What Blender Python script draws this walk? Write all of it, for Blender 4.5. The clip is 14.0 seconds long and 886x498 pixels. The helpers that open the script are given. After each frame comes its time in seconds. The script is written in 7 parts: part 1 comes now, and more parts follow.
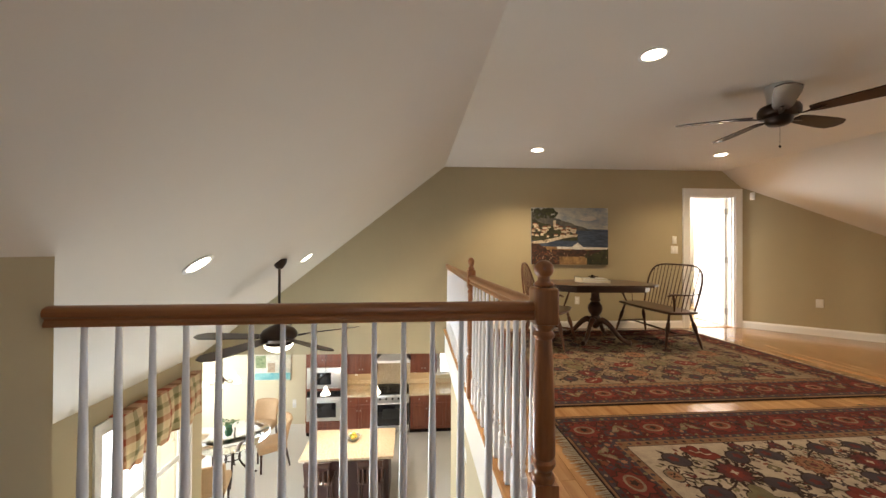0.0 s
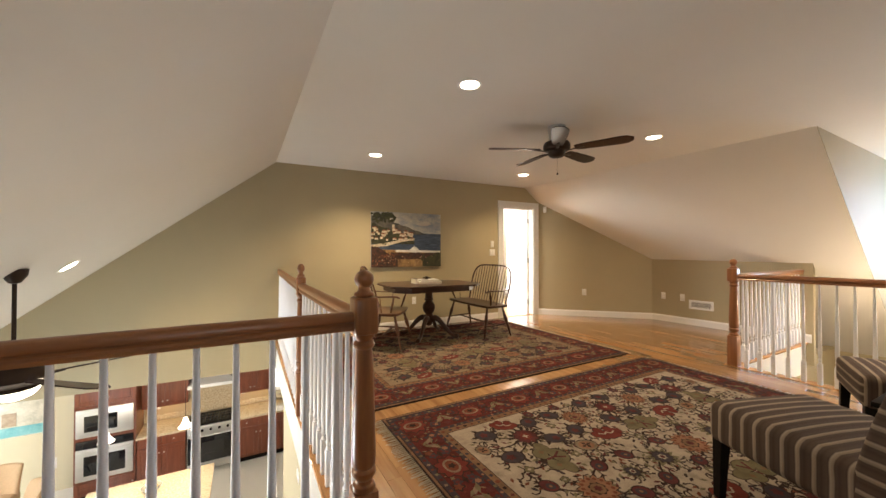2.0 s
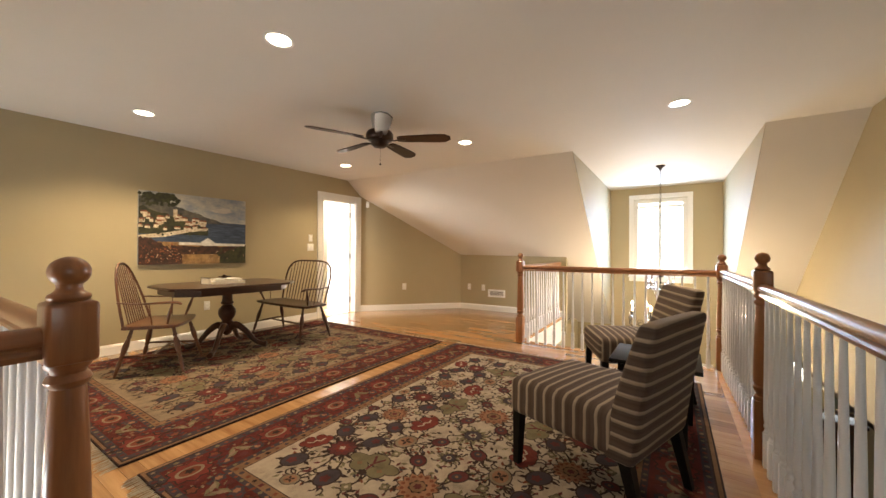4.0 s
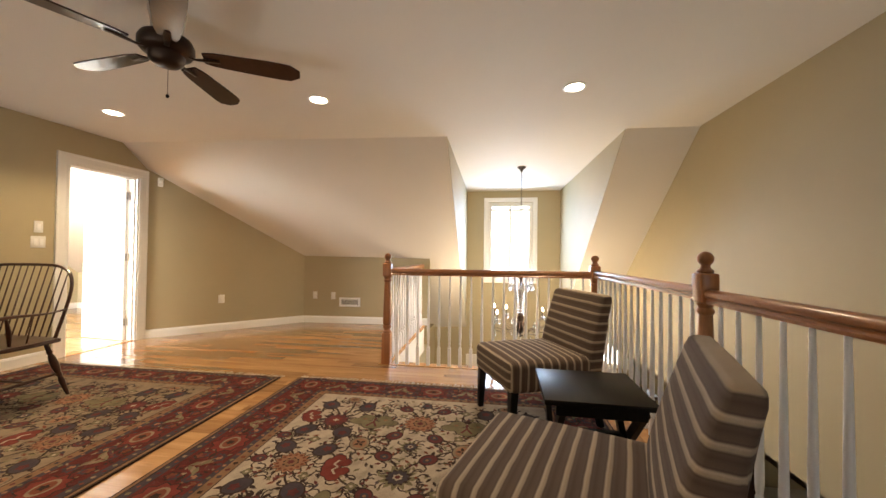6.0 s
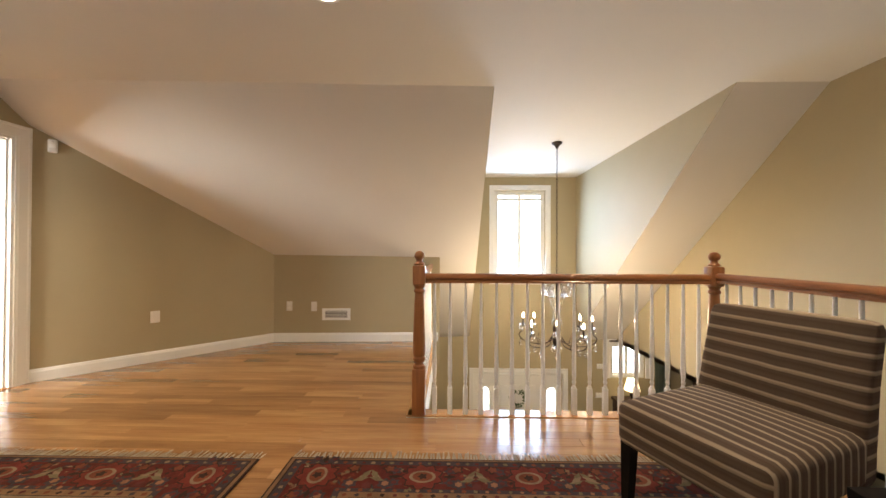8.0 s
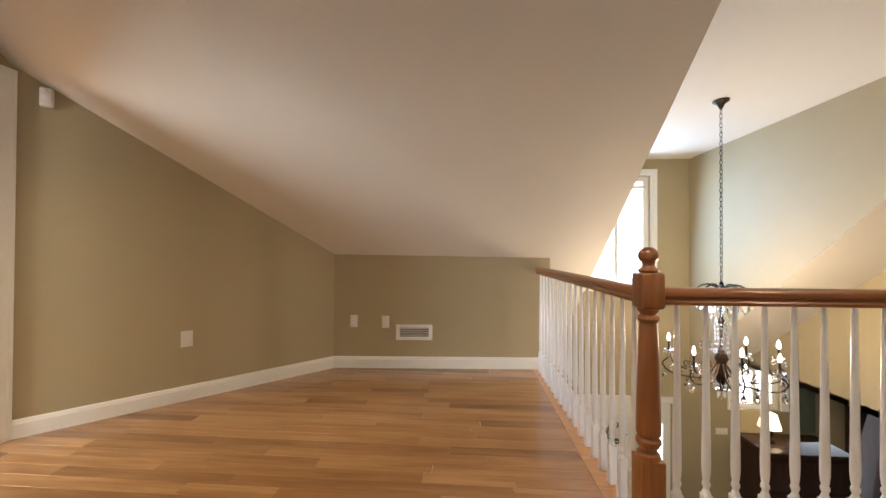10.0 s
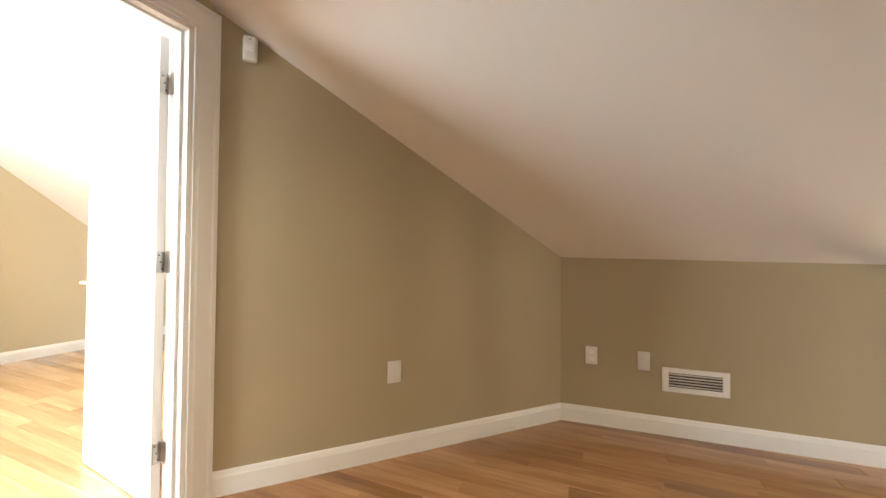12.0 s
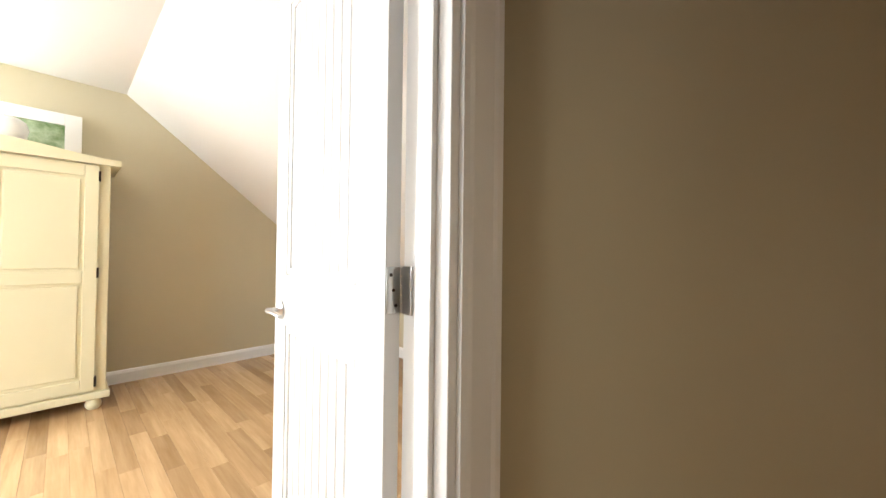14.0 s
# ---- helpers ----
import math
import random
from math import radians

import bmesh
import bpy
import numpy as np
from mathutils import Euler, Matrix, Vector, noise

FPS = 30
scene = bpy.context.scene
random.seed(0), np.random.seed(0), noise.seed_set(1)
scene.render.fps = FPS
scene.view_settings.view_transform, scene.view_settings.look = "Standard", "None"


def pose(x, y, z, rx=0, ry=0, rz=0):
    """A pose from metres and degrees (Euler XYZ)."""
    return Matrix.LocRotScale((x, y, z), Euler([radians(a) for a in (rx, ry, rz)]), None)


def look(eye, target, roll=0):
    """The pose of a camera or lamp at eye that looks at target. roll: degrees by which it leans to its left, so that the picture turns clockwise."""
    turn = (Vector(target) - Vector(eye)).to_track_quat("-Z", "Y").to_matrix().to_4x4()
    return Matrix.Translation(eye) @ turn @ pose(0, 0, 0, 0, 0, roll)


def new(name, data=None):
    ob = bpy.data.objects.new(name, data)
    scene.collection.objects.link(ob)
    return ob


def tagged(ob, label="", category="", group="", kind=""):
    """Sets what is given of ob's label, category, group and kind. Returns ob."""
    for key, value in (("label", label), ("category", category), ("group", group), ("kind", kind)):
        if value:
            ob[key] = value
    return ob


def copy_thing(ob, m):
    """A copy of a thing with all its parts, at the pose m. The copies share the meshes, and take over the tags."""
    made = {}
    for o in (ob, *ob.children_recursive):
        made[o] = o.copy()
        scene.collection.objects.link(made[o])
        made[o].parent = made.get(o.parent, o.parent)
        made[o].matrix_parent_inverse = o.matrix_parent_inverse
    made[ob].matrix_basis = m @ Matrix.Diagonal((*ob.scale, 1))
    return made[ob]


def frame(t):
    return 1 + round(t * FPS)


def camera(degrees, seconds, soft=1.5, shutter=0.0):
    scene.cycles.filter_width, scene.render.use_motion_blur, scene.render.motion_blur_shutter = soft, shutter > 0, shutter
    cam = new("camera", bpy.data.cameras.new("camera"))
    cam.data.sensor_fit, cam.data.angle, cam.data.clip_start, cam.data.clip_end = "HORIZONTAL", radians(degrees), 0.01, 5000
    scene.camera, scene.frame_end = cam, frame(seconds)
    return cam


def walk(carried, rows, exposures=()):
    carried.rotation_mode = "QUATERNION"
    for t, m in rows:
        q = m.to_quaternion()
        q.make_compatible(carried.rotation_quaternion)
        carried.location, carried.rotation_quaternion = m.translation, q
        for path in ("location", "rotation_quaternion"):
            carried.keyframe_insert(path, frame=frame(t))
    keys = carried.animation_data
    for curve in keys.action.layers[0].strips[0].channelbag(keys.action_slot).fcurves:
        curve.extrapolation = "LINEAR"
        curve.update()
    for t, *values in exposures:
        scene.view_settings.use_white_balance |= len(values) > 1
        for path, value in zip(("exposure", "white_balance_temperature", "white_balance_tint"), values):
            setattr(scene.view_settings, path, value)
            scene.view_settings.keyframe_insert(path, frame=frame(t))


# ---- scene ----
cam = camera(102.5, 14.0)
PATH = [
    (0, (0.205, 0.109, 1.151), (0.376, 2.102, 1.165), 0.3),
    (0.5, (0.223, 0.132, 1.174), (0.583, 2.099, 1.19), 0.3),
    (1, (0.247, 0.123, 1.189), (0.817, 2.04, 1.208), 0.3),
    (1.5, (0.274, 0.103, 1.2), (1.052, 1.945, 1.219), 0.2),
    (2, (0.296, 0.089, 1.185), (1.276, 1.833, 1.207), 0.0),
    (2.5, (0.309, 0.074, 1.173), (1.479, 1.696, 1.197), 0.1),
    (3, (0.318, 0.085, 1.158), (1.67, 1.558, 1.176), 0.1),
    (3.5, (0.359, 0.137, 1.148), (1.891, 1.423, 1.163), 0.2),
    (4, (0.47, 0.245, 1.138), (2.152, 1.327, 1.151), 0.3),
    (4.2, (0.535, 0.297, 1.137), (2.265, 1.3, 1.15), 0.4),
    (6.3, (1.412, 0.913, 1.108), (3.403, 1.096, 1.132), 0.5),
    (6.5, (1.504, 0.979, 1.107), (3.499, 1.116, 1.123), 0.4),
    (7, (1.785, 1.165, 1.111), (3.784, 1.221, 1.131), 0.4),
    (7.5, (2.061, 1.397, 1.115), (4.06, 1.433, 1.128), 0.4),
    (7.7, (2.18, 1.502, 1.115), (4.179, 1.538, 1.13), 0.3),
    (10, (3.392, 2.563, 1.096), (5.387, 2.698, 1.115), 0.3),
    (10.5, (3.631, 2.808, 1.09), (5.609, 3.105, 1.11), 0.4),
    (11, (3.84, 3.067, 1.079), (5.79, 3.512, 1.092), 0.5),
    (11.5, (4.031, 3.352, 1.079), (5.944, 3.935, 1.1), 0.6),
    (12, (4.197, 3.66, 1.083), (6.05, 4.41, 1.114), 0.6),
    (12.5, (4.362, 3.948, 1.094), (6.143, 4.857, 1.114), 0.7),
    (13, (4.499, 4.241, 1.096), (6.196, 5.298, 1.124), 0.8),
    (13.5, (4.617, 4.528, 1.105), (6.197, 5.754, 1.133), 0.5),
    (14, (4.712, 4.806, 1.11), (6.174, 6.171, 1.137), 0.7),
]
walk(cam, [(t, look(eye, target, roll)) for t, eye, target, roll in PATH], [(0.0, 0.22, 6850, 10), (2.0, 0.36, 7000, 10), (4.0, 0.58, 7100, 10), (7.0, 0.42, 7000, 10), (10.0, 0.15, 6550, 10), (11.0, 0.25, 6400, 9), (12.0, 0.44, 6250, 8), (13.0, 0.22, 6150, 7), (14.0, -0.55, 6100, 7)])

# ---- world, sun, large lights ----
world = bpy.data.worlds.new("world")
scene.world = world
world.use_nodes = True
_nt = world.node_tree
_sky = _nt.nodes.new("ShaderNodeTexSky")
_sky.sky_type, _sky.sun_disc = "NISHITA", False
_sky.sun_elevation, _sky.sun_rotation = radians(42), radians(150)
_nt.links.new(_sky.outputs[0], _nt.nodes["Background"].inputs[0])
_nt.nodes["Background"].inputs[1].default_value = 0.12
sun = new("sun", bpy.data.lights.new("sun", "SUN"))
sun.data.energy, sun.data.angle, sun.data.color = 3.0, radians(0.5), (1, 0.95, 0.88)
sun.matrix_world = look((0, 0, 20), (-6, 9, 5))

WARM = (1.0, 0.79, 0.52)


def area_light(name, eye, target, w, h, power, colour):
    ob = new(name, bpy.data.lights.new(name, "AREA"))
    ob.data.shape, ob.data.size, ob.data.size_y, ob.data.energy, ob.data.color = "RECTANGLE", w, h, power, colour
    ob.matrix_world = look(eye, target)
    return ob


def spot(name, place, target, power, colour=WARM, angle=120, blend=0.9, radius=0.06):
    ob = new(name, bpy.data.lights.new(name, "SPOT"))
    d = ob.data
    d.energy, d.color, d.spot_size, d.spot_blend, d.shadow_soft_size = power, colour, radians(angle), blend, radius
    ob.matrix_world = look(place, target)
    return ob


DAY = (0.74, 0.87, 1.0)
# daylight in the openings of the windows
area_light("dormer_window_light", (8.50, 0.44, 1.45), (5.0, 0.44, 0.8), 0.85, 1.45, 54, (0.40, 0.63, 1.0))
area_light("family_window_light", (-2.74, 4.45, -1.8), (1.0, 4.0, -2.2), 1.2, 1.3, 105, DAY)
# added fill, aimed up at the railing; its window is assumed
area_light("family_south_fill_light", (-2.74, 2.4, -1.7), (1.5, 1.6, 0.2), 1.2, 1.5, 16, DAY)
area_light("dining_window_light", (-5.2, 7.5, -1.8), (0, 7.3, -2.4), 2.4, 1.6, 110, DAY)
area_light("bedroom_window_light", (3.4, 8.68, 1.35), (4.9, 6.0, 0.4), 1.6, 1.4, 360, (0.88, 0.94, 1.0))
# unseen west opening, assumed so that the bedroom is lit evenly
area_light("bedroom_west_unseen_light", (1.56, 6.7, 1.35), (3.6, 8.9, 1.2), 1.5, 1.4, 185, (0.90, 0.95, 1.0))
area_light("living_window_light", (8.40, -2.4, -1.5), (4, -2.6, -2.6), 1.6, 1.4, 15, DAY)

# added fill in an assumed south opening, to brighten the balusters
area_light("gable_fill_light", (0.20, -1.20, 1.3), (0.1, 1.4, 0.5), 1.0, 1.15, 3, DAY)

# ---- materials ----


class Nodes:
    def __init__(self, name):
        self.mat = bpy.data.materials.new(name)
        self.mat.use_nodes = True
        self.nt = self.mat.node_tree
        self.bsdf = self.nt.nodes["Principled BSDF"]
        self.coord = None

    def node(self, kind, **kw):
        n = self.nt.nodes.new(kind)
        for k, v in kw.items():
            n.inputs[k].default_value = v
        return n

    def link(self, a, b):
        self.nt.links.new(a, b)

    def pos(self, scale=(1, 1, 1), which="Object"):
        c = self.node("ShaderNodeTexCoord")
        m = self.node("ShaderNodeMapping")
        m.inputs["Scale"].default_value = scale
        self.link(c.outputs[which], m.inputs[0])
        return m.outputs[0]

    def noise(self, vec, scale, detail=4, rough=0.55):
        n = self.node("ShaderNodeTexNoise", Scale=scale, Detail=detail, Roughness=rough)
        self.link(vec, n.inputs["Vector"])
        return n.outputs[0]

    def ramp(self, fac, stops, interp="LINEAR"):
        r = self.node("ShaderNodeValToRGB")
        r.color_ramp.interpolation = interp
        e = r.color_ramp.elements
        e[0].position, e[0].color = stops[0][0], (*stops[0][1], 1)
        e[1].position, e[1].color = stops[-1][0], (*stops[-1][1], 1)
        for p, c in stops[1:-1]:
            x = e.new(p)
            x.color = (*c, 1)
        self.link(fac, r.inputs[0])
        return r.outputs[0]

    def mix(self, fac, a, b, mode="MIX"):
        m = self.nt.nodes.new("ShaderNodeMix")
        m.data_type, m.blend_type = "RGBA", mode
        for sock, v in ((m.inputs[0], fac), (m.inputs[6], a), (m.inputs[7], b)):
            if isinstance(v, (int, float)):
                sock.default_value = v
            elif isinstance(v, tuple):
                sock.default_value = (*v, 1)
            else:
                self.link(v, sock)
        return m.outputs[2]

    def math(self, op, a, b=0.0, c=0.0):
        m = self.nt.nodes.new("ShaderNodeMath")
        m.operation = op
        for i, v in enumerate((a, b, c)):
            if isinstance(v, (int, float)):
                m.inputs[i].default_value = v
            else:
                self.link(v, m.inputs[i])
        return m.outputs[0]

    def sep(self, vec):
        s = self.node("ShaderNodeSeparateXYZ")
        self.link(vec, s.inputs[0])
        return s.outputs

    def bump(self, height, strength=0.2, dist=0.002):
        b = self.node("ShaderNodeBump", Strength=strength, Distance=dist)
        self.link(height, b.inputs["Height"])
        self.link(b.outputs[0], self.bsdf.inputs["Normal"])

    def base(self, v):
        if isinstance(v, tuple):
            self.bsdf.inputs["Base Color"].default_value = (*v, 1)
        else:
            self.link(v, self.bsdf.inputs["Base Color"])

    def set(self, **kw):
        for k, v in kw.items():
            s = self.bsdf.inputs[k.replace("_", " ")]
            if hasattr(v, "is_output"):
                self.link(v, s)
            else:
                s.default_value = v
        return self


def shade(c, k):
    return tuple(min(1.0, x * k) for x in c)


def paint(name, colour, rough=0.6, vary=0.06, bump=0.15, grain=220):
    n = Nodes(name)
    p = n.pos()
    big = n.noise(p, 1.7, 3)
    fine = n.noise(p, grain, 3)
    n.base(n.mix(big, shade(colour, 1 - vary), shade(colour, 1 + vary)))
    n.bump(fine, bump, 0.0008)
    n.set(Roughness=rough)
    return n.mat


def wood(name, dark, light, axis=2, rough=0.3, scale=1.0, coat=0.3, per_piece=0.0):
    n = Nodes(name)
    sc = [18 * scale] * 3
    sc[axis] = 1.6 * scale
    p = n.pos(tuple(sc))
    a = n.noise(p, 1.0, 6, 0.65)
    sc2 = [70 * scale] * 3
    sc2[axis] = 3.0 * scale
    b = n.noise(n.pos(tuple(sc2)), 1.0, 3, 0.6)
    f = n.math("ADD", n.math("MULTIPLY", a, 0.7), n.math("MULTIPLY", b, 0.3))
    col = n.ramp(f, [(0.3, dark), (0.5, tuple((x + y) / 2 for x, y in zip(dark, light))), (0.68, light)])
    if per_piece:
        oi = n.node("ShaderNodeObjectInfo")
        off = n.math("MULTIPLY", oi.outputs["Random"], 37.0)
        for m in [x for x in n.nt.nodes if x.type == "MAPPING"]:
            n.link(off, m.inputs["Location"])
        tone = n.ramp(oi.outputs["Random"], [(0, shade((1, 0.94, 0.88), 1 - per_piece)), (0.5, (0.98, 0.96, 0.94)), (1, (1.0, 1.0, 1.0))])
        col = n.mix(1.0, col, tone, "MULTIPLY")
    n.base(col)
    n.bump(b, 0.08, 0.0006)
    n.set(Roughness=rough, Coat_Weight=coat, Coat_Roughness=0.12)
    return n.mat


def metal(name, colour, rough=0.35):
    n = Nodes(name)
    f = n.noise(n.pos((1, 1, 4)), 5, 3)
    n.base(n.mix(f, shade(colour, 0.85), shade(colour, 1.1)))
    n.set(Metallic=1.0, Roughness=n.math("MULTIPLY_ADD", f, 0.08, rough - 0.04))
    return n.mat


def plain(name, colour, rough=0.5, vary=0.08, scale=25):
    n = Nodes(name)
    f = n.noise(n.pos(), scale, 4)
    n.base(n.mix(f, shade(colour, 1 - vary), shade(colour, 1 + vary)))
    n.set(Roughness=rough)
    return n.mat


def emitter(name, colour, power):
    n = Nodes(name)
    n.base((0.8, 0.8, 0.8))
    n.set(Emission_Color=(*colour, 1), Emission_Strength=power)
    return n.mat


def glass_mat(name, rough=0.0, tint=(1, 1, 1)):
    n = Nodes(name)
    n.base(tint)
    n.set(Transmission_Weight=1.0, Roughness=rough, IOR=1.45)
    return n.mat


SAGE = paint("sage_wall_paint", (0.398, 0.332, 0.208), 0.62)
CREAM_WALL = paint("cream_wall_paint", (0.55, 0.48, 0.33), 0.62)
CEIL = paint("ceiling_paint", (0.68, 0.628, 0.558), 0.75, 0.03, 0.25, 160)
WHITE = paint("white_trim_paint", (0.80, 0.79, 0.77), 0.32, 0.02, 0.05)
OAK = wood("honey_oak_stain", (0.20, 0.070, 0.025), (0.38, 0.158, 0.062), 2, 0.28)
OAK_X = wood("honey_oak_rail_x", (0.20, 0.070, 0.025), (0.38, 0.158, 0.062), 0, 0.28)
OAK_Y = wood("honey_oak_rail_y", (0.20, 0.070, 0.025), (0.38, 0.158, 0.062), 1, 0.28)
PLANK = wood("oak_floor_boards", (0.265, 0.126, 0.050), (0.49, 0.275, 0.125), 1, 0.22, 0.8, 0.5, 0.36)
NOSE = wood("oak_nosing", (0.38, 0.18, 0.07), (0.6, 0.33, 0.14), 1, 0.25)
DARKWOOD = wood("dark_walnut_stain", (0.024, 0.009, 0.006), (0.068, 0.027, 0.015), 0, 0.28, 1.0, 0.22)
BROWNWOOD = wood("brown_windsor_wood", (0.06, 0.020, 0.009), (0.155, 0.056, 0.023), 2, 0.3, 1.0, 0.4)
BLACKWOOD = wood("black_stained_wood", (0.006, 0.005, 0.005), (0.013, 0.011, 0.010), 0, 0.42, 1.0, 0.05)
# paler copy of the floor boards, for the bedroom
PALE_PLANK = wood("pale_bedroom_boards", (0.45, 0.27, 0.125), (0.69, 0.46, 0.25), 1, 0.24, 0.8, 0.5, 0.32)
MAHOGANY = wood("dark_mahogany", (0.020, 0.009, 0.006), (0.05, 0.020, 0.012), 2, 0.5, 1.0, 0.4)
MAHOGANY.node_tree.nodes["Principled BSDF"].inputs["Specular IOR Level"].default_value = 0.15
CHERRY = wood("cherry_cabinet_wood", (0.11, 0.026, 0.013), (0.23, 0.066, 0.032), 2, 0.3, 1.0, 0.4)
BLACKWOOD.node_tree.nodes["Principled BSDF"].inputs["Specular IOR Level"].default_value = 0.09
DARKWOOD.node_tree.nodes["Principled BSDF"].inputs["Specular IOR Level"].default_value = 0.3
BRONZE = metal("oil_rubbed_bronze", (0.05, 0.035, 0.028), 0.4)
NICKEL = metal("satin_nickel", (0.52, 0.50, 0.47), 0.3)
STEEL = metal("stainless_steel", (0.70, 0.70, 0.70), 0.4)
BLACKGLASS = plain("black_oven_glass", (0.012, 0.012, 0.014), 0.08)
# pale colour paints in the light that the fan canopy reflects
CANOPY_SHEEN = plain("canopy_sheen_grey", (0.42, 0.40, 0.38), 0.3, 0.05)
GLASS = glass_mat("clear_glass")
FROST = glass_mat("frosted_glass", 0.35, (0.95, 0.95, 0.95))
LAMP = emitter("lamp_glow", (1.0, 0.9, 0.74), 22)
BULB = emitter("candle_bulb_glow", (1.0, 0.78, 0.5), 16)
SKYGLOW = emitter("bright_daylight", (0.86, 0.94, 1.0), 3.2)
PLATE = plain("white_plastic", (0.72, 0.70, 0.66), 0.35, 0.03)
TILE = paint("pale_floor_tile", (0.60, 0.57, 0.52), 0.3, 0.06, 0.05)
# white enamel with the blue of daylight mixed into its colour
ENAMEL = paint("daylit_white_baluster_enamel", (0.82, 0.84, 0.90), 0.3, 0.02, 0.04)
TREAD = plain("foyer_floor", (0.4, 0.24, 0.12), 0.3)


def granite():
    n = Nodes("tan_granite")
    p = n.pos()
    a = n.noise(p, 38, 6, 0.7)
    b = n.noise(p, 9, 3)
    c = n.ramp(a, [(0.33, (0.26, 0.20, 0.13)), (0.46, (0.50, 0.40, 0.27)), (0.6, (0.64, 0.54, 0.39)), (0.72, (0.73, 0.66, 0.52))])
    n.base(n.mix(n.math("MULTIPLY", b, 0.4), c, (0.6, 0.42, 0.24)))
    n.set(Roughness=0.18)
    return n.mat


GRANITE = granite()


# ---- mesh helpers ----
def mesh_of(name, bm, mat, smooth=False):
    bmesh.ops.recalc_face_normals(bm, faces=bm.faces[:])
    me = bpy.data.meshes.new(name)
    bm.to_mesh(me)
    bm.free()
    me.materials.append(mat)
    if smooth:
        me.polygons.foreach_set("use_smooth", [True] * len(me.polygons))
        me.set_sharp_from_angle(angle=radians(38))
    return me


def part(name, bm, mat, parent=None, label="", smooth=True):
    ob = new(name, mesh_of(name, bm, mat, smooth))
    if parent is not None:
        ob.parent = parent
    if label:
        ob["label"] = label
    return ob


def struct(name, bm, mat, label, category, smooth=False):
    return tagged(part(name, bm, mat, None, "", smooth), label, category, kind="structure")


def thing(name, label, category, m=None, group=""):
    ob = new(name)
    ob.empty_display_size = 0.1
    if m is not None:
        ob.matrix_world = m
    return tagged(ob, label, category, group)


def B():
    return bmesh.new()


def box(bm, lo, hi, bevel=0.0, m=None, seg=2):
    c = [(a + b) / 2 for a, b in zip(lo, hi)]
    s = [abs(b - a) for a, b in zip(lo, hi)]
    r = bmesh.ops.create_cube(bm, size=1, matrix=(m or Matrix()) @ Matrix.Translation(c) @ Matrix.Diagonal((*s, 1)))
    if bevel:
        ed = list({e for v in r["verts"] for e in v.link_edges})
        bmesh.ops.bevel(bm, geom=ed, offset=bevel, segments=seg, profile=0.5, affect="EDGES", clamp_overlap=True)
    return bm


def lathe(bm, prof, seg=20, m=None):
    """A turned shape from (radius, height) pairs about z."""
    m = m or Matrix()
    rings = []
    for r, z in prof:
        if r < 1e-5:
            rings.append([bm.verts.new(m @ Vector((0, 0, z)))])
        else:
            rings.append([bm.verts.new(m @ Vector((r * math.cos(2 * math.pi * i / seg), r * math.sin(2 * math.pi * i / seg), z))) for i in range(seg)])
    for a, b in zip(rings, rings[1:]):
        for i in range(seg):
            j = (i + 1) % seg
            f = [a[i % len(a)], a[j % len(a)], b[j % len(b)], b[i % len(b)]]
            f = list(dict.fromkeys(f))
            if len(f) > 2:
                try:
                    bm.faces.new(f)
                except ValueError:
                    pass
    for ring in (rings[0], rings[-1]):
        if len(ring) > 2:
            bm.faces.new(ring)
    return bm


def sweep(bm, pts, radii, seg=8, flat=1.0, closed=False):
    """A tube through points, with a radius for each; flat squashes its second axis."""
    pts = [Vector(p) for p in pts]
    if isinstance(radii, (int, float)):
        radii = [radii] * len(pts)
    n = len(pts)
    up = Vector((0, 0, 1))
    rings = []
    prev = None
    for i, p in enumerate(pts):
        a = pts[(i - 1) % n] if (closed or i) else p
        b = pts[(i + 1) % n] if (closed or i < n - 1) else p
        d = (b - a).normalized()
        s = prev - d * prev.dot(d) if prev is not None else d.cross(up if abs(d.z) < 0.95 else Vector((1, 0, 0)))
        s.normalize()
        prev = s
        t = d.cross(s)
        r = radii[i]
        rings.append([bm.verts.new(p + s * (r * math.cos(2 * math.pi * k / seg)) + t * (r * flat * math.sin(2 * math.pi * k / seg))) for k in range(seg)])
    pairs = list(zip(rings, rings[1:])) + ([(rings[-1], rings[0])] if closed else [])
    for a, b in pairs:
        for k in range(seg):
            bm.faces.new((a[k], a[(k + 1) % seg], b[(k + 1) % seg], b[k]))
    if not closed:
        bm.faces.new(rings[0])
        bm.faces.new(rings[-1])
    return bm


def curve_pts(ctrl, n=16):
    """Points on a smooth line through control points."""
    c = [Vector(p) for p in ctrl]
    c = [2 * c[0] - c[1]] + c + [2 * c[-1] - c[-2]]
    out = []
    segs = len(c) - 3
    for i in range(n + 1):
        x = min(i / n * segs, segs - 1e-6)
        k, t = int(x), x - int(x)
        a, b, d, e = c[k:k + 4]
        out.append(0.5 * ((2 * b) + (d - a) * t + (2 * a - 5 * b + 4 * d - e) * t * t + (3 * b - a - 3 * d + e) * t ** 3))
    return out


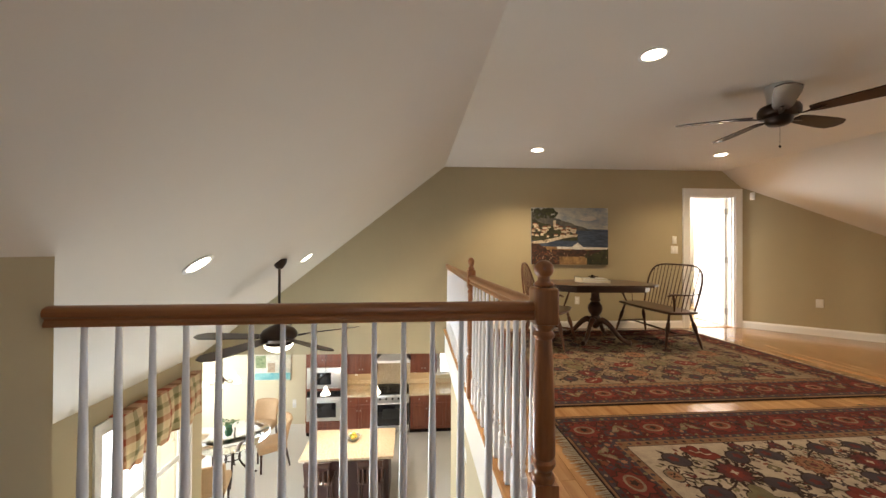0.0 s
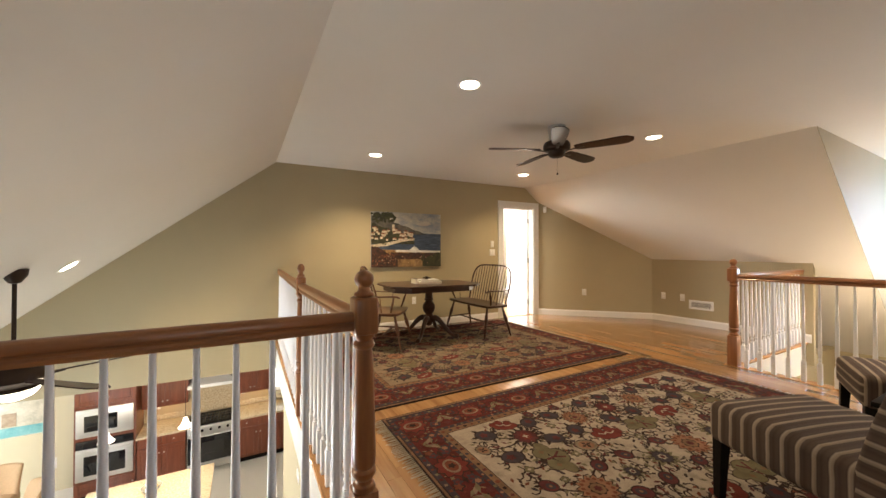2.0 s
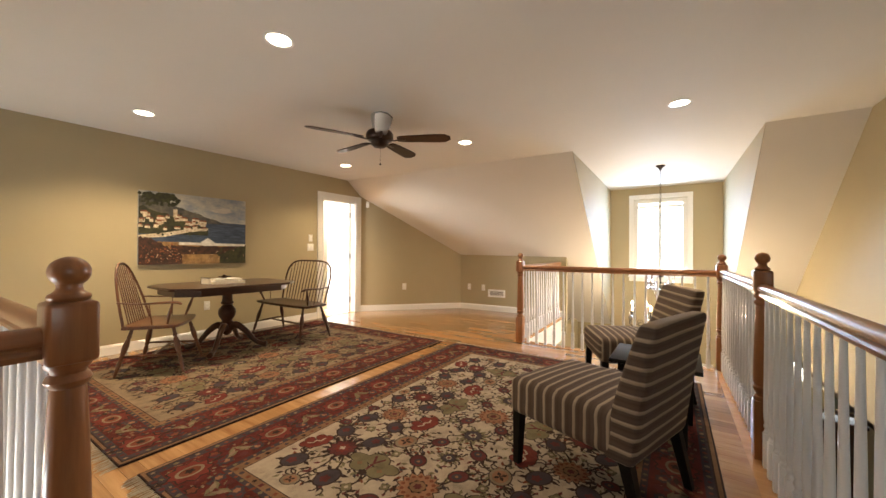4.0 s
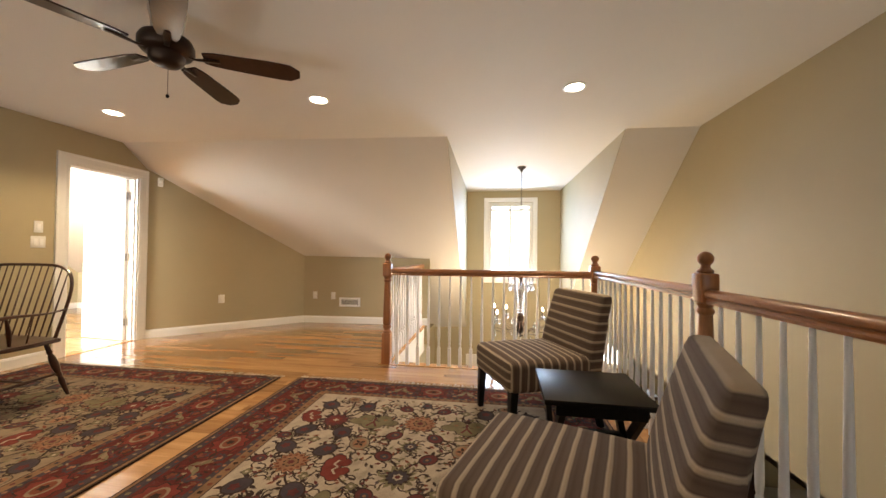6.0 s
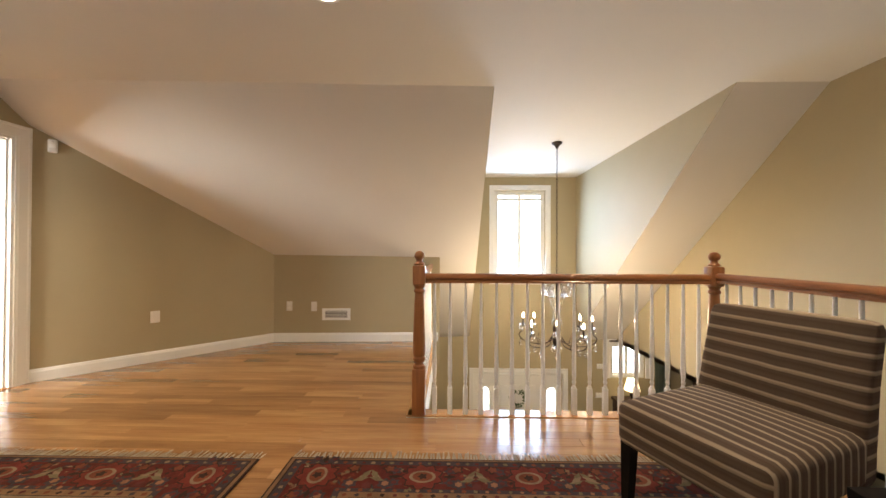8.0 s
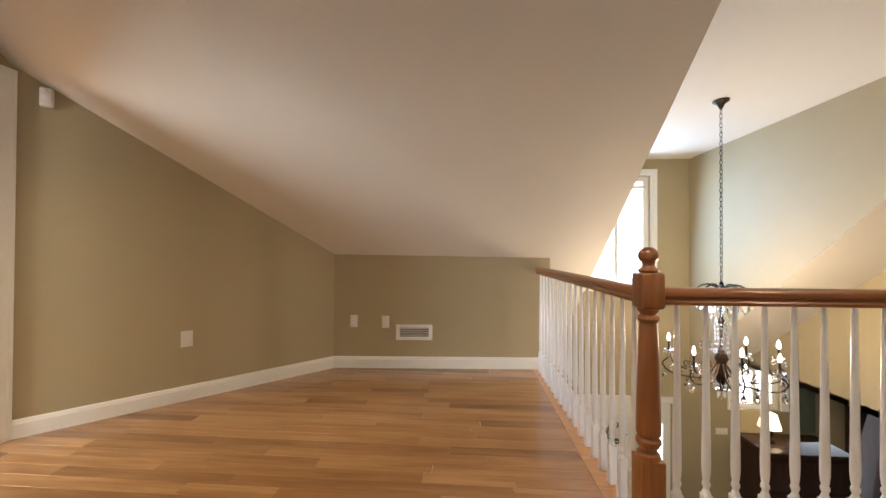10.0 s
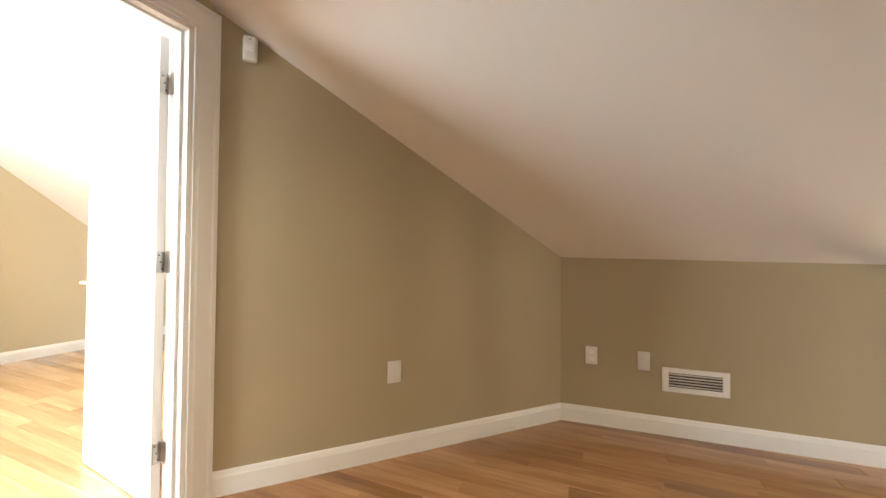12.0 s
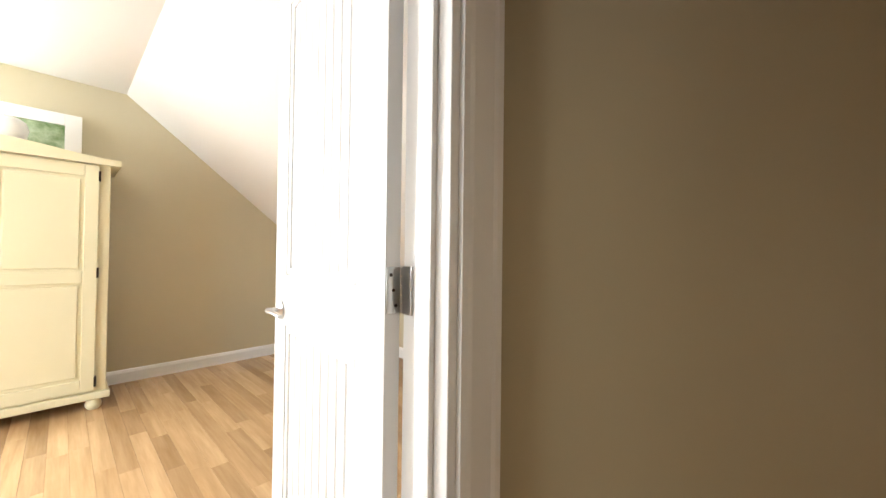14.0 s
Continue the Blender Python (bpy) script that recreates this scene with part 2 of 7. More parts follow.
def slab(bm, outline, holes, depth, m):
    """A flat plate with holes: outlines in local x, y; it is depth thick towards local +z."""
    loops = [outline, *holes]
    edges = []
    for lp in loops:
        vs = [bm.verts.new((x, y, 0)) for x, y in lp]
        edges += [bm.edges.new((vs[i], vs[(i + 1) % len(vs)])) for i in range(len(vs))]
    r = bmesh.ops.triangle_fill(bm, use_beauty=True, use_dissolve=False, edges=edges)
    faces = [f for f in r["geom"] if isinstance(f, bmesh.types.BMFace)]
    ex = bmesh.ops.extrude_face_region(bm, geom=faces)
    vs = [v for v in ex["geom"] if isinstance(v, bmesh.types.BMVert)]
    bmesh.ops.translate(bm, vec=(0, 0, depth), verts=vs)
    bmesh.ops.transform(bm, matrix=m, verts=bm.verts[:])
    return bm


def upright(x, y, angle):
    """Local x runs along the wall, local y goes up, local z out of it (to the right of its run)."""
    return pose(x, y, 0, 0, 0, angle) @ pose(0, 0, 0, 90, 0, 0)


def rect(x0, y0, x1, y1):
    return [(x0, y0), (x1, y0), (x1, y1), (x0, y1)]


# ---- large structure ----
TOP, LOW, HEAD = 2.42, -3.05, -0.37     # loft ceiling, lower floor, underside of the loft floor
RW, RE = 0.68, 5.10                     # where the flat ceiling breaks into the slopes
TW, TE = 0.79, 0.81
EW, EE = -2.76, 8.57                    # outer walls west and east
GA = -2.37                              # turn of the gable wall
GX, GY = 0.68, 5.40
SY = -1.23                              # south wall
DY0, DY1 = -0.53, 1.31                  # dormer cheeks
gable_m = upright(GX, GY, GA) @ Matrix.Translation((0, 0, -0.12))
up = 0.05
slab_bm = slab(B(), [(-3.5, HEAD), (4.612, HEAD), (4.612, 2.33), (4.42, TOP + up), (0, TOP + up), (-3.5, TOP + up - 3.5 * TW)],
               [rect(3.765, 0.0, 4.515, 2.045)], 0.12, gable_m)
struct("wall_north", slab_bm, SAGE, "sage green painted gable wall above the kitchen opening", "wall")
# diagonal wall beside the door
DX0, DY_0, DX1, DY_1 = 5.285, 5.205, 6.70, 3.82
dl = math.hypot(DX1 - DX0, DY_1 - DY_0)
da = math.degrees(math.atan2(DY_1 - DY_0, DX1 - DX0))
ztop = lambda x: TOP - (x - RE) * TE
struct("wall_northeast", slab(B(), [(0, -0.3), (dl, -0.3), (dl, ztop(DX1) + up), (0, ztop(DX0) + up)], [], 0.12, upright(DX0, DY_0, da) @ Matrix.Translation((0, 0, -0.12))),
       SAGE, "sage green diagonal wall under the roof slope", "wall")
ka = math.degrees(math.atan2(1.80 - DY_1, 6.82 - DX1))
kl = math.hypot(1.80 - DY_1, 6.82 - DX1)
struct("wall_east", slab(B(), [(0, -0.3), (kl + 0.02, -0.3), (kl + 0.02, 1.15), (0, 1.15)], [], 0.10, upright(DX1, DY_1, ka) @ Matrix.Translation((0, 0, -0.10))),
       SAGE, "low sage green knee wall under the roof slope", "wall")
# south wall: from the soffit above the living room up to the roof
# its opening is unseen, cut for the added fill lamp
struct("wall_south", slab(B(), [(EW - 0.1, -0.35), (EE + 0.1, -0.35), (EE + 0.1, ztop(EE + 0.1) + up), (RE, TOP + up), (RW, TOP + up), (EW - 0.1, TOP - (RW - EW + 0.1) * TW + up)], [rect(-0.35, 0.7, 0.75, 1.9)], 0.12, upright(0, SY, 0)),
       SAGE, "tall sage green wall beside the stairwell", "wall")
# front wall with the dormer window and the entrance
WY0, WY1, WZ0, WZ1 = 0.0, 0.88, 0.67, 2.19
FY0, FY1, FZ = -0.30, 1.22, -0.99
front_m = pose(EE, 0, 0, 0, 0, 90) @ pose(0, 0, 0, 90, 0, 0)
struct("wall_front", slab(B(), [(-6.0, LOW), (5.6, LOW), (5.6, -0.25), (DY1 + 0.05, -0.25), (DY1 + 0.05, TOP + up), (DY0 - 0.05, TOP + up), (DY0 - 0.05, -0.25), (-6.0, -0.25)],
                          [rect(WY0, WZ0, WY1, WZ1), rect(FY0, LOW + 0.02, FY1, FZ), rect(-1.72, -1.05, -1.12, -0.45)], 0.15, front_m),
       SAGE, "sage green front wall with dormer window and entrance", "wall")
struct("wall_dormer_north", slab(B(), [(RE + 0.053, TOP + up), (EE, TOP + up), (EE, ztop(EE) + 0.043), (RE + 0.053, TOP)], [], 0.1, upright(0, DY1 + 0.1, 0)), SAGE, "pale sage dormer cheek lit by the window", "wall")
struct("wall_dormer_south", slab(B(), [(RE + 0.003, TOP + up), (EE, TOP + up), (EE, ztop(EE) + 0.003), (RE + 0.003, TOP)], [], 0.1, upright(0, DY0, 0)), SAGE, "pale sage dormer cheek lit by the window", "wall")
# left knee wall behind the first railing
struct("wall_west_knee", box(B(), (-1.06, SY, HEAD), (-0.955, 1.37, 1.16)), SAGE, "low sage green knee wall where the railing ends", "wall")
# outer and lower walls
# the opening further south is unseen, added for the fill lamp
struct("wall_west", slab(B(), [(-6.0, LOW), (5.45, LOW), (5.45, -0.2), (-6.0, -0.2)], [rect(3.80, -2.5, 5.10, -0.60), rect(1.75, -2.5, 3.05, -0.60)], 0.15, pose(EW - 0.15, 0, 0, 0, 0, 90) @ pose(0, 0, 0, 90, 0, 0)),
       SAGE, "sage green wall of the family room with a wide window", "wall")
struct("wall_under_loft", box(B(), (0.78, 1.5, LOW), (0.90, 5.3, HEAD)), SAGE, "sage green wall below the edge of the loft", "wall")
struct("wall_kitchen", slab(B(), [(-5.4, LOW), (8.7, LOW), (8.7, HEAD + 0.05), (-5.4, HEAD + 0.05)], [rect(0.80, -1.95, 1.40, -0.62)], 0.12, upright(0, 9.14, 0)), CREAM_WALL, "cream kitchen and dining wall", "wall")
struct("wall_dining_west", slab(B(), [(5.45, LOW), (9.1, LOW), (9.1, HEAD + 0.05), (5.45, HEAD + 0.05)], [rect(6.2, -2.75, 8.7, -0.9)], 0.12, pose(-5.4, 0, 0, 0, 0, 90) @ pose(0, 0, 0, 90, 0, 0)), CREAM_WALL, "cream dining wall with a wide bright window", "wall")
struct("wall_dining_south", box(B(), (-5.4, 5.45, LOW), (EW - 0.1, 5.57, HEAD + 0.05)), CREAM_WALL, "cream wall closing the dining corner", "wall")
struct("wall_kitchen_east", box(B(), (2.4, 5.5, LOW), (2.52, 9.0, HEAD)), CREAM_WALL, "cream wall closing the kitchen", "wall")
struct("wall_living_south", box(B(), (EW - 0.15, -6.0, LOW), (EE + 0.15, -5.88, -0.2)), SAGE, "sage green wall closing the living room", "wall")
struct("wall_foyer_north", box(B(), (4.9, 1.96, LOW), (EE, 2.08, -0.30)), SAGE, "sage green foyer side wall", "wall")
struct("wall_stair_back", box(B(), (0.95, 1.0, LOW), (4.8, 1.1, HEAD)), SAGE, "sage green wall under the loft", "wall")
# bedroom beyond the door
BY = 8.80
struct("wall_bedroom_north", slab(B(), [(1.4, -0.3), (8.6, -0.3), (8.6, ztop(8.6) + up), (RE, TOP + up), (1.4, TOP + up)], [rect(2.6, 0.6, 4.3, 2.05)], 0.12, upright(0, BY + 0.12, 0)), CREAM_WALL, "khaki beige bedroom wall", "wall")
_ww = B()
for lo, hi in (((5.5, HEAD), (5.95, TOP + up)), ((7.45, HEAD), (BY + 0.1, TOP + up)), ((5.95, HEAD), (7.45, 0.65)), ((5.95, 2.05), (7.45, TOP + up))):
    box(_ww, (1.4, lo[0], lo[1]), (1.52, hi[0], hi[1]))
struct("wall_bedroom_west", _ww, CREAM_WALL, "khaki beige bedroom wall", "wall")
struct("wall_bedroom_knee", box(B(), (7.2, 4.3, HEAD), (7.3, BY + 0.1, 0.9)), CREAM_WALL, "khaki beige bedroom knee wall", "wall")

# ceilings
cb = box(B(), (RW, SY - 0.12, TOP), (RE, BY + 0.12, TOP + 0.12))
box(cb, (RE, DY0 - 0.1, TOP), (EE + 0.15, DY1 + 0.1, TOP + 0.12))
box(cb, (RE, DY1 + 0.1, TOP), (RE + 0.052, 2.5, TOP + 0.12))
struct("ceiling", cb, CEIL, "flat warm white ceiling of the loft", "ceiling")


def slope(name, x0a, x1, rise, y0, y1, label, shear=0.0):
    bm = B()
    v = []
    for y in (y0, y1):
        x0 = x0a + shear * (y - y0)
        z0, z1 = TOP, TOP - abs(x1 - x0) * rise
        v.append([bm.verts.new((x0, y, z0)), bm.verts.new((x1, y, z1)), bm.verts.new((x1, y, z1 + 0.14)), bm.verts.new((x0, y, z0 + 0.14))])
    bm.faces.new(v[0])
    bm.faces.new(v[1][::-1])
    for i in range(4):
        j = (i + 1) % 4
        bm.faces.new((v[0][i], v[1][i], v[1][j], v[0][j]))
    struct(name, bm, CEIL, label, "ceiling")


slope("ceiling_slope_west", RW, EW - 0.15, TW, SY - 0.12, 5.62, "warm white sloped ceiling above the family room")
slope("ceiling_slope_east", RE + 0.05, EE + 0.15, TE, DY1 + 0.004, 5.27, "warm white sloped ceiling above the knee wall", -0.045)
slope("ceiling_slope_bedroom", 5.06, EE + 0.15, TE, 5.27, BY + 0.12, "bright white sloped bedroom ceiling")
slope("ceiling_slope_stair", RE, EE + 0.15, TE, SY - 0.12, DY0 - 0.004, "warm white sloped ceiling strip beside the dormer")
struct("ceiling_kitchen", box(B(), (-5.5, 5.55, HEAD), (2.5, 9.1, HEAD + 0.1)), CEIL, "flat kitchen ceiling below the bedroom", "ceiling")
struct("ceiling_living", box(B(), (EW - 0.1, -6.0, -0.30), (EE + 0.1, SY - 0.13, -0.2)), CEIL, "flat living room ceiling", "ceiling")

# floors
struct("floor_lower", box(B(), (-5.6, -6.1, LOW - 0.15), (EE + 0.3, 9.2, LOW)), TILE, "pale tiled floor of the lower storey", "floor")
FLOOR_POLY = [(-1.03, -0.20), (4.86, -0.20), (4.86, 1.87), (6.80, 1.87), (6.70, 3.82), (5.27, 5.2), (5.2, 5.28), (0.76, 5.40), (0.76, 1.44), (-1.03, 1.44)]
struct("floor_loft", slab(B(), FLOOR_POLY, [], 0.318, Matrix.Translation((0, 0, HEAD + 0.04))), CEIL, "loft floor structure with plastered underside", "floor")
struct("floor_bedroom", box(B(), (1.4, 5.30, HEAD + 0.1), (7.3, BY + 0.1, -0.012)), NOSE, "bedroom subfloor under the boards", "floor")

# ---- woodwork of the loft ----
GM = pose(GX, GY, 0, 0, 0, GA)          # on the gable wall: local x along it, local -y into the loft
DM = pose(DX0, DY_0, 0, 0, 0, da)       # on the diagonal wall
KM = pose(DX1, DY_1, 0, 0, 0, ka)       # on the knee wall


def prism_along(bm, prof, x0, x1, m=None):
    """A profile of (y, z) pairs run along local x."""
    m = m or Matrix()
    a = [bm.verts.new(m @ Vector((x0, y, z))) for y, z in prof]
    b = [bm.verts.new(m @ Vector((x1, y, z))) for y, z in prof]
    bm.faces.new(a)
    bm.faces.new(b[::-1])
    for i in range(len(prof)):
        j = (i + 1) % len(prof)
        bm.faces.new((a[i], b[i], b[j], a[j]))
    return bm


BASE_PROF = [(0.0, 0.0), (-0.016, 0.0), (-0.016, 0.082), (-0.012, 0.090), (-0.010, 0.098), (-0.005, 0.106), (0.0, 0.108)]


def baseboard(m, x0, x1, label="white painted baseboard with a moulded top"):
    struct("baseboard", prism_along(B(), BASE_PROF, x0, x1, m), WHITE, label, "baseboard")


baseboard(DM, 0.012, dl + 0.004)
baseboard(KM, -0.004, kl)
baseboard(GM, 0.09, 3.665)
baseboard(pose(0, BY, 0), 1.6, 7.2)
baseboard(pose(7.2, BY, 0, 0, 0, -90), 0.0, 3.4)

# door casing on the loft side, and jambs
trim = tagged(new("trim"), "white door casing with stepped edge", "door casing", kind="structure")
CAS = [(0.0, 0.0), (-0.012, 0.0), (-0.014, 0.012), (-0.017, 0.02), (-0.017, 0.07), (-0.022, 0.076), (-0.022, 0.09), (0.0, 0.09)]


def casing(parent, m, x0, x1, z0, z1, prof=CAS, sill=False, mat=WHITE):
    """Mitred-looking casing round an opening in a wall at local y = 0; the profile runs from the opening outwards."""
    w = max(p[1] for p in prof)
    for name, mm, ln in (("side_casing", m @ pose(x1, 0, z0) @ Matrix(((0, 0, 1, 0), (0, 1, 0, 0), (1, 0, 0, 0), (0, 0, 0, 1))), z1 - z0 + w),
                         ("side_casing", m @ pose(x0, 0, z0) @ Matrix(((0, 0, -1, 0), (0, 1, 0, 0), (1, 0, 0, 0), (0, 0, 0, 1))), z1 - z0 + w),):
        part(name, prism_along(B(), prof, 0, ln, mm), mat, parent, "", False)
    part("head_casing", prism_along(B(), [(y * 1.04, z) for y, z in prof], x0 - w + 0.003, x1 + w - 0.003, m @ pose(0, 0, z1)), mat, parent, "", False)
    if sill:
        part("sill", box(B(), (x0 - w - 0.02, -0.05, z0 - 0.03), (x1 + w + 0.02, 0.0, z0), 0.006, m), mat, parent, "", False)
        part("apron", box(B(), (x0 - w, -0.018, z0 - 0.11), (x1 + w, 0.0, z0 - 0.03), 0.004, m), mat, parent, "", False)


casing(trim, GM, 3.77, 4.51, 0.0, 2.04, [(y, z * 1.13) for y, z in CAS])
for nm, lo, hi in (("jamb", (4.49, 0.0, 0.0), (4.515, 0.125, 2.045)), ("jamb", (3.765, 0.0, 0.0), (3.79, 0.125, 2.045)), ("head_jamb", (3.79, 0.0, 2.02), (4.49, 0.125, 2.045)),
                   ("door_stop", (4.478, 0.035, 0.0), (4.49, 0.075, 2.02)), ("door_stop", (3.79, 0.035, 0.0), (3.802, 0.075, 2.02)), ("door_stop", (3.802, 0.035, 2.008), (4.478, 0.075, 2.02))):
    part(nm, box(B(), lo, hi, 0.002, GM), WHITE, trim, "", False)
part("threshold", box(B(), (3.79, -0.01, -0.004), (4.49, 0.135, 0.006), 0.003, GM), NOSE, trim, "oak threshold")
casing(trim, GM @ pose(8.28, 0.125, 0, 0, 0, 180), 3.77, 4.51, 0.0, 2.04)

# the open door leaf
DOOR_W, DOOR_H = 0.69, 2.005
door = tagged(new("door_1"), "open white panelled door with beadboard panels", "door", kind="structure")
door.matrix_world = GM @ pose(4.489, 0.135, 0.008, 0, 0, 86.5)


def door_leaf(parent, w, h, mat):
    t = 0.035
    st, rb, rm, rt = 0.105, 0.22, 0.16, 0.11
    mid = 0.87
    for nm, lo, hi in (("stile", (0, 0, 0), (st, t, h)), ("stile", (w - st, 0, 0), (w, t, h)), ("rail", (st, 0, 0), (w - st, t, rb)),
                       ("rail", (st, 0, mid), (w - st, t, mid + rm)), ("rail", (st, 0, h - rt), (w - st, t, h))):
        part(nm, box(B(), lo, hi, 0.0015), mat, parent, "", False)
    for z0, z1 in ((rb, mid), (mid + rm, h - rt)):
        bm = B()
        x = st + 0.022
        n = 9
        bw = (w - 2 * st - 0.044) / n
        for i in range(n):
            box(bm, (x + i * bw + 0.002, 0.008, z0 + 0.022), (x + (i + 1) * bw - 0.002, t - 0.008, z1 - 0.022), 0.003, None, 1)
        box(bm, (st, 0.012, z0), (w - st, t - 0.012, z1))
        part("beadboard_panel", bm, mat, parent, "vertical beadboard panel", False)
        for k, (y, s) in enumerate(((0.0, 1), (t, -1))):
            bm = B()
            for lo, hi in (((st, z0), (st + 0.022, z1)), ((w - st - 0.022, z0), (w - st, z1)), ((st + 0.022, z0), (w - st - 0.022, z0 + 0.022)), ((st + 0.022, z1 - 0.022), (w - st - 0.022, z1))):
                box(bm, (lo[0], min(y + s * 0.003, y + s * 0.012), lo[1]), (hi[0], max(y + s * 0.003, y + s * 0.012), hi[1]), 0.004, None, 2)
            part("panel_moulding", bm, mat, parent, "", False)


door_leaf(door, DOOR_W, DOOR_H, WHITE)
for z in (0.22, 1.03, 1.80):
    h = part("hinge", box(B(), (-0.0035, 0.002, z - 0.045), (-0.0005, 0.033, z + 0.045), 0.006, None, 2), NICKEL, door, "satin nickel butt hinge")
    k = B()
    for i in range(5):
        lathe(k, [(0, -0.045 + i * 0.018), (0.0058, -0.0445 + i * 0.018), (0.0058, -0.0285 + i * 0.018), (0, -0.028 + i * 0.018)], 10, pose(-0.006, -0.003, z))
    part("knuckle", k, NICKEL, h)
    part("jamb_leaf", box(B(), (-0.040, -0.0014, z - 0.047), (-0.008, 0.0014, z + 0.047), 0.001, None, 1), NICKEL, h)
    sc = B()
    for dz in (-0.03, 0.0, 0.03):
        lathe(sc, [(0, 0), (0.0038, 0.0004), (0.003, 0.0016), (0, 0.0018)], 8, pose(-0.0035, 0.018 + dz * 0.2, z + dz, 0, -90, 0))
    part("screw", sc, BRONZE, h)
lever = part("door_handle", lathe(B(), [(0, 0), (0.032, 0), (0.031, 0.006), (0.016, 0.011), (0.009, 0.013), (0.009, 0.045), (0, 0.046)], 20, pose(DOOR_W - 0.065, 0.035, 0.915, -90, 0, 0)), NICKEL, door, "satin nickel lever handle")
part("lever", sweep(B(), curve_pts([(DOOR_W - 0.065, 0.075, 0.915), (DOOR_W - 0.11, 0.078, 0.917), (DOOR_W - 0.18, 0.074, 0.912)], 10), [0.010] * 6 + [0.008] * 5, 10, 0.7), NICKEL, lever)
part("rosette", lathe(B(), [(0, 0), (0.032, 0), (0.031, 0.006), (0.016, 0.011), (0.009, 0.013), (0.009, 0.045), (0, 0.046)], 20, pose(DOOR_W - 0.065, 0.0, 0.915, 90, 0, 0)), NICKEL, lever)
part("lever", sweep(B(), curve_pts([(DOOR_W - 0.065, -0.04, 0.915), (DOOR_W - 0.11, -0.043, 0.917), (DOOR_W - 0.18, -0.039, 0.912)], 10), [0.010] * 6 + [0.008] * 5, 10, 0.7), NICKEL, lever)

# dormer window
win = tagged(new("window_1"), "white double-pane dormer window with bright glass", "window", kind="structure")
WM = pose(EE, 0, 0, 0, 0, -90)          # local x = -y of the world, local -y = -x of the world
casing(win, WM @ pose(0, 0, 0), -WY1, -WY0, WZ0, WZ1, sill=True)


def window_sash(parent, m, x0, x1, z0, z1, cols=2, rows=1, y=0.06, glow=True):
    fr = 0.045
    bm = B()
    for lo, hi in (((x0, z0), (x0 + fr, z1)), ((x1 - fr, z0), (x1, z1)), ((x0 + fr, z0), (x1 - fr, z0 + fr)), ((x0 + fr, z1 - fr), (x1 - fr, z1))):
        box(bm, (lo[0], y - 0.02, lo[1]), (hi[0], y + 0.03, hi[1]), 0.004, m)
    part("window_frame", bm, WHITE, parent, "", False)
    dx, dz = (x1 - x0 - 2 * fr) / cols, (z1 - z0 - 2 * fr) / rows
    for i in range(cols):
        for j in range(rows):
            a, b = x0 + fr + i * dx, z0 + fr + j * dz
            g = part("pane", box(B(), (a + 0.016, y + 0.003, b + 0.016), (a + dx - 0.016, y + 0.007, b + dz - 0.016), 0, m), GLASS, parent, "", False)
            g.visible_shadow = False
            s = B()
            for lo, hi in (((a, b), (a + 0.022, b + dz)), ((a + dx - 0.022, b), (a + dx, b + dz)), ((a + 0.022, b), (a + dx - 0.022, b + 0.03)), ((a + 0.022, b + dz - 0.03), (a + dx - 0.022, b + dz))):
                box(s, (lo[0], y - 0.012, lo[1]), (hi[0], y + 0.02, hi[1]), 0.003, m)
            part("sash", s, WHITE, parent, "", False)


window_sash(win, WM, -WY1, -WY0, WZ0, WZ1, 2, 1)
part("transom_bar", box(B(), (-WY1 + 0.045, 0.04, WZ1 - 0.17), (-WY0 - 0.045, 0.09, WZ1 - 0.13), 0.004, WM), WHITE, win, "", False)

# ---- railings ----
def newel(parent_m, label="honey oak newel post with a ball finial"):
    t = thing("newel_post", label, "newel post", parent_m, "newel posts of the loft")
    h = 0.044
    part("base_block", box(B(), (-h, -h, 0), (h, h, 0.315), 0.004), OAK, t)
    part("turned_shaft", lathe(B(), [(0.0, 0.31), (0.040, 0.312), (0.043, 0.322), (0.040, 0.334), (0.032, 0.340), (0.030, 0.352), (0.038, 0.362), (0.044, 0.374), (0.044, 0.386), (0.036, 0.396),
                                       (0.041, 0.404), (0.043, 0.412), (0.0435, 0.45), (0.042, 0.52), (0.039, 0.62), (0.035, 0.74), (0.031, 0.822), (0.030, 0.83), (0.037, 0.838), (0.040, 0.847), (0.036, 0.857), (0.030, 0.862),
                                       (0.031, 0.868), (0.039, 0.876), (0.041, 0.886), (0.0, 0.888)], 24), OAK, t)
    part("top_block", box(B(), (-h, -h, 0.885), (h, h, 1.022), 0.011, None, 3), OAK, t)
    ball = [(0.0365 * math.cos(a), 1.0875 + 0.0345 * math.sin(a)) for a in [radians(-52 + 142 * k / 11) for k in range(11)]]
    part("ball_finial", lathe(B(), [(0.0, 1.02), (0.028, 1.021), (0.035, 1.025), (0.0375, 1.031), (0.035, 1.037), (0.028, 1.041), (0.0235, 1.046), (0.0215, 1.053)] + ball + [(0.0, 1.122)], 24), OAK, t)
    return t


POSTS = {"A": (4.815, 1.865), "B": (4.84, -0.165), "C": (0.69, 1.39), "D": (0.668, 2.89), "E": (3.10, -0.18)}
first = None
for k, (x, y) in POSTS.items():
    if first is None:
        first = newel(pose(x, y, 0))
    else:
        # the middle post of the long railing is slimmer, the one in the stair railing a little taller
        copy_thing(first, pose(x, y, 0) @ Matrix.Diagonal({"D": (0.72, 0.72, 0.985, 1), "E": (0.94, 0.94, 1.018, 1)}.get(k, (1, 1, 1, 1))))

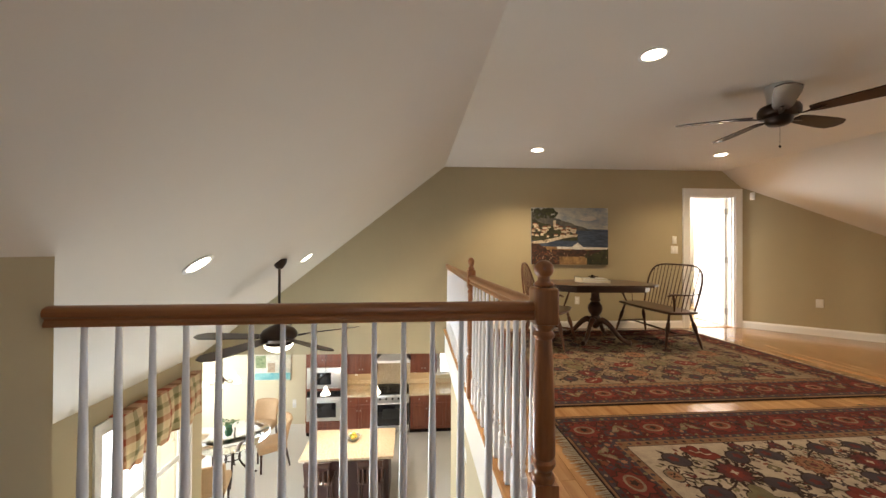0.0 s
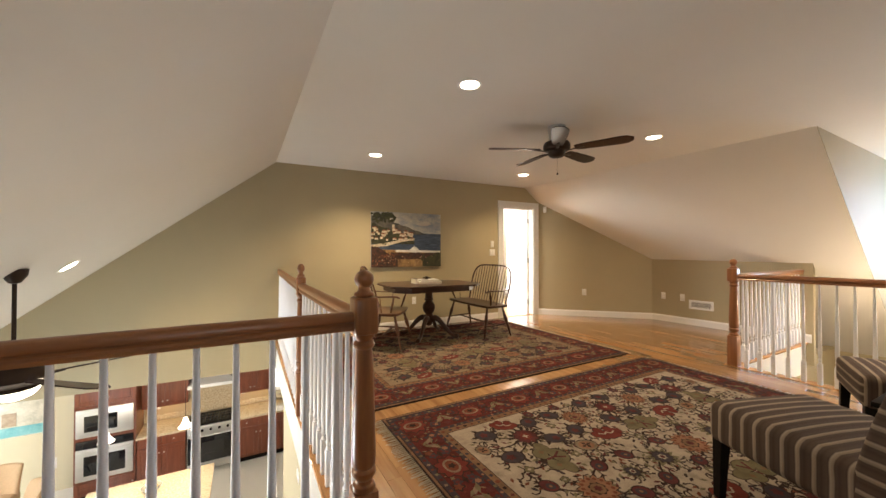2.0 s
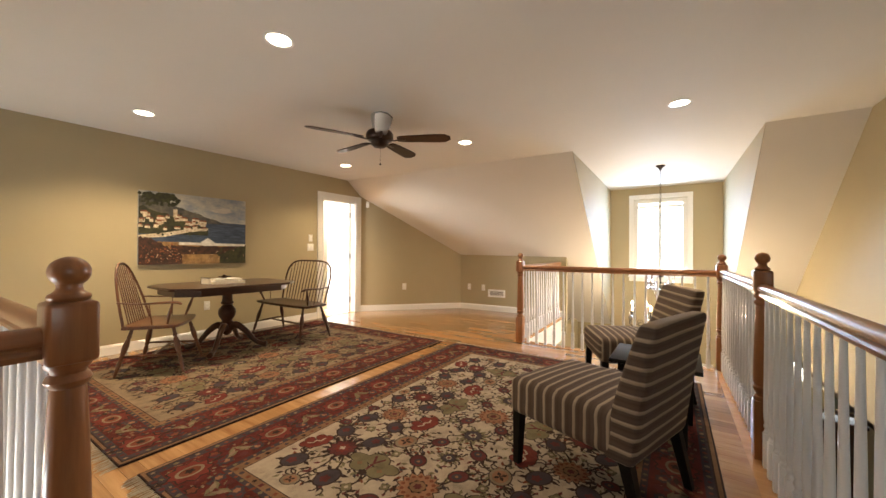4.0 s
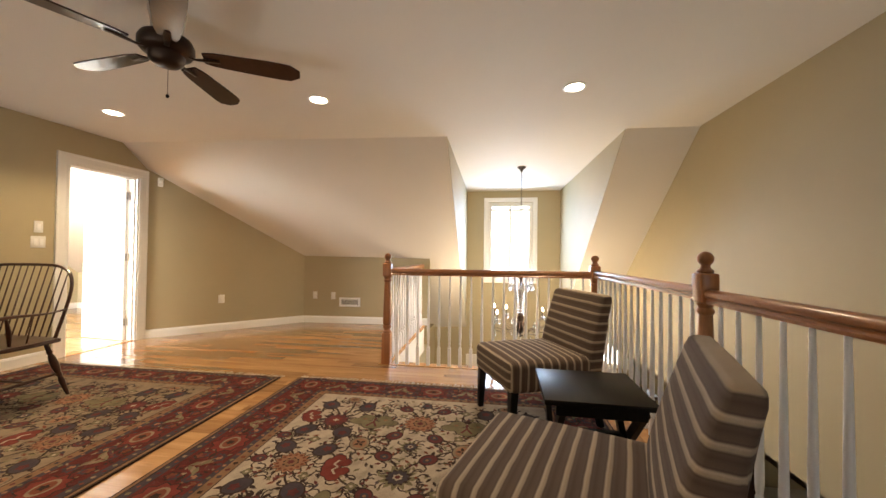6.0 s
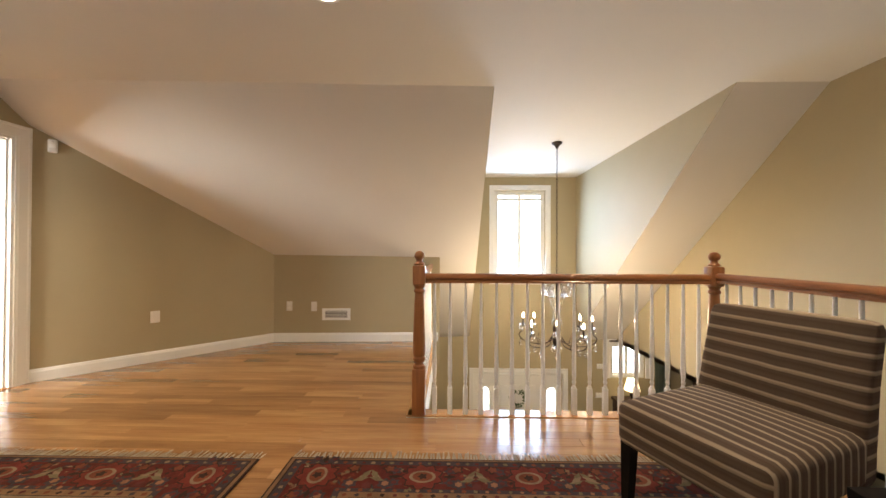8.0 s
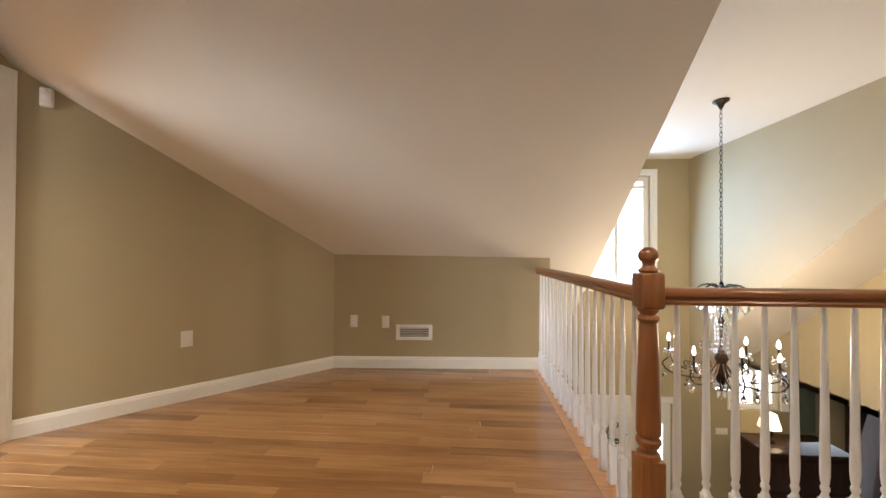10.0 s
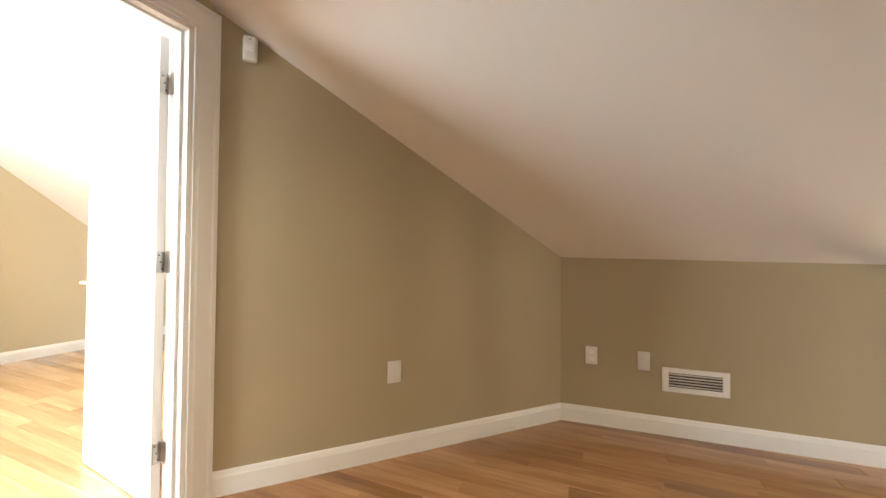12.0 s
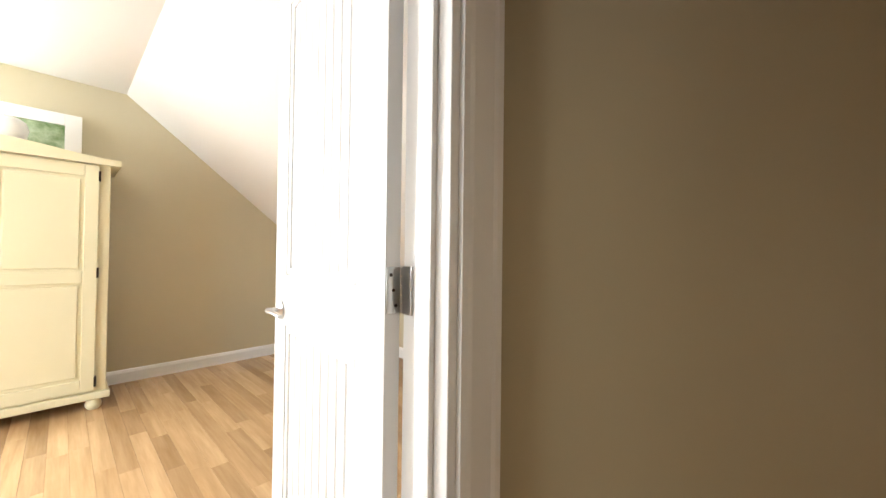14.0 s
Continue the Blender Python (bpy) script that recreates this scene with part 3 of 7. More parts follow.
BAL = [(0.0, 0.18), (0.016, 0.181), (0.0175, 0.188), (0.014, 0.196), (0.011, 0.202), (0.0125, 0.209), (0.0165, 0.216), (0.0165, 0.226), (0.012, 0.234), (0.0145, 0.245), (0.0172, 0.27), (0.0178, 0.31),
       (0.0165, 0.40), (0.0145, 0.55), (0.0122, 0.72), (0.0105, 0.84), (0.0098, 0.905), (0.0, 0.906)]
bal_bm = box(B(), (-0.0165, -0.0165, 0), (0.0165, 0.0165, 0.183), 0.003, None, 1)
lathe(bal_bm, [(r * 0.86, z) for r, z in BAL], 10)
BAL_MESH = mesh_of("baluster", bal_bm, ENAMEL, True)
RAIL_PROF = [(y * 0.9, z) for y, z in [(-0.024, 0.900), (0.024, 0.900), (0.025, 0.912), (0.019, 0.920), (0.0195, 0.926), (0.030, 0.934), (0.032, 0.946), (0.028, 0.956), (0.016, 0.964), (0.0, 0.967),
             (-0.016, 0.964), (-0.028, 0.956), (-0.032, 0.946), (-0.030, 0.934), (-0.0195, 0.926), (-0.019, 0.920), (-0.025, 0.912)]]


def railing(a, b, mat, label, n=None, trim_a=0.044, trim_b=0.044):
    a, b = Vector(a), Vector(b)
    ln = (b - a).length
    ang = math.degrees(math.atan2(b.y - a.y, b.x - a.x))
    t = thing("railing", label, "railing", pose(a.x, a.y, 0, 0, 0, ang), "railings of the loft")
    part("handrail", prism_along(B(), RAIL_PROF, trim_a, ln - trim_b), OAK_X, t, "polished honey oak handrail")
    n = n or max(1, round(ln / 0.112) - 1)
    for i in range(n):
        o = new("baluster", BAL_MESH)
        o.parent = t
        o.matrix_basis = pose(ln * (i + 1) / (n + 1), 0, 0)
    return t


RL = "oak handrail on white turned balusters along the loft edge"
railing((-0.955, 1.355), POSTS["C"], OAK_X, RL, 15, 0.0).location.z = 0.004
railing(POSTS["C"], POSTS["D"], OAK_Y, RL)
railing(POSTS["D"], (0.725, 5.40), OAK_Y, RL, None, 0.044, 0.0)
railing(POSTS["B"], POSTS["A"], OAK_Y, RL, 18)
railing(POSTS["A"], (6.81, 1.89), OAK_X, RL, None, 0.044, 0.0)
railing(POSTS["E"], POSTS["B"], OAK_X, RL).location.z = 0.010
railing((-0.955, -0.165), POSTS["E"], OAK_X, RL, None, 0.0)

# oak nosing and white fascia along the open edges
NOSE_PROF = [(-0.055, 0.0), (-0.055, -0.026), (0.045, -0.026), (0.055, -0.022), (0.058, -0.013), (0.055, -0.004), (0.045, 0.0)]


def edge(a, b, side):
    a, b = Vector(a), Vector(b)
    ang = math.degrees(math.atan2(b.y - a.y, b.x - a.x))
    m = pose(a.x, a.y, 0, 0, 0, ang)
    p = [(y * side, z) for y, z in NOSE_PROF]
    t = tagged(new("trim"), "oak nosing above a white fascia board", "floor edge", kind="structure")
    part("nosing", prism_along(B(), p, -0.05, (b - a).length + 0.05, m), NOSE, t, "oak nosing", False)
    part("fascia", prism_along(B(), [(0.018 * side, -0.026), (0.036 * side, -0.026), (0.036 * side, -0.40), (0.018 * side, -0.40)], 0, (b - a).length, m), WHITE, t, "white fascia board", False)


edge((-1.03, 1.39), (0.69, 1.39), 1)
edge((0.69, 1.39), (0.725, 5.38), 1)
edge((4.84, -0.165), (4.84, 1.89), -1)
edge((4.84, 1.89), (6.81, 1.89), -1)
edge((-1.03, -0.165), (4.84, -0.165), -1)

# ---- recessed ceiling lights ----
def downlight(m, power, group="recessed ceiling lights"):
    t = thing("recessed_light", "round white recessed ceiling light, switched on", "ceiling light", m, group)
    part("trim_ring", lathe(B(), [(0.066, 0.0005), (0.088, -0.001), (0.09, -0.004), (0.084, -0.007), (0.070, -0.006), (0.066, 0.0005)], 32), WHITE, t)
    part("lamp_disc", lathe(B(), [(0.0, -0.002), (0.066, -0.002), (0.066, -0.0035), (0.0, -0.0045)], 32), LAMP, t, "glowing lamp disc")
    p = m @ Vector((0, 0, -0.02))
    spot("downlight", p, m @ Vector((0, 0, -1.0)), power, WARM, 132)


SW = math.degrees(math.atan(TW))
for i, (x, y) in enumerate(((4.11, 2.285), (4.116, 0.19), (4.163, 4.365), (1.744, 4.40), (1.737, 2.254))):
    downlight(pose(x, y, TOP), (64, 62, 98, 178, 66)[i])
for x, y in ((-1.03, 2.28), (-1.03, 4.39)):
    downlight(pose(x, y, TOP + (x - RW) * TW, 0, -SW, 0), 58, "recessed slope lights")

# ---- wall plates, sensor, vent ----
def wall_plate(m, w=0.07, h=0.115, kind="outlet", label="white electrical outlet plate on the wall"):
    t = thing("wall_outlet" if kind == "outlet" else "light_switch", label, "outlet" if kind == "outlet" else "switch", m)
    part("plate", box(B(), (-w / 2, -0.006, -h / 2), (w / 2, 0.0, h / 2), 0.003), PLATE, t)
    if kind == "outlet":
        for dz in (-0.02, 0.02):
            part("receptacle", box(B(), (-0.017, -0.008, dz - 0.014), (0.017, -0.005, dz + 0.014), 0.004), WHITE, t)
        part("screw", lathe(B(), [(0, 0), (0.003, 0), (0.0025, 0.0015), (0, 0.002)], 8, pose(0, -0.006, 0, 90, 0, 0)), NICKEL, t)
    elif kind == "blank":
        part("jack", box(B(), (-0.008, -0.008, -0.008), (0.008, -0.005, 0.008), 0.002), PLATE, t)
    else:
        n = max(1, round(w / 0.046) - 0) if w > 0.08 else 1
        for i in range(n):
            x = (i - (n - 1) / 2) * 0.046
            part("rocker", box(B(), (x - 0.016, -0.010, -0.032), (x + 0.016, -0.005, 0.032), 0.003), WHITE, t)


def along(p0x, p0y, ang, x, y):
    a = radians(ang)
    return (x - p0x) * math.cos(a) + (y - p0y) * math.sin(a)


wall_plate(DM @ pose(along(DX0, DY_0, da, 5.88, 4.615), 0, 0.45), 0.075, 0.118, "blank", "white cable plate on the diagonal wall")
wall_plate(KM @ pose(0.19, 0, 0.44))
wall_plate(KM @ pose(0.49, 0, 0.435), 0.07, 0.115, "blank", "white cable plate on the knee wall")
wall_plate(GM @ pose(2.02, 0, 0.42))
wall_plate(GM @ pose(3.54, 0, 1.345), 0.07, 0.115, "switch", "small white thermostat control on the wall")
wall_plate(GM @ pose(3.54, 0, 1.195), 0.115, 0.115, "switch", "white double light switch beside the door")

sens = thing("motion_detector", "small white alarm detector high on the diagonal wall", "alarm sensor", DM @ pose(along(DX0, DY_0, da, 5.35, 5.085), 0, 2.02))
part("housing", box(B(), (-0.03, -0.038, -0.06), (0.03, 0.0, 0.055), 0.012, None, 3), PLATE, sens)
part("lens_window", box(B(), (-0.02, -0.042, -0.02), (0.02, -0.03, 0.012), 0.004), WHITE, sens)
part("status_light", lathe(B(), [(0, 0), (0.003, 0), (0.002, 0.002), (0, 0.0025)], 8, pose(0, -0.038, 0.035, 90, 0, 0)), BRONZE, sens)

vent = thing("air_vent", "white return-air vent grille low on the knee wall", "air vent", KM @ pose(0.59, 0, 0.265))
VW, VH = 0.345, 0.145
fb = B()
for lo, hi in (((0, 0), (0.035, VH)), ((VW - 0.035, 0), (VW, VH)), ((0.035, 0), (VW - 0.035, 0.03)), ((0.035, VH - 0.03), (VW - 0.035, VH))):
    box(fb, (lo[0], -0.011, lo[1]), (hi[0], 0, hi[1]), 0.002)
part("frame", fb, WHITE, vent, "", False)
# dark sheet in place of the shade inside the duct
part("backing", box(B(), (0.035, -0.003, 0.03), (VW - 0.035, -0.001, VH - 0.03)), plain("vent_duct_shade", (0.05, 0.05, 0.05)), vent, "dark sheet painted as the shade behind the slats", False)
for i in range(5):
    z = 0.039 + i * 0.0168
    part("slat", box(B(), (0.036, -0.0008, -0.007), (VW - 0.036, 0.0008, 0.007), 0, pose(0, -0.006, z, 40, 0, 0)), PLATE, vent, "", False)

# ---- ceiling fans ----
BLADE = wood("fan_blade_walnut", (0.016, 0.006, 0.005), (0.038, 0.014, 0.010), 0, 0.34, 1.0, 0.6)
BLADE.node_tree.nodes["Principled BSDF"].inputs["Specular IOR Level"].default_value = 0.1


def blade_bm(r0, r1, w0, w1, m):
    """A fan blade along local x with rounded ends, slightly thick and pitched."""
    bm = B()
    out = []
    n = 10
    for i in range(n + 1):
        t = i / n
        x = r0 + (r1 - r0) * t
        w = (w0 + (w1 - w0) * min(1, t * 1.5)) * (1 - max(0, (t - 0.86) / 0.14) ** 2.2 * 0.62) * (0.75 + 0.25 * min(1, t / 0.12))
        out.append((x, w / 2))
    loop = [(x, w) for x, w in out] + [(x, -w) for x, w in reversed(out)]
    top = [bm.verts.new(m @ Vector((x, y, 0.004))) for x, y in loop]
    bot = [bm.verts.new(m @ Vector((x, y, -0.004))) for x, y in loop]
    bm.faces.new(top)
    bm.faces.new(bot[::-1])
    for i in range(len(loop)):
        j = (i + 1) % len(loop)
        bm.faces.new((top[i], bot[i], bot[j], top[j]))
    return bm


def fan(m, start, label, drop, radius, light):
    t = thing("ceiling_fan", label, "ceiling fan", m)
    if drop > 0.1:
        part("downrod", lathe(B(), [(0.012, 0.08), (0.012, drop), (0, drop)], 12), BRONZE, t)
        part("canopy", lathe(B(), [(0.0, drop - 0.03), (0.03, drop - 0.02), (0.062, drop + 0.03), (0.068, drop + 0.075), (0.0, drop + 0.08)], 24), BRONZE, t)
        part("motor_housing", lathe(B(), [(0.0, 0.13), (0.04, 0.12), (0.09, 0.10), (0.14, 0.07), (0.165, 0.035), (0.165, 0.0), (0.14, -0.025), (0.11, -0.045), (0.12, -0.07), (0.0, -0.072)], 32), BRONZE, t)
    else:
        part("canopy", lathe(B(), [(0.0, drop + 0.228), (0.085, drop + 0.228), (0.088, drop + 0.21), (0.075, drop + 0.15), (0.07, 0.07), (0, 0.065)], 32), CANOPY_SHEEN, t, "fan canopy coloured pale grey for its sheen")
        part("motor_housing", lathe(B(), [(0.0, 0.085), (0.08, 0.085), (0.115, 0.07), (0.128, 0.045), (0.128, 0.01), (0.115, -0.008), (0.085, -0.018), (0.08, -0.05), (0.06, -0.07), (0.03, -0.078), (0, -0.08)], 32), BRONZE, t)
    for i in range(5):
        a = start + 72 * i
        mm = pose(0, 0, 0.0, 0, 0, a) @ pose(0, 0, 0, -11, 0, 0)
        b = part("blade", blade_bm(0.17, radius, 0.105, 0.14, mm), BLADE, t, "dark walnut fan blade", False)
        br = B()
        sweep(br, [pose(0, 0, 0, 0, 0, a) @ Vector(p) for p in ((0.085, 0, -0.005), (0.13, 0, -0.016), (0.19, 0, -0.010), (0.25, 0, -0.008))], [0.014, 0.012, 0.018, 0.012], 8, 0.35)
        part("blade_iron", br, BRONZE, b)
    if light:
        part("light_bowl", lathe(B(), [(0.0, -0.145), (0.05, -0.14), (0.098, -0.118), (0.122, -0.09), (0.127, -0.072), (0.0, -0.072)], 28), emitter("fan_bowl_glow", (1, 0.93, 0.8), 5), t, "glowing white glass bowl")
    else:
        ch = B()
        sweep(ch, [(0.03, 0.02, -0.07), (0.03, 0.02, -0.215)], 0.0012, 6)
        part("pull_chain", ch, BRONZE, t)
        part("pull_knob", lathe(B(), [(0, 0), (0.006, 0.004), (0.009, 0.012), (0.006, 0.02), (0, 0.024)], 12, pose(0.03, 0.02, -0.238)), BLACKWOOD, t)
    return t


fan(pose(2.965, 2.568, 2.192), 10, "dark bronze flush ceiling fan with five walnut blades", 0.0, 0.67, False)
fan(pose(-1.06, 3.63, 0.33), 31, "bronze ceiling fan with a glowing bowl hung on a rod", 0.67, 0.80, True)

# ---- striped slipper chairs ----
def stripes(name, wrap, period=0.053):
    """Woven stripes across a cushion; on the seat they run over the top and down the sides, and level along the front."""
    n = Nodes(name)
    xyz = n.sep(n.pos())
    if wrap:
        tc = n.node("ShaderNodeTexCoord")
        ny = n.math("ABSOLUTE", n.sep(tc.outputs["Normal"])[1])
        front = n.math("GREATER_THAN", ny, 0.72)
        c = n.math("ADD", n.math("MULTIPLY", xyz[2], front), n.math("MULTIPLY", xyz[1], n.math("SUBTRACT", 1.0, front)))
    else:
        c = n.math("SUBTRACT", xyz[2], n.math("MULTIPLY", xyz[0], 0.02))
    wob = n.noise(n.pos(), 7, 2)
    f = n.math("FRACT", n.math("ADD", n.math("DIVIDE", c, period), n.math("MULTIPLY", wob, 0.16)))
    base = n.ramp(f, [(0.0, (0.125, 0.092, 0.073)), (0.18, (0.115, 0.082, 0.065)), (0.34, (0.09, 0.058, 0.047)), (0.50, (0.115, 0.082, 0.066)), (0.57, (0.092, 0.064, 0.051)), (0.66, (0.40, 0.32, 0.245)), (0.84, (0.48, 0.39, 0.30)), (0.94, (0.098, 0.068, 0.055))])
    weave = n.noise(n.pos((1, 1, 1)), 380, 3)
    big = n.noise(n.pos(), 11, 4)
    col = n.mix(n.math("MULTIPLY", weave, 0.4), base, (0.05, 0.036, 0.028))
    col = n.mix(n.math("MULTIPLY", big, 0.15), col, (0.13, 0.095, 0.07))
    n.base(col)
    n.bump(n.math("ADD", n.math("MULTIPLY", weave, 0.5), n.math("MULTIPLY", n.ramp(f, [(0.64, (0, 0, 0)), (0.78, (1, 1, 1)), (0.96, (0, 0, 0))]), 0.9)), 0.6, 0.003)
    n.set(Roughness=0.92, Sheen_Weight=0.05, Sheen_Roughness=0.5, Specular_IOR_Level=0.15)
    return n.mat


STRIPE_SEAT = stripes("striped_chenille_seat", True)
STRIPE_BACK = stripes("striped_chenille_back", False, 0.058)


def soft_box(lo, hi, r, crown=(0, 0, 0), cuts=5, m=None):
    """An upholstered block: rounded edges and slightly crowned faces."""
    bm = B()
    c = Vector([(a + b) / 2 for a, b in zip(lo, hi)])
    s = Vector([(b - a) / 2 for a, b in zip(lo, hi)])
    bmesh.ops.create_cube(bm, size=2)
    bmesh.ops.subdivide_edges(bm, edges=bm.edges[:], cuts=cuts * 2 + 1, use_grid_fill=True)
    for v in bm.verts:
        q = Vector((v.co.x * s.x, v.co.y * s.y, v.co.z * s.z))
        inner = Vector([max(-(s[i] - r), min(s[i] - r, q[i])) for i in range(3)])
        d = q - inner
        # spread the grid so that the rounding has rings of its own
        if d.length > 1e-6:
            q = inner + d.normalized() * r
        for i in range(3):
            j, k = (i + 1) % 3, (i + 2) % 3
            if abs(v.co[i]) > 0.99:
                q[i] += math.copysign(crown[i] * (1 - v.co[j] ** 2) * (1 - v.co[k] ** 2), v.co[i])
        v.co = (m or Matrix()) @ (c + q)
    return bm


def slipper_chair(m, label):
    t = thing("slipper_chair", label, "chair", m, "striped chairs beside the side table")
    w = 0.285
    # local x: width, local y: front positive
    part("seat", soft_box((-w, -0.28, 0.272), (w, 0.315, 0.462), 0.038, (0.0, 0.006, 0.016), 8), STRIPE_SEAT, t, "thick padded seat in striped fabric")
    back = soft_box((-w, -0.065, 0.0), (w, 0.065, 0.585), 0.03, (0.0, 0.01, 0.006), 8)
    for v in back.verts:
        z = v.co.z / 0.585
        lean = 0.12 * max(0.0, z) ** 1.15
        v.co.y = v.co.y * (1.0 - 0.42 * max(0.0, z)) - lean
        if v.co.y > -0.04 - lean:
            v.co.y += 0.012 * math.sin(math.pi * min(1, z * 1.1))
    bmesh.ops.translate(back, vec=(0, -0.262, 0.262), verts=back.verts[:])
    part("backrest", back, STRIPE_BACK, t, "slightly raked backrest in striped fabric")
    for x, y, dx, dy in ((-0.245, 0.275, 0, 0.012), (0.245, 0.275, 0, 0.012), (-0.245, -0.28, 0, -0.07), (0.245, -0.28, 0, -0.07)):
        bm = B()
        v0 = [bm.verts.new((x + dx + sx * 0.018, y + dy + sy * 0.018, 0)) for sx, sy in ((-1, -1), (1, -1), (1, 1), (-1, 1))]
        v1 = [bm.verts.new((x + sx * 0.026, y + sy * 0.026, 0.29)) for sx, sy in ((-1, -1), (1, -1), (1, 1), (-1, 1))]
        bm.faces.new(v0[::-1])
        bm.faces.new(v1)
        for i in range(4):
            j = (i + 1) % 4
            bm.faces.new((v0[i], v0[j], v1[j], v1[i]))
        bmesh.ops.bevel(bm, geom=bm.edges[:], offset=0.003, segments=1, affect="EDGES")
        part("leg", bm, BLACKWOOD, t, "black tapered wooden leg", False)
    return t


slipper_chair(pose(2.43, 0.585, 0.012, 0, 0, -20), "armless slipper chair in brown and cream striped fabric on the rug")
slipper_chair(pose(3.80, 0.525, 0.012, 0, 0, 23.5), "armless slipper chair in brown and cream stripes beside the railing")

# ---- side table with crossed legs ----
st = thing("side_table", "black wooden side table on crossed legs between the chairs", "side table", pose(3.127, 0.331, 0.012, 0, 0, -1.5))
part("tabletop", box(B(), (-0.225, -0.24, 0.44), (0.225, 0.24, 0.465), 0.004), BLACKWOOD, st, "square black tabletop")
for sx in (-1, 1):
    for s in (-1, 1):
        bm = B()
        ln = math.hypot(0.40, 0.43)
        a = math.degrees(math.atan2(0.43, 0.40)) * s
        box(bm, (-ln / 2, -0.014, -0.024), (ln / 2, 0.014, 0.024), 0.002, pose(0, sx * 0.17 + s * 0.0145, 0.221, 0, -a, 0))
        part("leg", bm, BLACKWOOD, st, "", False)
part("stretcher", box(B(), (-0.02, -0.15, 0.20), (0.02, 0.15, 0.245), 0.003), BLACKWOOD, st, "", False)
for sx in (-1, 1):
    part("apron", box(B(), (sx * 0.205 - 0.012, -0.19, 0.395), (sx * 0.205 + 0.012, 0.19, 0.44), 0.002), BLACKWOOD, st, "", False)

# ---- pedestal table ----
tb = thing("pedestal_table", "dark walnut pedestal table with clipped corners on the rug", "table", pose(2.58, 4.56, 0.012, 0, 0, -2))
HX, HY, CC = 0.66, 0.47, 0.17


def clipped(hx, hy, c):
    return [(-hx + c, -hy), (hx - c, -hy), (hx, -hy + c), (hx, hy - c), (hx - c, hy), (-hx + c, hy), (-hx, hy - c), (-hx, -hy + c)]


tt = slab(B(), clipped(HX, HY, CC), [], 0.026, Matrix.Translation((0, 0, 0.722)))
bmesh.ops.bevel(tt, geom=[e for e in tt.edges if e.is_manifold and e.calc_face_angle(0) > 0.5], offset=0.006, segments=2, affect="EDGES")
part("tabletop", tt, DARKWOOD, tb, "polished dark tabletop with clipped corners")
part("apron", slab(B(), clipped(HX - 0.07, HY - 0.07, CC), [clipped(HX - 0.095, HY - 0.095, CC)], 0.065, Matrix.Translation((0, 0, 0.657))), DARKWOOD, tb, "", False)
part("pedestal", lathe(B(), [(0, 0.70), (0.075, 0.70), (0.078, 0.68), (0.058, 0.66), (0.052, 0.60), (0.055, 0.54), (0.065, 0.53), (0.065, 0.515), (0.05, 0.50), (0.062, 0.48), (0.085, 0.45), (0.092, 0.41), (0.082, 0.365), (0.058, 0.33),
                             (0.05, 0.315), (0.062, 0.305), (0.066, 0.29), (0.058, 0.275), (0.058, 0.20), (0.045, 0.17), (0.02, 0.15), (0, 0.145)], 28), DARKWOOD, tb, "turned vase pedestal")
for a in (45, 135, 225, 315):
    c = curve_pts([(0.03, 0, 0.235), (0.10, 0, 0.265), (0.19, 0, 0.20), (0.30, 0, 0.075), (0.385, 0, 0.035), (0.43, 0, 0.03)], 16)
    part("leg", sweep(B(), [pose(0, 0, 0, 0, 0, a) @ p for p in c], [0.038, 0.037, 0.036, 0.035, 0.033, 0.031, 0.029, 0.027, 0.025, 0.024, 0.022, 0.022, 0.023, 0.026, 0.029, 0.029, 0.024], 10, 1.15), DARKWOOD, tb, "carved scroll leg")

# books on the table
BOOKW, BOOKD, PAGE = plain("book_white_cover", (0.62, 0.62, 0.60), 0.4), plain("book_dark_cover", (0.03, 0.03, 0.035), 0.4), plain("book_pages", (0.7, 0.66, 0.56), 0.8)


def book(m, w, d, h, mat, label):
    t = thing("book", label, "book", m, "books on the pedestal table")
    part("pages", box(B(), (-w / 2 + 0.004, -d / 2 + 0.004, 0.003), (w / 2 - 0.001, d / 2 - 0.004, h - 0.003)), PAGE, t, "", False)
    c = B()
    box(c, (-w / 2, -d / 2, 0), (w / 2, d / 2, 0.003), 0.001, None, 1)
    box(c, (-w / 2, -d / 2, h - 0.003), (w / 2, d / 2, h), 0.001, None, 1)
    box(c, (-w / 2, -d / 2, 0.003), (-w / 2 + 0.004, d / 2, h - 0.003))
    part("cover", c, mat, t, "", False)
    part("title_bars", box(B(), (-w / 2 - 0.0008, -d / 4, h * 0.35), (-w / 2 + 0.0005, d / 4, h * 0.62)), BOOKD if mat is BOOKW else BOOKW, t, "", False)


book(pose(2.56, 4.55, 0.7605, 0, 0, -100), 0.24, 0.33, 0.032, BOOKW, "thick white hardcover book lying on the table")
book(pose(2.555, 4.555, 0.7935, 0, 0, -96), 0.21, 0.28, 0.022, BOOKW, "white hardcover book on top of another")
book(pose(2.36, 4.57, 0.7605, 0, 0, -90), 0.18, 0.03, 0.07, BOOKD, "small dark book standing on the table")
orn = thing("ornament", "small dark metal ornament on the books", "ornament", pose(2.54, 4.55, 0.8165))
part("body", lathe(B(), [(0, 0), (0.03, 0), (0.028, 0.008), (0.012, 0.014), (0.02, 0.026), (0.016, 0.04), (0, 0.046)], 16), BRONZE, orn)
part("bar", sweep(B(), [(-0.06, 0, 0.02), (0.0, 0, 0.024), (0.07, 0, 0.016)], [0.006, 0.009, 0.005], 8), BRONZE, orn)

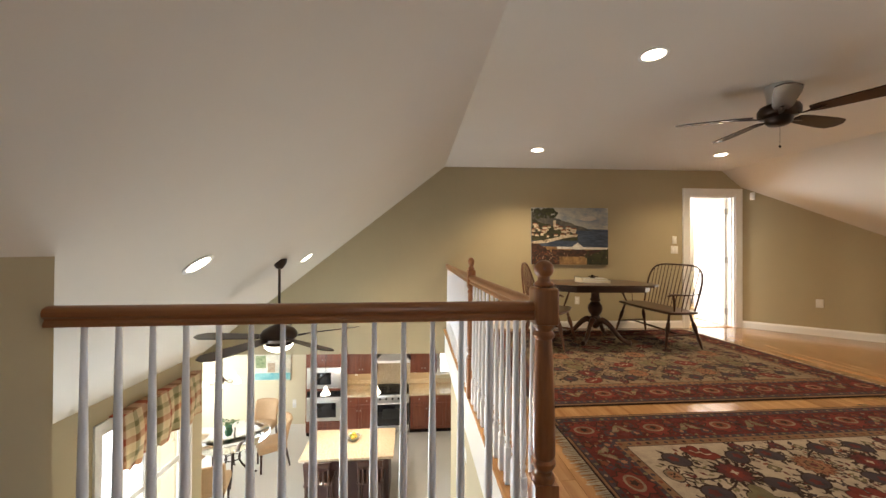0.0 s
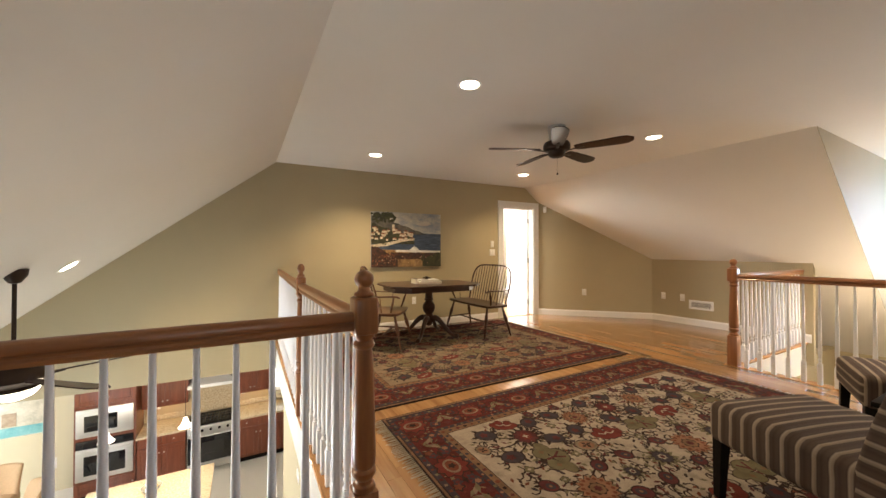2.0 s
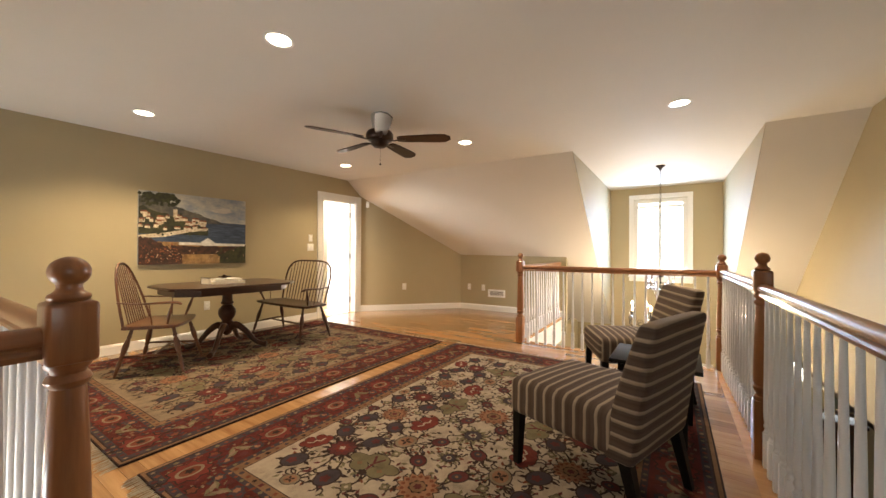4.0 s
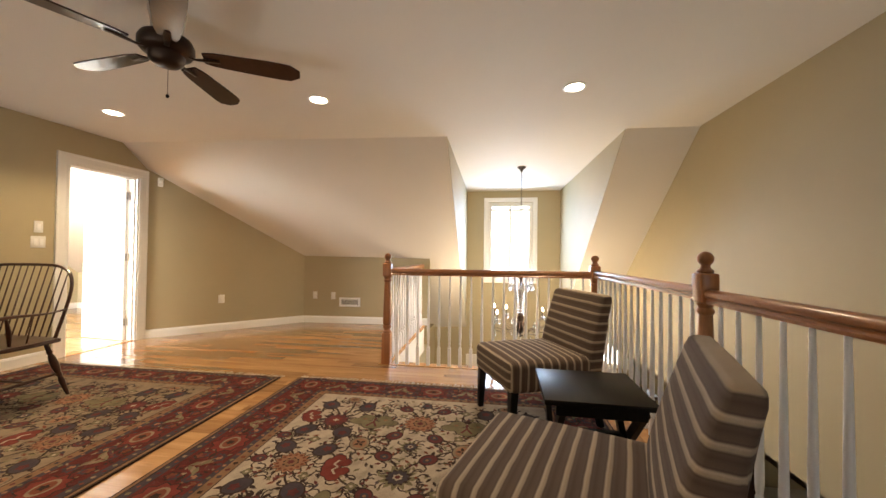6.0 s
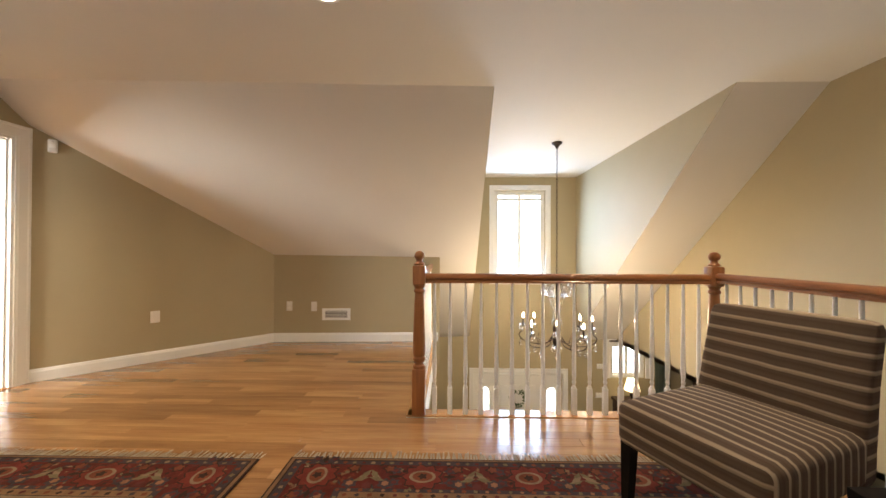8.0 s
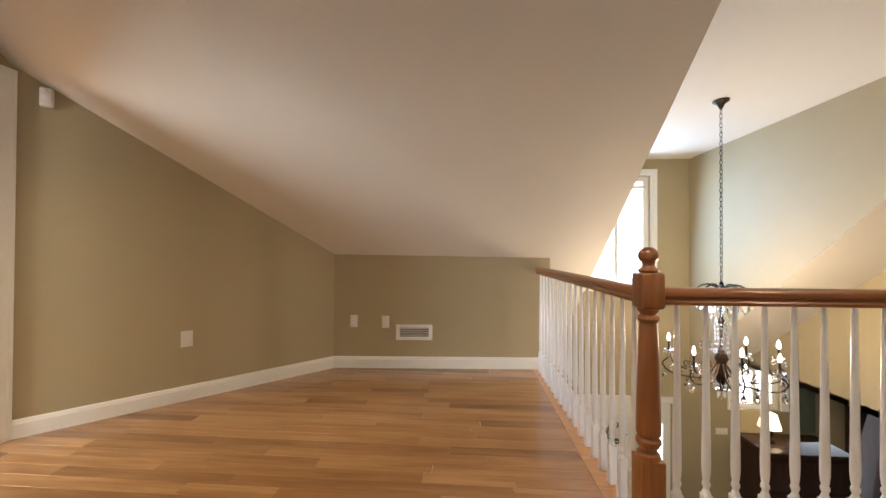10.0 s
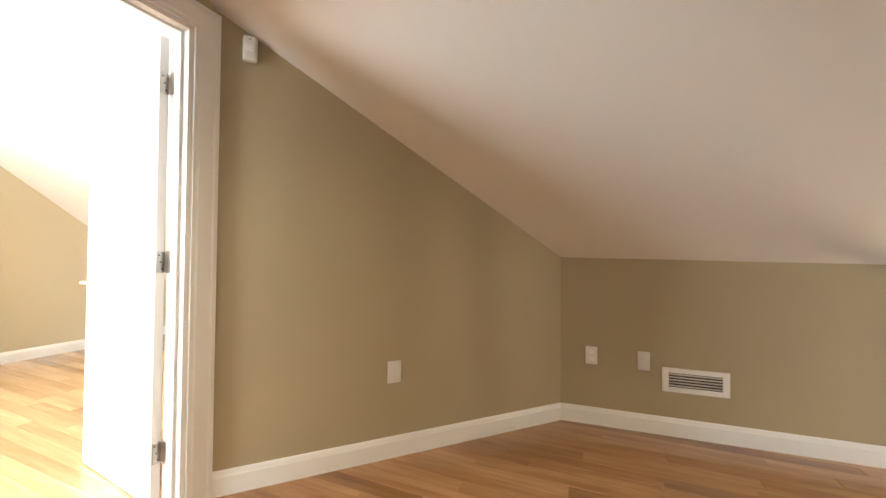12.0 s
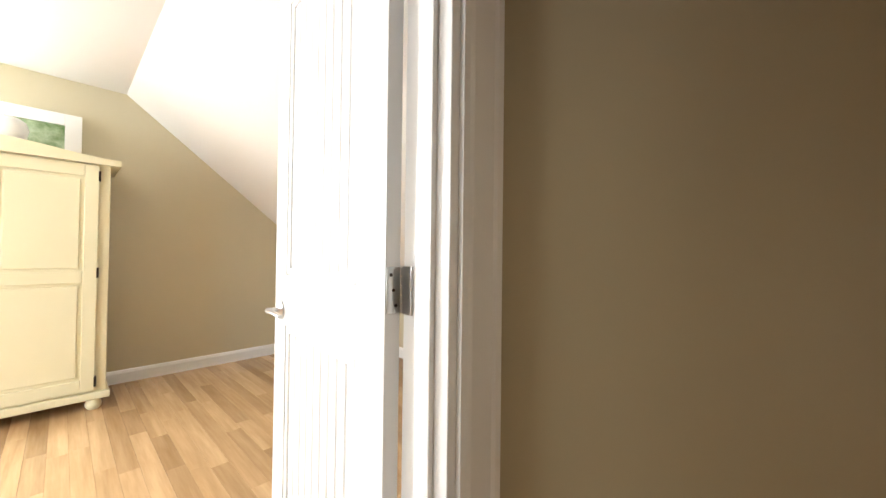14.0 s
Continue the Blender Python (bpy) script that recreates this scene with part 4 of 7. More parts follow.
# ---- windsor bench and armchair ----
def windsor(m, width, depth, label, name, mat, back_h, n_spin, group, top_flat, cat):
    """Seat on splayed turned legs, hoop back with spindles and arms. Local y: front positive."""
    t = thing(name, label, cat, m, group)
    hw, hd = width / 2, depth / 2
    sb = soft_box((-hw, -hd, 0.405), (hw, hd, 0.443), 0.016, (0, 0, 0.0), 6)
    for v in sb.verts:
        u, w_ = v.co.x / hw, v.co.y / hd
        v.co.x *= 1 - 0.05 * max(0, -w_)
        v.co.y -= 0.035 * u * u * (1 if w_ > 0 else -0.6)
        if v.co.z > 0.43:
            v.co.z -= 0.010 * max(0, 1 - u * u) * max(0, 1 - w_ * w_)
    part("seat", sb, mat, t, "scooped solid wooden seat")
    legprof = [(0.0, 0.0), (0.010, 0.0), (0.014, 0.05), (0.019, 0.12), (0.012, 0.15), (0.020, 0.165), (0.015, 0.18), (0.023, 0.22), (0.025, 0.26), (0.020, 0.31), (0.012, 0.33), (0.020, 0.345), (0.014, 0.36), (0.014, 0.42), (0, 0.42)]
    feet = {}
    for sx in (-1, 1):
        for sy in (-1, 1):
            top = Vector((sx * (hw - 0.09), sy * (hd - 0.08), 0.41))
            foot = Vector((sx * (hw - 0.02), sy * (hd + 0.02), 0.0))
            feet[sx, sy] = (foot, top)
            ax = top - foot
            q = ax.to_track_quat("Z", "Y").to_matrix().to_4x4()
            part("leg", lathe(B(), [(r, z * ax.length / 0.42) for r, z in legprof], 12, Matrix.Translation(foot) @ q), mat, t, "turned splayed leg")
    P = lambda k, f: feet[k][0].lerp(feet[k][1], f)
    for sx in (-1, 1):
        part("stretcher", sweep(B(), [P((sx, -1), 0.42), P((sx, -1), 0.42).lerp(P((sx, 1), 0.38), 0.5), P((sx, 1), 0.38)], [0.008, 0.013, 0.008], 8), mat, t)
    mid = [P((-1, -1), 0.42).lerp(P((-1, 1), 0.38), 0.5), P((1, -1), 0.42).lerp(P((1, 1), 0.38), 0.5)]
    part("stretcher", sweep(B(), [mid[0], mid[0].lerp(mid[1], 0.5), mid[1]], [0.008, 0.014, 0.008], 8), mat, t)
    # hoop
    base_y, lean = -hd + 0.035, 0.13
    pts = []
    for i in range(33):
        # a rounded arch: squarish for the bench, tapering for the chair
        e = 4.5 if top_flat else 2.6
        ang = math.pi * i / 32
        cx = -math.copysign(abs(math.cos(ang)) ** (2 / e), math.cos(ang))
        cz = abs(math.sin(ang)) ** (2 / e)
        x = cx * (hw - 0.03) * (0.92 + 0.1 * cz if top_flat else 1 - 0.28 * cz)
        z = 0.435 + cz * back_h
        pts.append(Vector((x, base_y - lean * (z - 0.44) / back_h, z)))
    part("back_hoop", sweep(B(), pts, 0.0115, 8), mat, t, "bent wooden hoop")
    for i in range(n_spin):
        u = -1 + 2 * (i + 1) / (n_spin + 1)
        xb = u * (hw - 0.09)
        xt = xb * (1.06 if top_flat else 0.78)
        tops = [p for p in pts if p.z > 0.5]
        k = min(tops, key=lambda p: abs(p.x - xt))
        zt = k.z
        a = Vector((xb, base_y, 0.435))
        b = Vector((xt, base_y - lean * (zt - 0.44) / back_h, zt - 0.004))
        part("spindle", sweep(B(), [a, a.lerp(b, 0.3), b], [0.005, 0.0066, 0.0042], 6), mat, t)
    for sx in (-1, 1):
        x = sx * (hw - 0.045)
        zarm = 0.65
        ya = base_y - lean * (zarm - 0.44) / back_h
        arm = curve_pts([(x, ya, zarm), (x + sx * 0.03, ya + depth * 0.35, zarm - 0.012), (x + sx * 0.055, hd - 0.06, zarm - 0.002), (x + sx * 0.05, hd + 0.015, zarm - 0.022)], 14)
        part("arm", sweep(B(), arm, [0.012] * 5 + [0.014, 0.016, 0.018, 0.020, 0.021, 0.022, 0.022, 0.021, 0.018, 0.012], 8, 0.6), mat, t, "curved arm with a scrolled end")
        part("arm_post", sweep(B(), [(sx * (hw - 0.06), hd - 0.12, 0.435), (sx * (hw - 0.02), hd - 0.09, 0.54), (sx * (hw + 0.005), hd - 0.06, zarm - 0.01)], [0.009, 0.015, 0.008], 8), mat, t)
        part("spindle", sweep(B(), [(sx * (hw - 0.06), 0.0, 0.435), (sx * (hw - 0.02), 0.0 - 0.01, zarm - 0.012)], [0.005, 0.005], 6), mat, t)
    return t


windsor(pose(3.385, 4.54, 0.012, 0, 0, 90), 1.06, 0.42, "dark windsor bench with a hooped spindle back beside the table", "windsor_bench", DARKWOOD, 0.55, 13, "", True, "bench")
windsor(pose(1.92, 4.44, 0.012, 0, 0, -127), 0.62, 0.47, "brown windsor armchair with a tall spindle back", "windsor_chair", BROWNWOOD, 0.56, 9, "", False, "chair")

# ---- painting ----
pt = thing("painting", "unframed canvas of a harbour village above a blue sea", "painting", GM @ pose(1.305, -0.004, 0.965))
PW, PH = 1.175, 0.855


def daub(name, dark, light, scale=9, stretch=(1, 1, 1)):
    n = Nodes(name)
    f = n.noise(n.pos(stretch), scale, 6, 0.7)
    n.base(n.ramp(f, [(0.35, dark), (0.62, light)]))
    n.bump(f, 0.3, 0.002)
    n.set(Roughness=0.55)
    return n.mat


part("canvas", box(B(), (0, -0.032, 0), (PW, 0, PH), 0.003), daub("painted_sky", (0.17, 0.22, 0.29), (0.50, 0.47, 0.40), 3.5, (1, 1, 2)), pt, "hazy grey-blue sky")


def patch(name, pts, y, mat, lab=""):
    bm = B()
    vs = [bm.verts.new((x * PW, y, z * PH)) for x, z in pts]
    f = bm.faces.new(vs)
    r = bmesh.ops.extrude_face_region(bm, geom=[f])
    bmesh.ops.translate(bm, vec=(0, 0.0008, 0), verts=[v for v in r["geom"] if isinstance(v, bmesh.types.BMVert)])
    part(name, bm, mat, pt, lab, False)


rng = random.Random(7)


def ragged(x0, x1, zf, n, amp, floor):
    top = [(x0 + (x1 - x0) * i / n, zf(i / n) + rng.uniform(-amp, amp)) for i in range(n + 1)]
    return [(x0, floor)] + top + [(x1, floor)]


SEA = daub("painted_sea", (0.010, 0.020, 0.045), (0.055, 0.085, 0.14), 7, (1, 1, 6))
HILL = daub("painted_hill", (0.025, 0.03, 0.035), (0.12, 0.11, 0.09), 9)
GREEN = daub("painted_green", (0.006, 0.009, 0.005), (0.045, 0.045, 0.015), 16)
ROOF = daub("painted_roof", (0.08, 0.02, 0.01), (0.26, 0.085, 0.035), 18)
HOUSE = daub("painted_house", (0.30, 0.22, 0.14), (0.72, 0.64, 0.50), 22)
DARKB = daub("painted_bush", (0.008, 0.006, 0.005), (0.07, 0.025, 0.014), 22)
SAND = daub("painted_terrace", (0.14, 0.075, 0.03), (0.36, 0.22, 0.09), 12)
CHALK = daub("painted_white", (0.5, 0.47, 0.42), (0.72, 0.70, 0.64), 20)
patch("sea", [(0.0, 0.28), (1, 0.28), (1, 0.62), (0.5, 0.63), (0.2, 0.46), (0.0, 0.42)], -0.0330, SEA, "deep blue sea")
patch("hill", ragged(0.0, 0.80, lambda t: 0.95 - 0.36 * t ** 1.1 if t > 0.1 else 0.93, 20, 0.012, 0.60), -0.0340, HILL, "grey-green hillside")
patch("village_slope", ragged(0.0, 0.60, lambda t: 0.80 - 0.26 * t, 16, 0.02, 0.42), -0.0350, GREEN)
for i in range(40):
    x = rng.uniform(0.0, 0.55)
    z = 0.47 + rng.uniform(0.0, 0.25) * (1 - x)
    w, h = rng.uniform(0.03, 0.07), rng.uniform(0.022, 0.05)
    y = -0.0358 - i * 0.00004
    patch("house", [(x, z), (x + w, z), (x + w, z + h), (x, z + h)], y, HOUSE)
    patch("roof", [(x - 0.006, z + h), (x + w + 0.006, z + h), (x + w - 0.012, z + h + 0.022), (x + 0.012, z + h + 0.022)], y - 0.00002, ROOF)


def dabs(name, mat, n, place, size, y):
    """Many small brush dabs of one colour, in one layer of paint."""
    bm = B()
    for i in range(n):
        x, z = place()
        r = rng.uniform(*size)
        a = rng.uniform(0, 6.28)
        bm.faces.new([bm.verts.new((PW * x + r * math.cos(a + k * 1.05) * rng.uniform(0.5, 1.2), y - i * 0.000006, PH * z + r * math.sin(a + k * 1.05) * rng.uniform(0.5, 1.2))) for k in range(6)])
    tagged(part(name, bm, mat, pt, "", False), kind="stuff")


dabs("foliage", GREEN, 34, lambda: (rng.uniform(0.02, 0.52), rng.uniform(0.42, 0.80) - 0.1 * rng.random()), (0.006, 0.018), -0.0375)
patch("tower", [(0.28, 0.66), (0.315, 0.66), (0.315, 0.775), (0.28, 0.775)], -0.0374, HOUSE)
patch("shore_wall", [(0.0, 0.36), (0.20, 0.38), (0.42, 0.46), (0.60, 0.50), (0.60, 0.53), (0.40, 0.50), (0.20, 0.44), (0.0, 0.40)], -0.0375, HOUSE)
patch("palm", [(0.03, 0.97), (0.09, 0.99), (0.15, 0.93), (0.22, 1.0), (0.30, 0.96), (0.33, 0.90), (0.26, 0.91), (0.24, 0.84), (0.19, 0.88), (0.11, 0.82), (0.12, 0.90), (0.02, 0.90)], -0.0376, GREEN)
patch("terrace", [(0.0, 0.0), (1, 0.0), (1, 0.30), (0.0, 0.32)], -0.0377, SAND, "ochre terrace")
patch("hedge", ragged(0.26, 1.0, lambda t: 0.26, 18, 0.012, 0.14), -0.0379, DARKB)
patch("parapet", [(0.33, 0.275), (1.0, 0.262), (1.0, 0.30), (0.33, 0.315)], -0.0381, CHALK, "white parapet")
patch("urn", [(0.56, 0.265), (0.64, 0.265), (0.665, 0.32), (0.60, 0.385), (0.53, 0.32)], -0.0383, CHALK)
patch("bush", ragged(0.0, 0.36, lambda t: 0.34 * math.cos(t * 1.35) + 0.03, 22, 0.02, 0.0), -0.0385, DARKB, "dark flowering bush")
patch("bush", ragged(0.72, 1.0, lambda t: 0.10 + 0.18 * t ** 0.6, 14, 0.02, 0.0), -0.0386, GREEN)
dabs("blossoms", ROOF, 70, lambda: (rng.uniform(0.01, 0.34), rng.uniform(0.03, 0.30)), (0.005, 0.014), -0.0392)
dabs("blossoms", daub("painted_blossom", (0.35, 0.20, 0.12), (0.55, 0.40, 0.28), 30), 40, lambda: (rng.uniform(0.02, 0.98), rng.uniform(0.03, 0.20)), (0.004, 0.010), -0.0394)
dabs("foliage", GREEN, 50, lambda: (rng.uniform(0.70, 0.99), rng.uniform(0.02, 0.22)), (0.008, 0.02), -0.0388)
dabs("foliage", GREEN, 70, lambda: (rng.uniform(0.0, 0.34), rng.uniform(0.82, 0.985)), (0.008, 0.028), -0.0378)
patch("cloud", [(0.62, 0.80), (0.68, 0.83), (0.76, 0.86), (0.82, 0.85), (0.85, 0.80), (0.78, 0.77), (0.68, 0.77)], -0.0330, daub("painted_cloud", (0.36, 0.33, 0.30), (0.5, 0.47, 0.42), 5))

# ---- rugs ----
def yarn(name, colour, vary=0.25):
    n = Nodes(name)
    p = n.pos()
    a = n.noise(p, 14, 4)
    knots = n.noise(n.pos((1, 1, 1)), 300, 2)
    abrash = n.noise(n.pos((0.3, 6, 1)), 2.2, 3)
    f = n.math("ADD", n.math("MULTIPLY", a, 0.5), n.math("ADD", n.math("MULTIPLY", knots, 0.3), n.math("MULTIPLY", abrash, 0.2)))
    n.base(n.ramp(f, [(0.34, shade(colour, 1 - vary * 1.6)), (0.5, colour), (0.66, shade(colour, 1 + vary))]))
    n.bump(knots, 0.6, 0.003)
    n.set(Roughness=1.0, Specular_IOR_Level=0.15)
    return n.mat


Y = {"cream": yarn("cream_wool", (0.30, 0.245, 0.19)), "red": yarn("red_wool", (0.082, 0.016, 0.014)), "navy": yarn("plum_grey_wool", (0.042, 0.032, 0.037)), "rust": yarn("rust_wool", (0.13, 0.040, 0.022)),
     "tan": yarn("tan_wool", (0.16, 0.09, 0.05)), "olive": yarn("olive_wool", (0.125, 0.105, 0.06)), "brown": yarn("dark_brown_wool", (0.030, 0.017, 0.014)), "maroon": yarn("maroon_wool", (0.085, 0.022, 0.022)),
     "peach": yarn("peach_wool", (0.21, 0.105, 0.062)), "scarlet": yarn("scarlet_wool", (0.125, 0.024, 0.019)), "fringe": yarn("fringe_cotton", (0.46, 0.40, 0.32)), "gold": yarn("gold_wool", (0.175, 0.128, 0.086))}


class Pattern:
    """Flat woven figures, gathered by colour, each layer a little above the one below."""

    def __init__(self, z):
        self.z, self.bms, self.count = z, {}, 0

    def poly(self, colour, pts, level, flat=False):
        bm = self.bms.setdefault(colour, B())
        self.count = (self.count + 1) % 7
        z = self.z + level * 0.00035 + (0.0 if flat else self.count * 0.000008)
        bm.faces.new([bm.verts.new((x, y, z)) for x, y in pts])

    def ring(self, colour, x, y, r, level, n=12, squash=1.0, petals=0, depth=0.25, turn=0.0):
        pts = []
        n = n if not petals else petals * 4
        for i in range(n):
            a = 2 * math.pi * i / n
            k = r * (1 - depth * (0.5 - 0.5 * math.cos(petals * a))) if petals else r
            px, py = k * math.cos(a), k * squash * math.sin(a)
            pts.append((x + px * math.cos(turn) - py * math.sin(turn), y + px * math.sin(turn) + py * math.cos(turn)))
        self.poly(colour, pts, level)

    def line(self, colour, pts, w, level):
        for (ax, ay), (bx, by) in zip(pts, pts[1:]):
            d = math.hypot(bx - ax, by - ay) or 1
            nx, ny = -(by - ay) / d * w, (bx - ax) / d * w
            self.poly(colour, [(ax + nx, ay + ny), (bx + nx, by + ny), (bx - nx, by - ny), (ax - nx, ay - ny)], level)

    def rect(self, colour, x0, y0, x1, y1, level):
        self.poly(colour, [(x0, y0), (x1, y0), (x1, y1), (x0, y1)], level, True)


def leaf(p, colour, x, y, ln, w, turn, level):
    """A pointed leaf from x, y along turn."""
    ca, sa = math.cos(turn), math.sin(turn)
    p.poly(colour, [(x + u * ca - v * sa, y + u * sa + v * ca) for u, v in ((0, 0), (ln * 0.45, w), (ln, w * 0.15), (ln * 0.5, -w * 0.8))], level)


def bloom(p, kind, x, y, s, turn=0.0):
    ca, sa = math.cos(turn), math.sin(turn)

    def at(u, v):
        return x + s * (u * ca - v * sa), y + s * (u * sa + v * ca)
    if kind == "sun":
        p.ring("brown", x, y, 0.100 * s, 2, petals=14, depth=0.24, turn=turn)
        p.ring("peach", x, y, 0.093 * s, 3, petals=14, depth=0.24, turn=turn)
        for i in range(14):
            a = turn + 2 * math.pi * i / 14
            p.ring("rust", x + 0.066 * s * math.cos(a), y + 0.066 * s * math.sin(a), 0.010 * s, 4, 6)
        p.ring("brown", x, y, 0.043 * s, 4, petals=8, depth=0.2)
        p.ring("tan", x, y, 0.034 * s, 5, 12)
        p.ring("maroon", x, y, 0.020 * s, 6, petals=6, depth=0.3)
    elif kind == "star":
        for i in range(14):
            a = turn + 2 * math.pi * i / 14
            leaf(p, "brown", x + 0.05 * s * math.cos(a), y + 0.05 * s * math.sin(a), 0.062 * s, 0.011 * s, a, 2)
        p.ring("brown", x, y, 0.078 * s, 2.4, petals=10, depth=0.2, turn=turn)
        p.ring("maroon", x, y, 0.071 * s, 3, petals=10, depth=0.22, turn=turn)
        p.ring("scarlet", x, y, 0.042 * s, 4, petals=8, depth=0.35)
        p.ring("cream", x, y, 0.020 * s, 5, petals=4, depth=0.6, turn=turn)
    elif kind == "bluestar":
        p.ring("olive", x, y, 0.084 * s, 2, petals=12, depth=0.4, turn=turn)
        p.ring("brown", x, y, 0.056 * s, 3, petals=12, depth=0.25, turn=turn)
        p.ring("navy", x, y, 0.048 * s, 4, petals=10, depth=0.2)
        p.ring("cream", x, y, 0.023 * s, 5, petals=6, depth=0.3)
        p.ring("maroon", x, y, 0.012 * s, 6, 8)
    elif kind == "navy":
        for a in (-2.5, -0.55, 0.55, 2.5):
            leaf(p, "brown", *at(0.045 * math.cos(a), 0.045 * math.sin(a)), 0.052 * s, 0.012 * s, turn + a * 0.8, 2)
        p.ring("brown", x, y, 0.066 * s, 2.4, 16, 0.80, turn=turn)
        p.ring("navy", x, y, 0.059 * s, 3, 16, 0.78, turn=turn)
        p.ring("maroon", *at(0.012, 0), 0.027 * s, 4, petals=5, depth=0.35, turn=turn)
    elif kind == "bud":
        for a in (-0.7, 0.0, 0.7):
            leaf(p, "brown", *at(0.03, 0.02 * a), 0.045 * s, 0.011 * s, turn + a, 2)
        p.ring("brown", x, y, 0.050 * s, 2.4, 14, 0.84, turn=turn)
        p.ring("maroon", x, y, 0.044 * s, 3, 14, 0.82, turn=turn)
        p.ring("navy", *at(-0.008, 0), 0.024 * s, 4, 10, 0.8, turn=turn)
        p.ring("tan", *at(-0.008, 0), 0.009 * s, 5, 6)
    elif kind == "palm":
        for u, v, r, q in ((0.0, 0.085, 0.055, 0.62), (0.0, -0.085, 0.055, 0.62), (0.045, 0.05, 0.045, 0.8), (0.045, -0.05, 0.045, 0.8), (-0.03, 0.0, 0.06, 0.75)):
            p.ring("brown", *at(u, v), r * 1.1 * s, 2, 12, q, turn=turn + math.pi / 2)
            p.ring("olive", *at(u, v), r * s, 3, 12, q, turn=turn + math.pi / 2)
        for v in (-0.06, 0.06):
            p.ring("tan", *at(0.03, v), 0.016 * s, 4, petals=4, depth=0.4)
        p.line("maroon", [at(-0.05, 0.028), at(0.0, 0.0), at(-0.05, -0.028)], 0.006 * s, 4.5)
        p.line("maroon", [at(0.0, 0.0), at(0.05, 0.0)], 0.006 * s, 4.5)
        p.ring("brown", *at(0.075, 0), 0.024 * s, 4, petals=5, depth=0.3)
    elif kind == "oval":
        p.ring("brown", x, y, 0.066 * s, 2, 16, 0.80, turn=turn)
        p.ring("gold", x, y, 0.060 * s, 3, 16, 0.80, turn=turn)
        p.ring("peach", x, y, 0.044 * s, 4, 14, 0.8, turn=turn)
        for a in (0.4, 2.0, 3.5, 5.2):
            leaf(p, "brown", x, y, 0.034 * s, 0.010 * s, turn + a, 5)
    elif kind == "cloud":
        for k, c in ((1.14, "brown"), (1.0, "scarlet")):
            for dx, dy, r in ((-0.062, 0.0, 0.030), (0.062, 0.0, 0.030), (0.0, 0.020, 0.040), (-0.03, -0.034, 0.026), (0.03, -0.034, 0.026), (-0.035, 0.026, 0.030), (0.035, 0.026, 0.030)):
                p.ring(c, *at(dx, dy), r * k * s, 2 if k > 1 else 3, 10)
        p.line("cream", [at(-0.05, -0.005), at(-0.02, 0.012), at(0.0, -0.008), at(0.02, 0.012), at(0.05, -0.005)], 0.0045 * s, 5)
    elif kind == "small":
        p.ring("brown", x, y, 0.030 * s, 2, petals=4, depth=0.35, turn=turn)
        p.ring("olive", x, y, 0.025 * s, 3, petals=4, depth=0.3, turn=turn)
        p.ring("cream", x, y, 0.009 * s, 4, 6)


# one quarter of the field, mirrored both ways: kind, place along and across, size, turn
FIELD = [("sun", 0.862, 0.0, 1.0, 0.0), ("star", 0.828, 0.56, 1.0, 0.2), ("palm", 0.84, 0.305, 1.0, 0.0), ("cloud", 0.86, 0.745, 0.9, 0.5), ("navy", 1.045, 0.69, 1.0, 0.6), ("navy", 1.05, 0.42, 1.0, 0.1),
         ("navy", 0.685, 0.69, 0.95, 2.4), ("navy", 0.685, 0.455, 0.95, 3.6), ("navy", 0.48, 0.70, 0.95, 0.7), ("navy", 0.48, 0.465, 0.95, -0.7), ("navy", 0.125, 0.73, 0.95, 2.4), ("navy", 0.13, 0.455, 0.95, 3.8),
         ("sun", 0.34, 0.587, 0.88, 0.1), ("cloud", 0.335, 0.335, 1.05, 0.2), ("bluestar", 0.30, 0.0, 1.05, 0.0), ("bud", 0.47, 0.125, 1.0, 0.8), ("bud", 0.69, 0.125, 1.0, 2.4), ("bud", 1.06, 0.135, 0.95, 1.0),
         ("bluestar", 0.58, 0.0, 0.72, 0.3), ("oval", 0.575, 0.30, 1.0, 0.3), ("small", 1.05, 0.285, 1.1, 0.0), ("small", 0.705, 0.265, 1.0, 0.7), ("navy", 1.13, 0.0, 0.6, 0.0), ("small", 0.20, 0.20, 1.0, 0.4),
         ("palm", 0.0, 0.30, 0.95, 1.57), ("star", 0.0, 0.59, 0.95, 0.0), ("sun", 0.0, 0.0, 1.05, 0.0), ("bud", 0.15, 0.12, 0.9, 0.7), ("oval", 1.16, 0.56, 0.7, 1.2), ("small", 0.58, 0.58, 1.1, 0.2),
         ("small", 0.23, 0.76, 0.9, 0.3), ("bud", 0.60, 0.785, 0.8, 1.5), ("bud", 0.35, 0.775, 0.8, 1.5), ("small", 0.95, 0.13, 0.9, 0.5), ("oval", 0.0, 0.775, 0.7, 0.0), ("small", 0.24, 0.46, 0.9, 0.1)]
VINES = [(0, 17), (0, 16), (16, 19), (19, 7), (7, 1), (1, 5), (1, 4), (6, 8), (12, 9), (12, 8), (12, 10), (12, 11), (13, 9), (14, 15), (15, 19), (2, 20), (2, 21), (13, 23), (25, 10), (24, 11), (26, 27), (27, 23), (1, 28), (6, 31), (8, 32)]


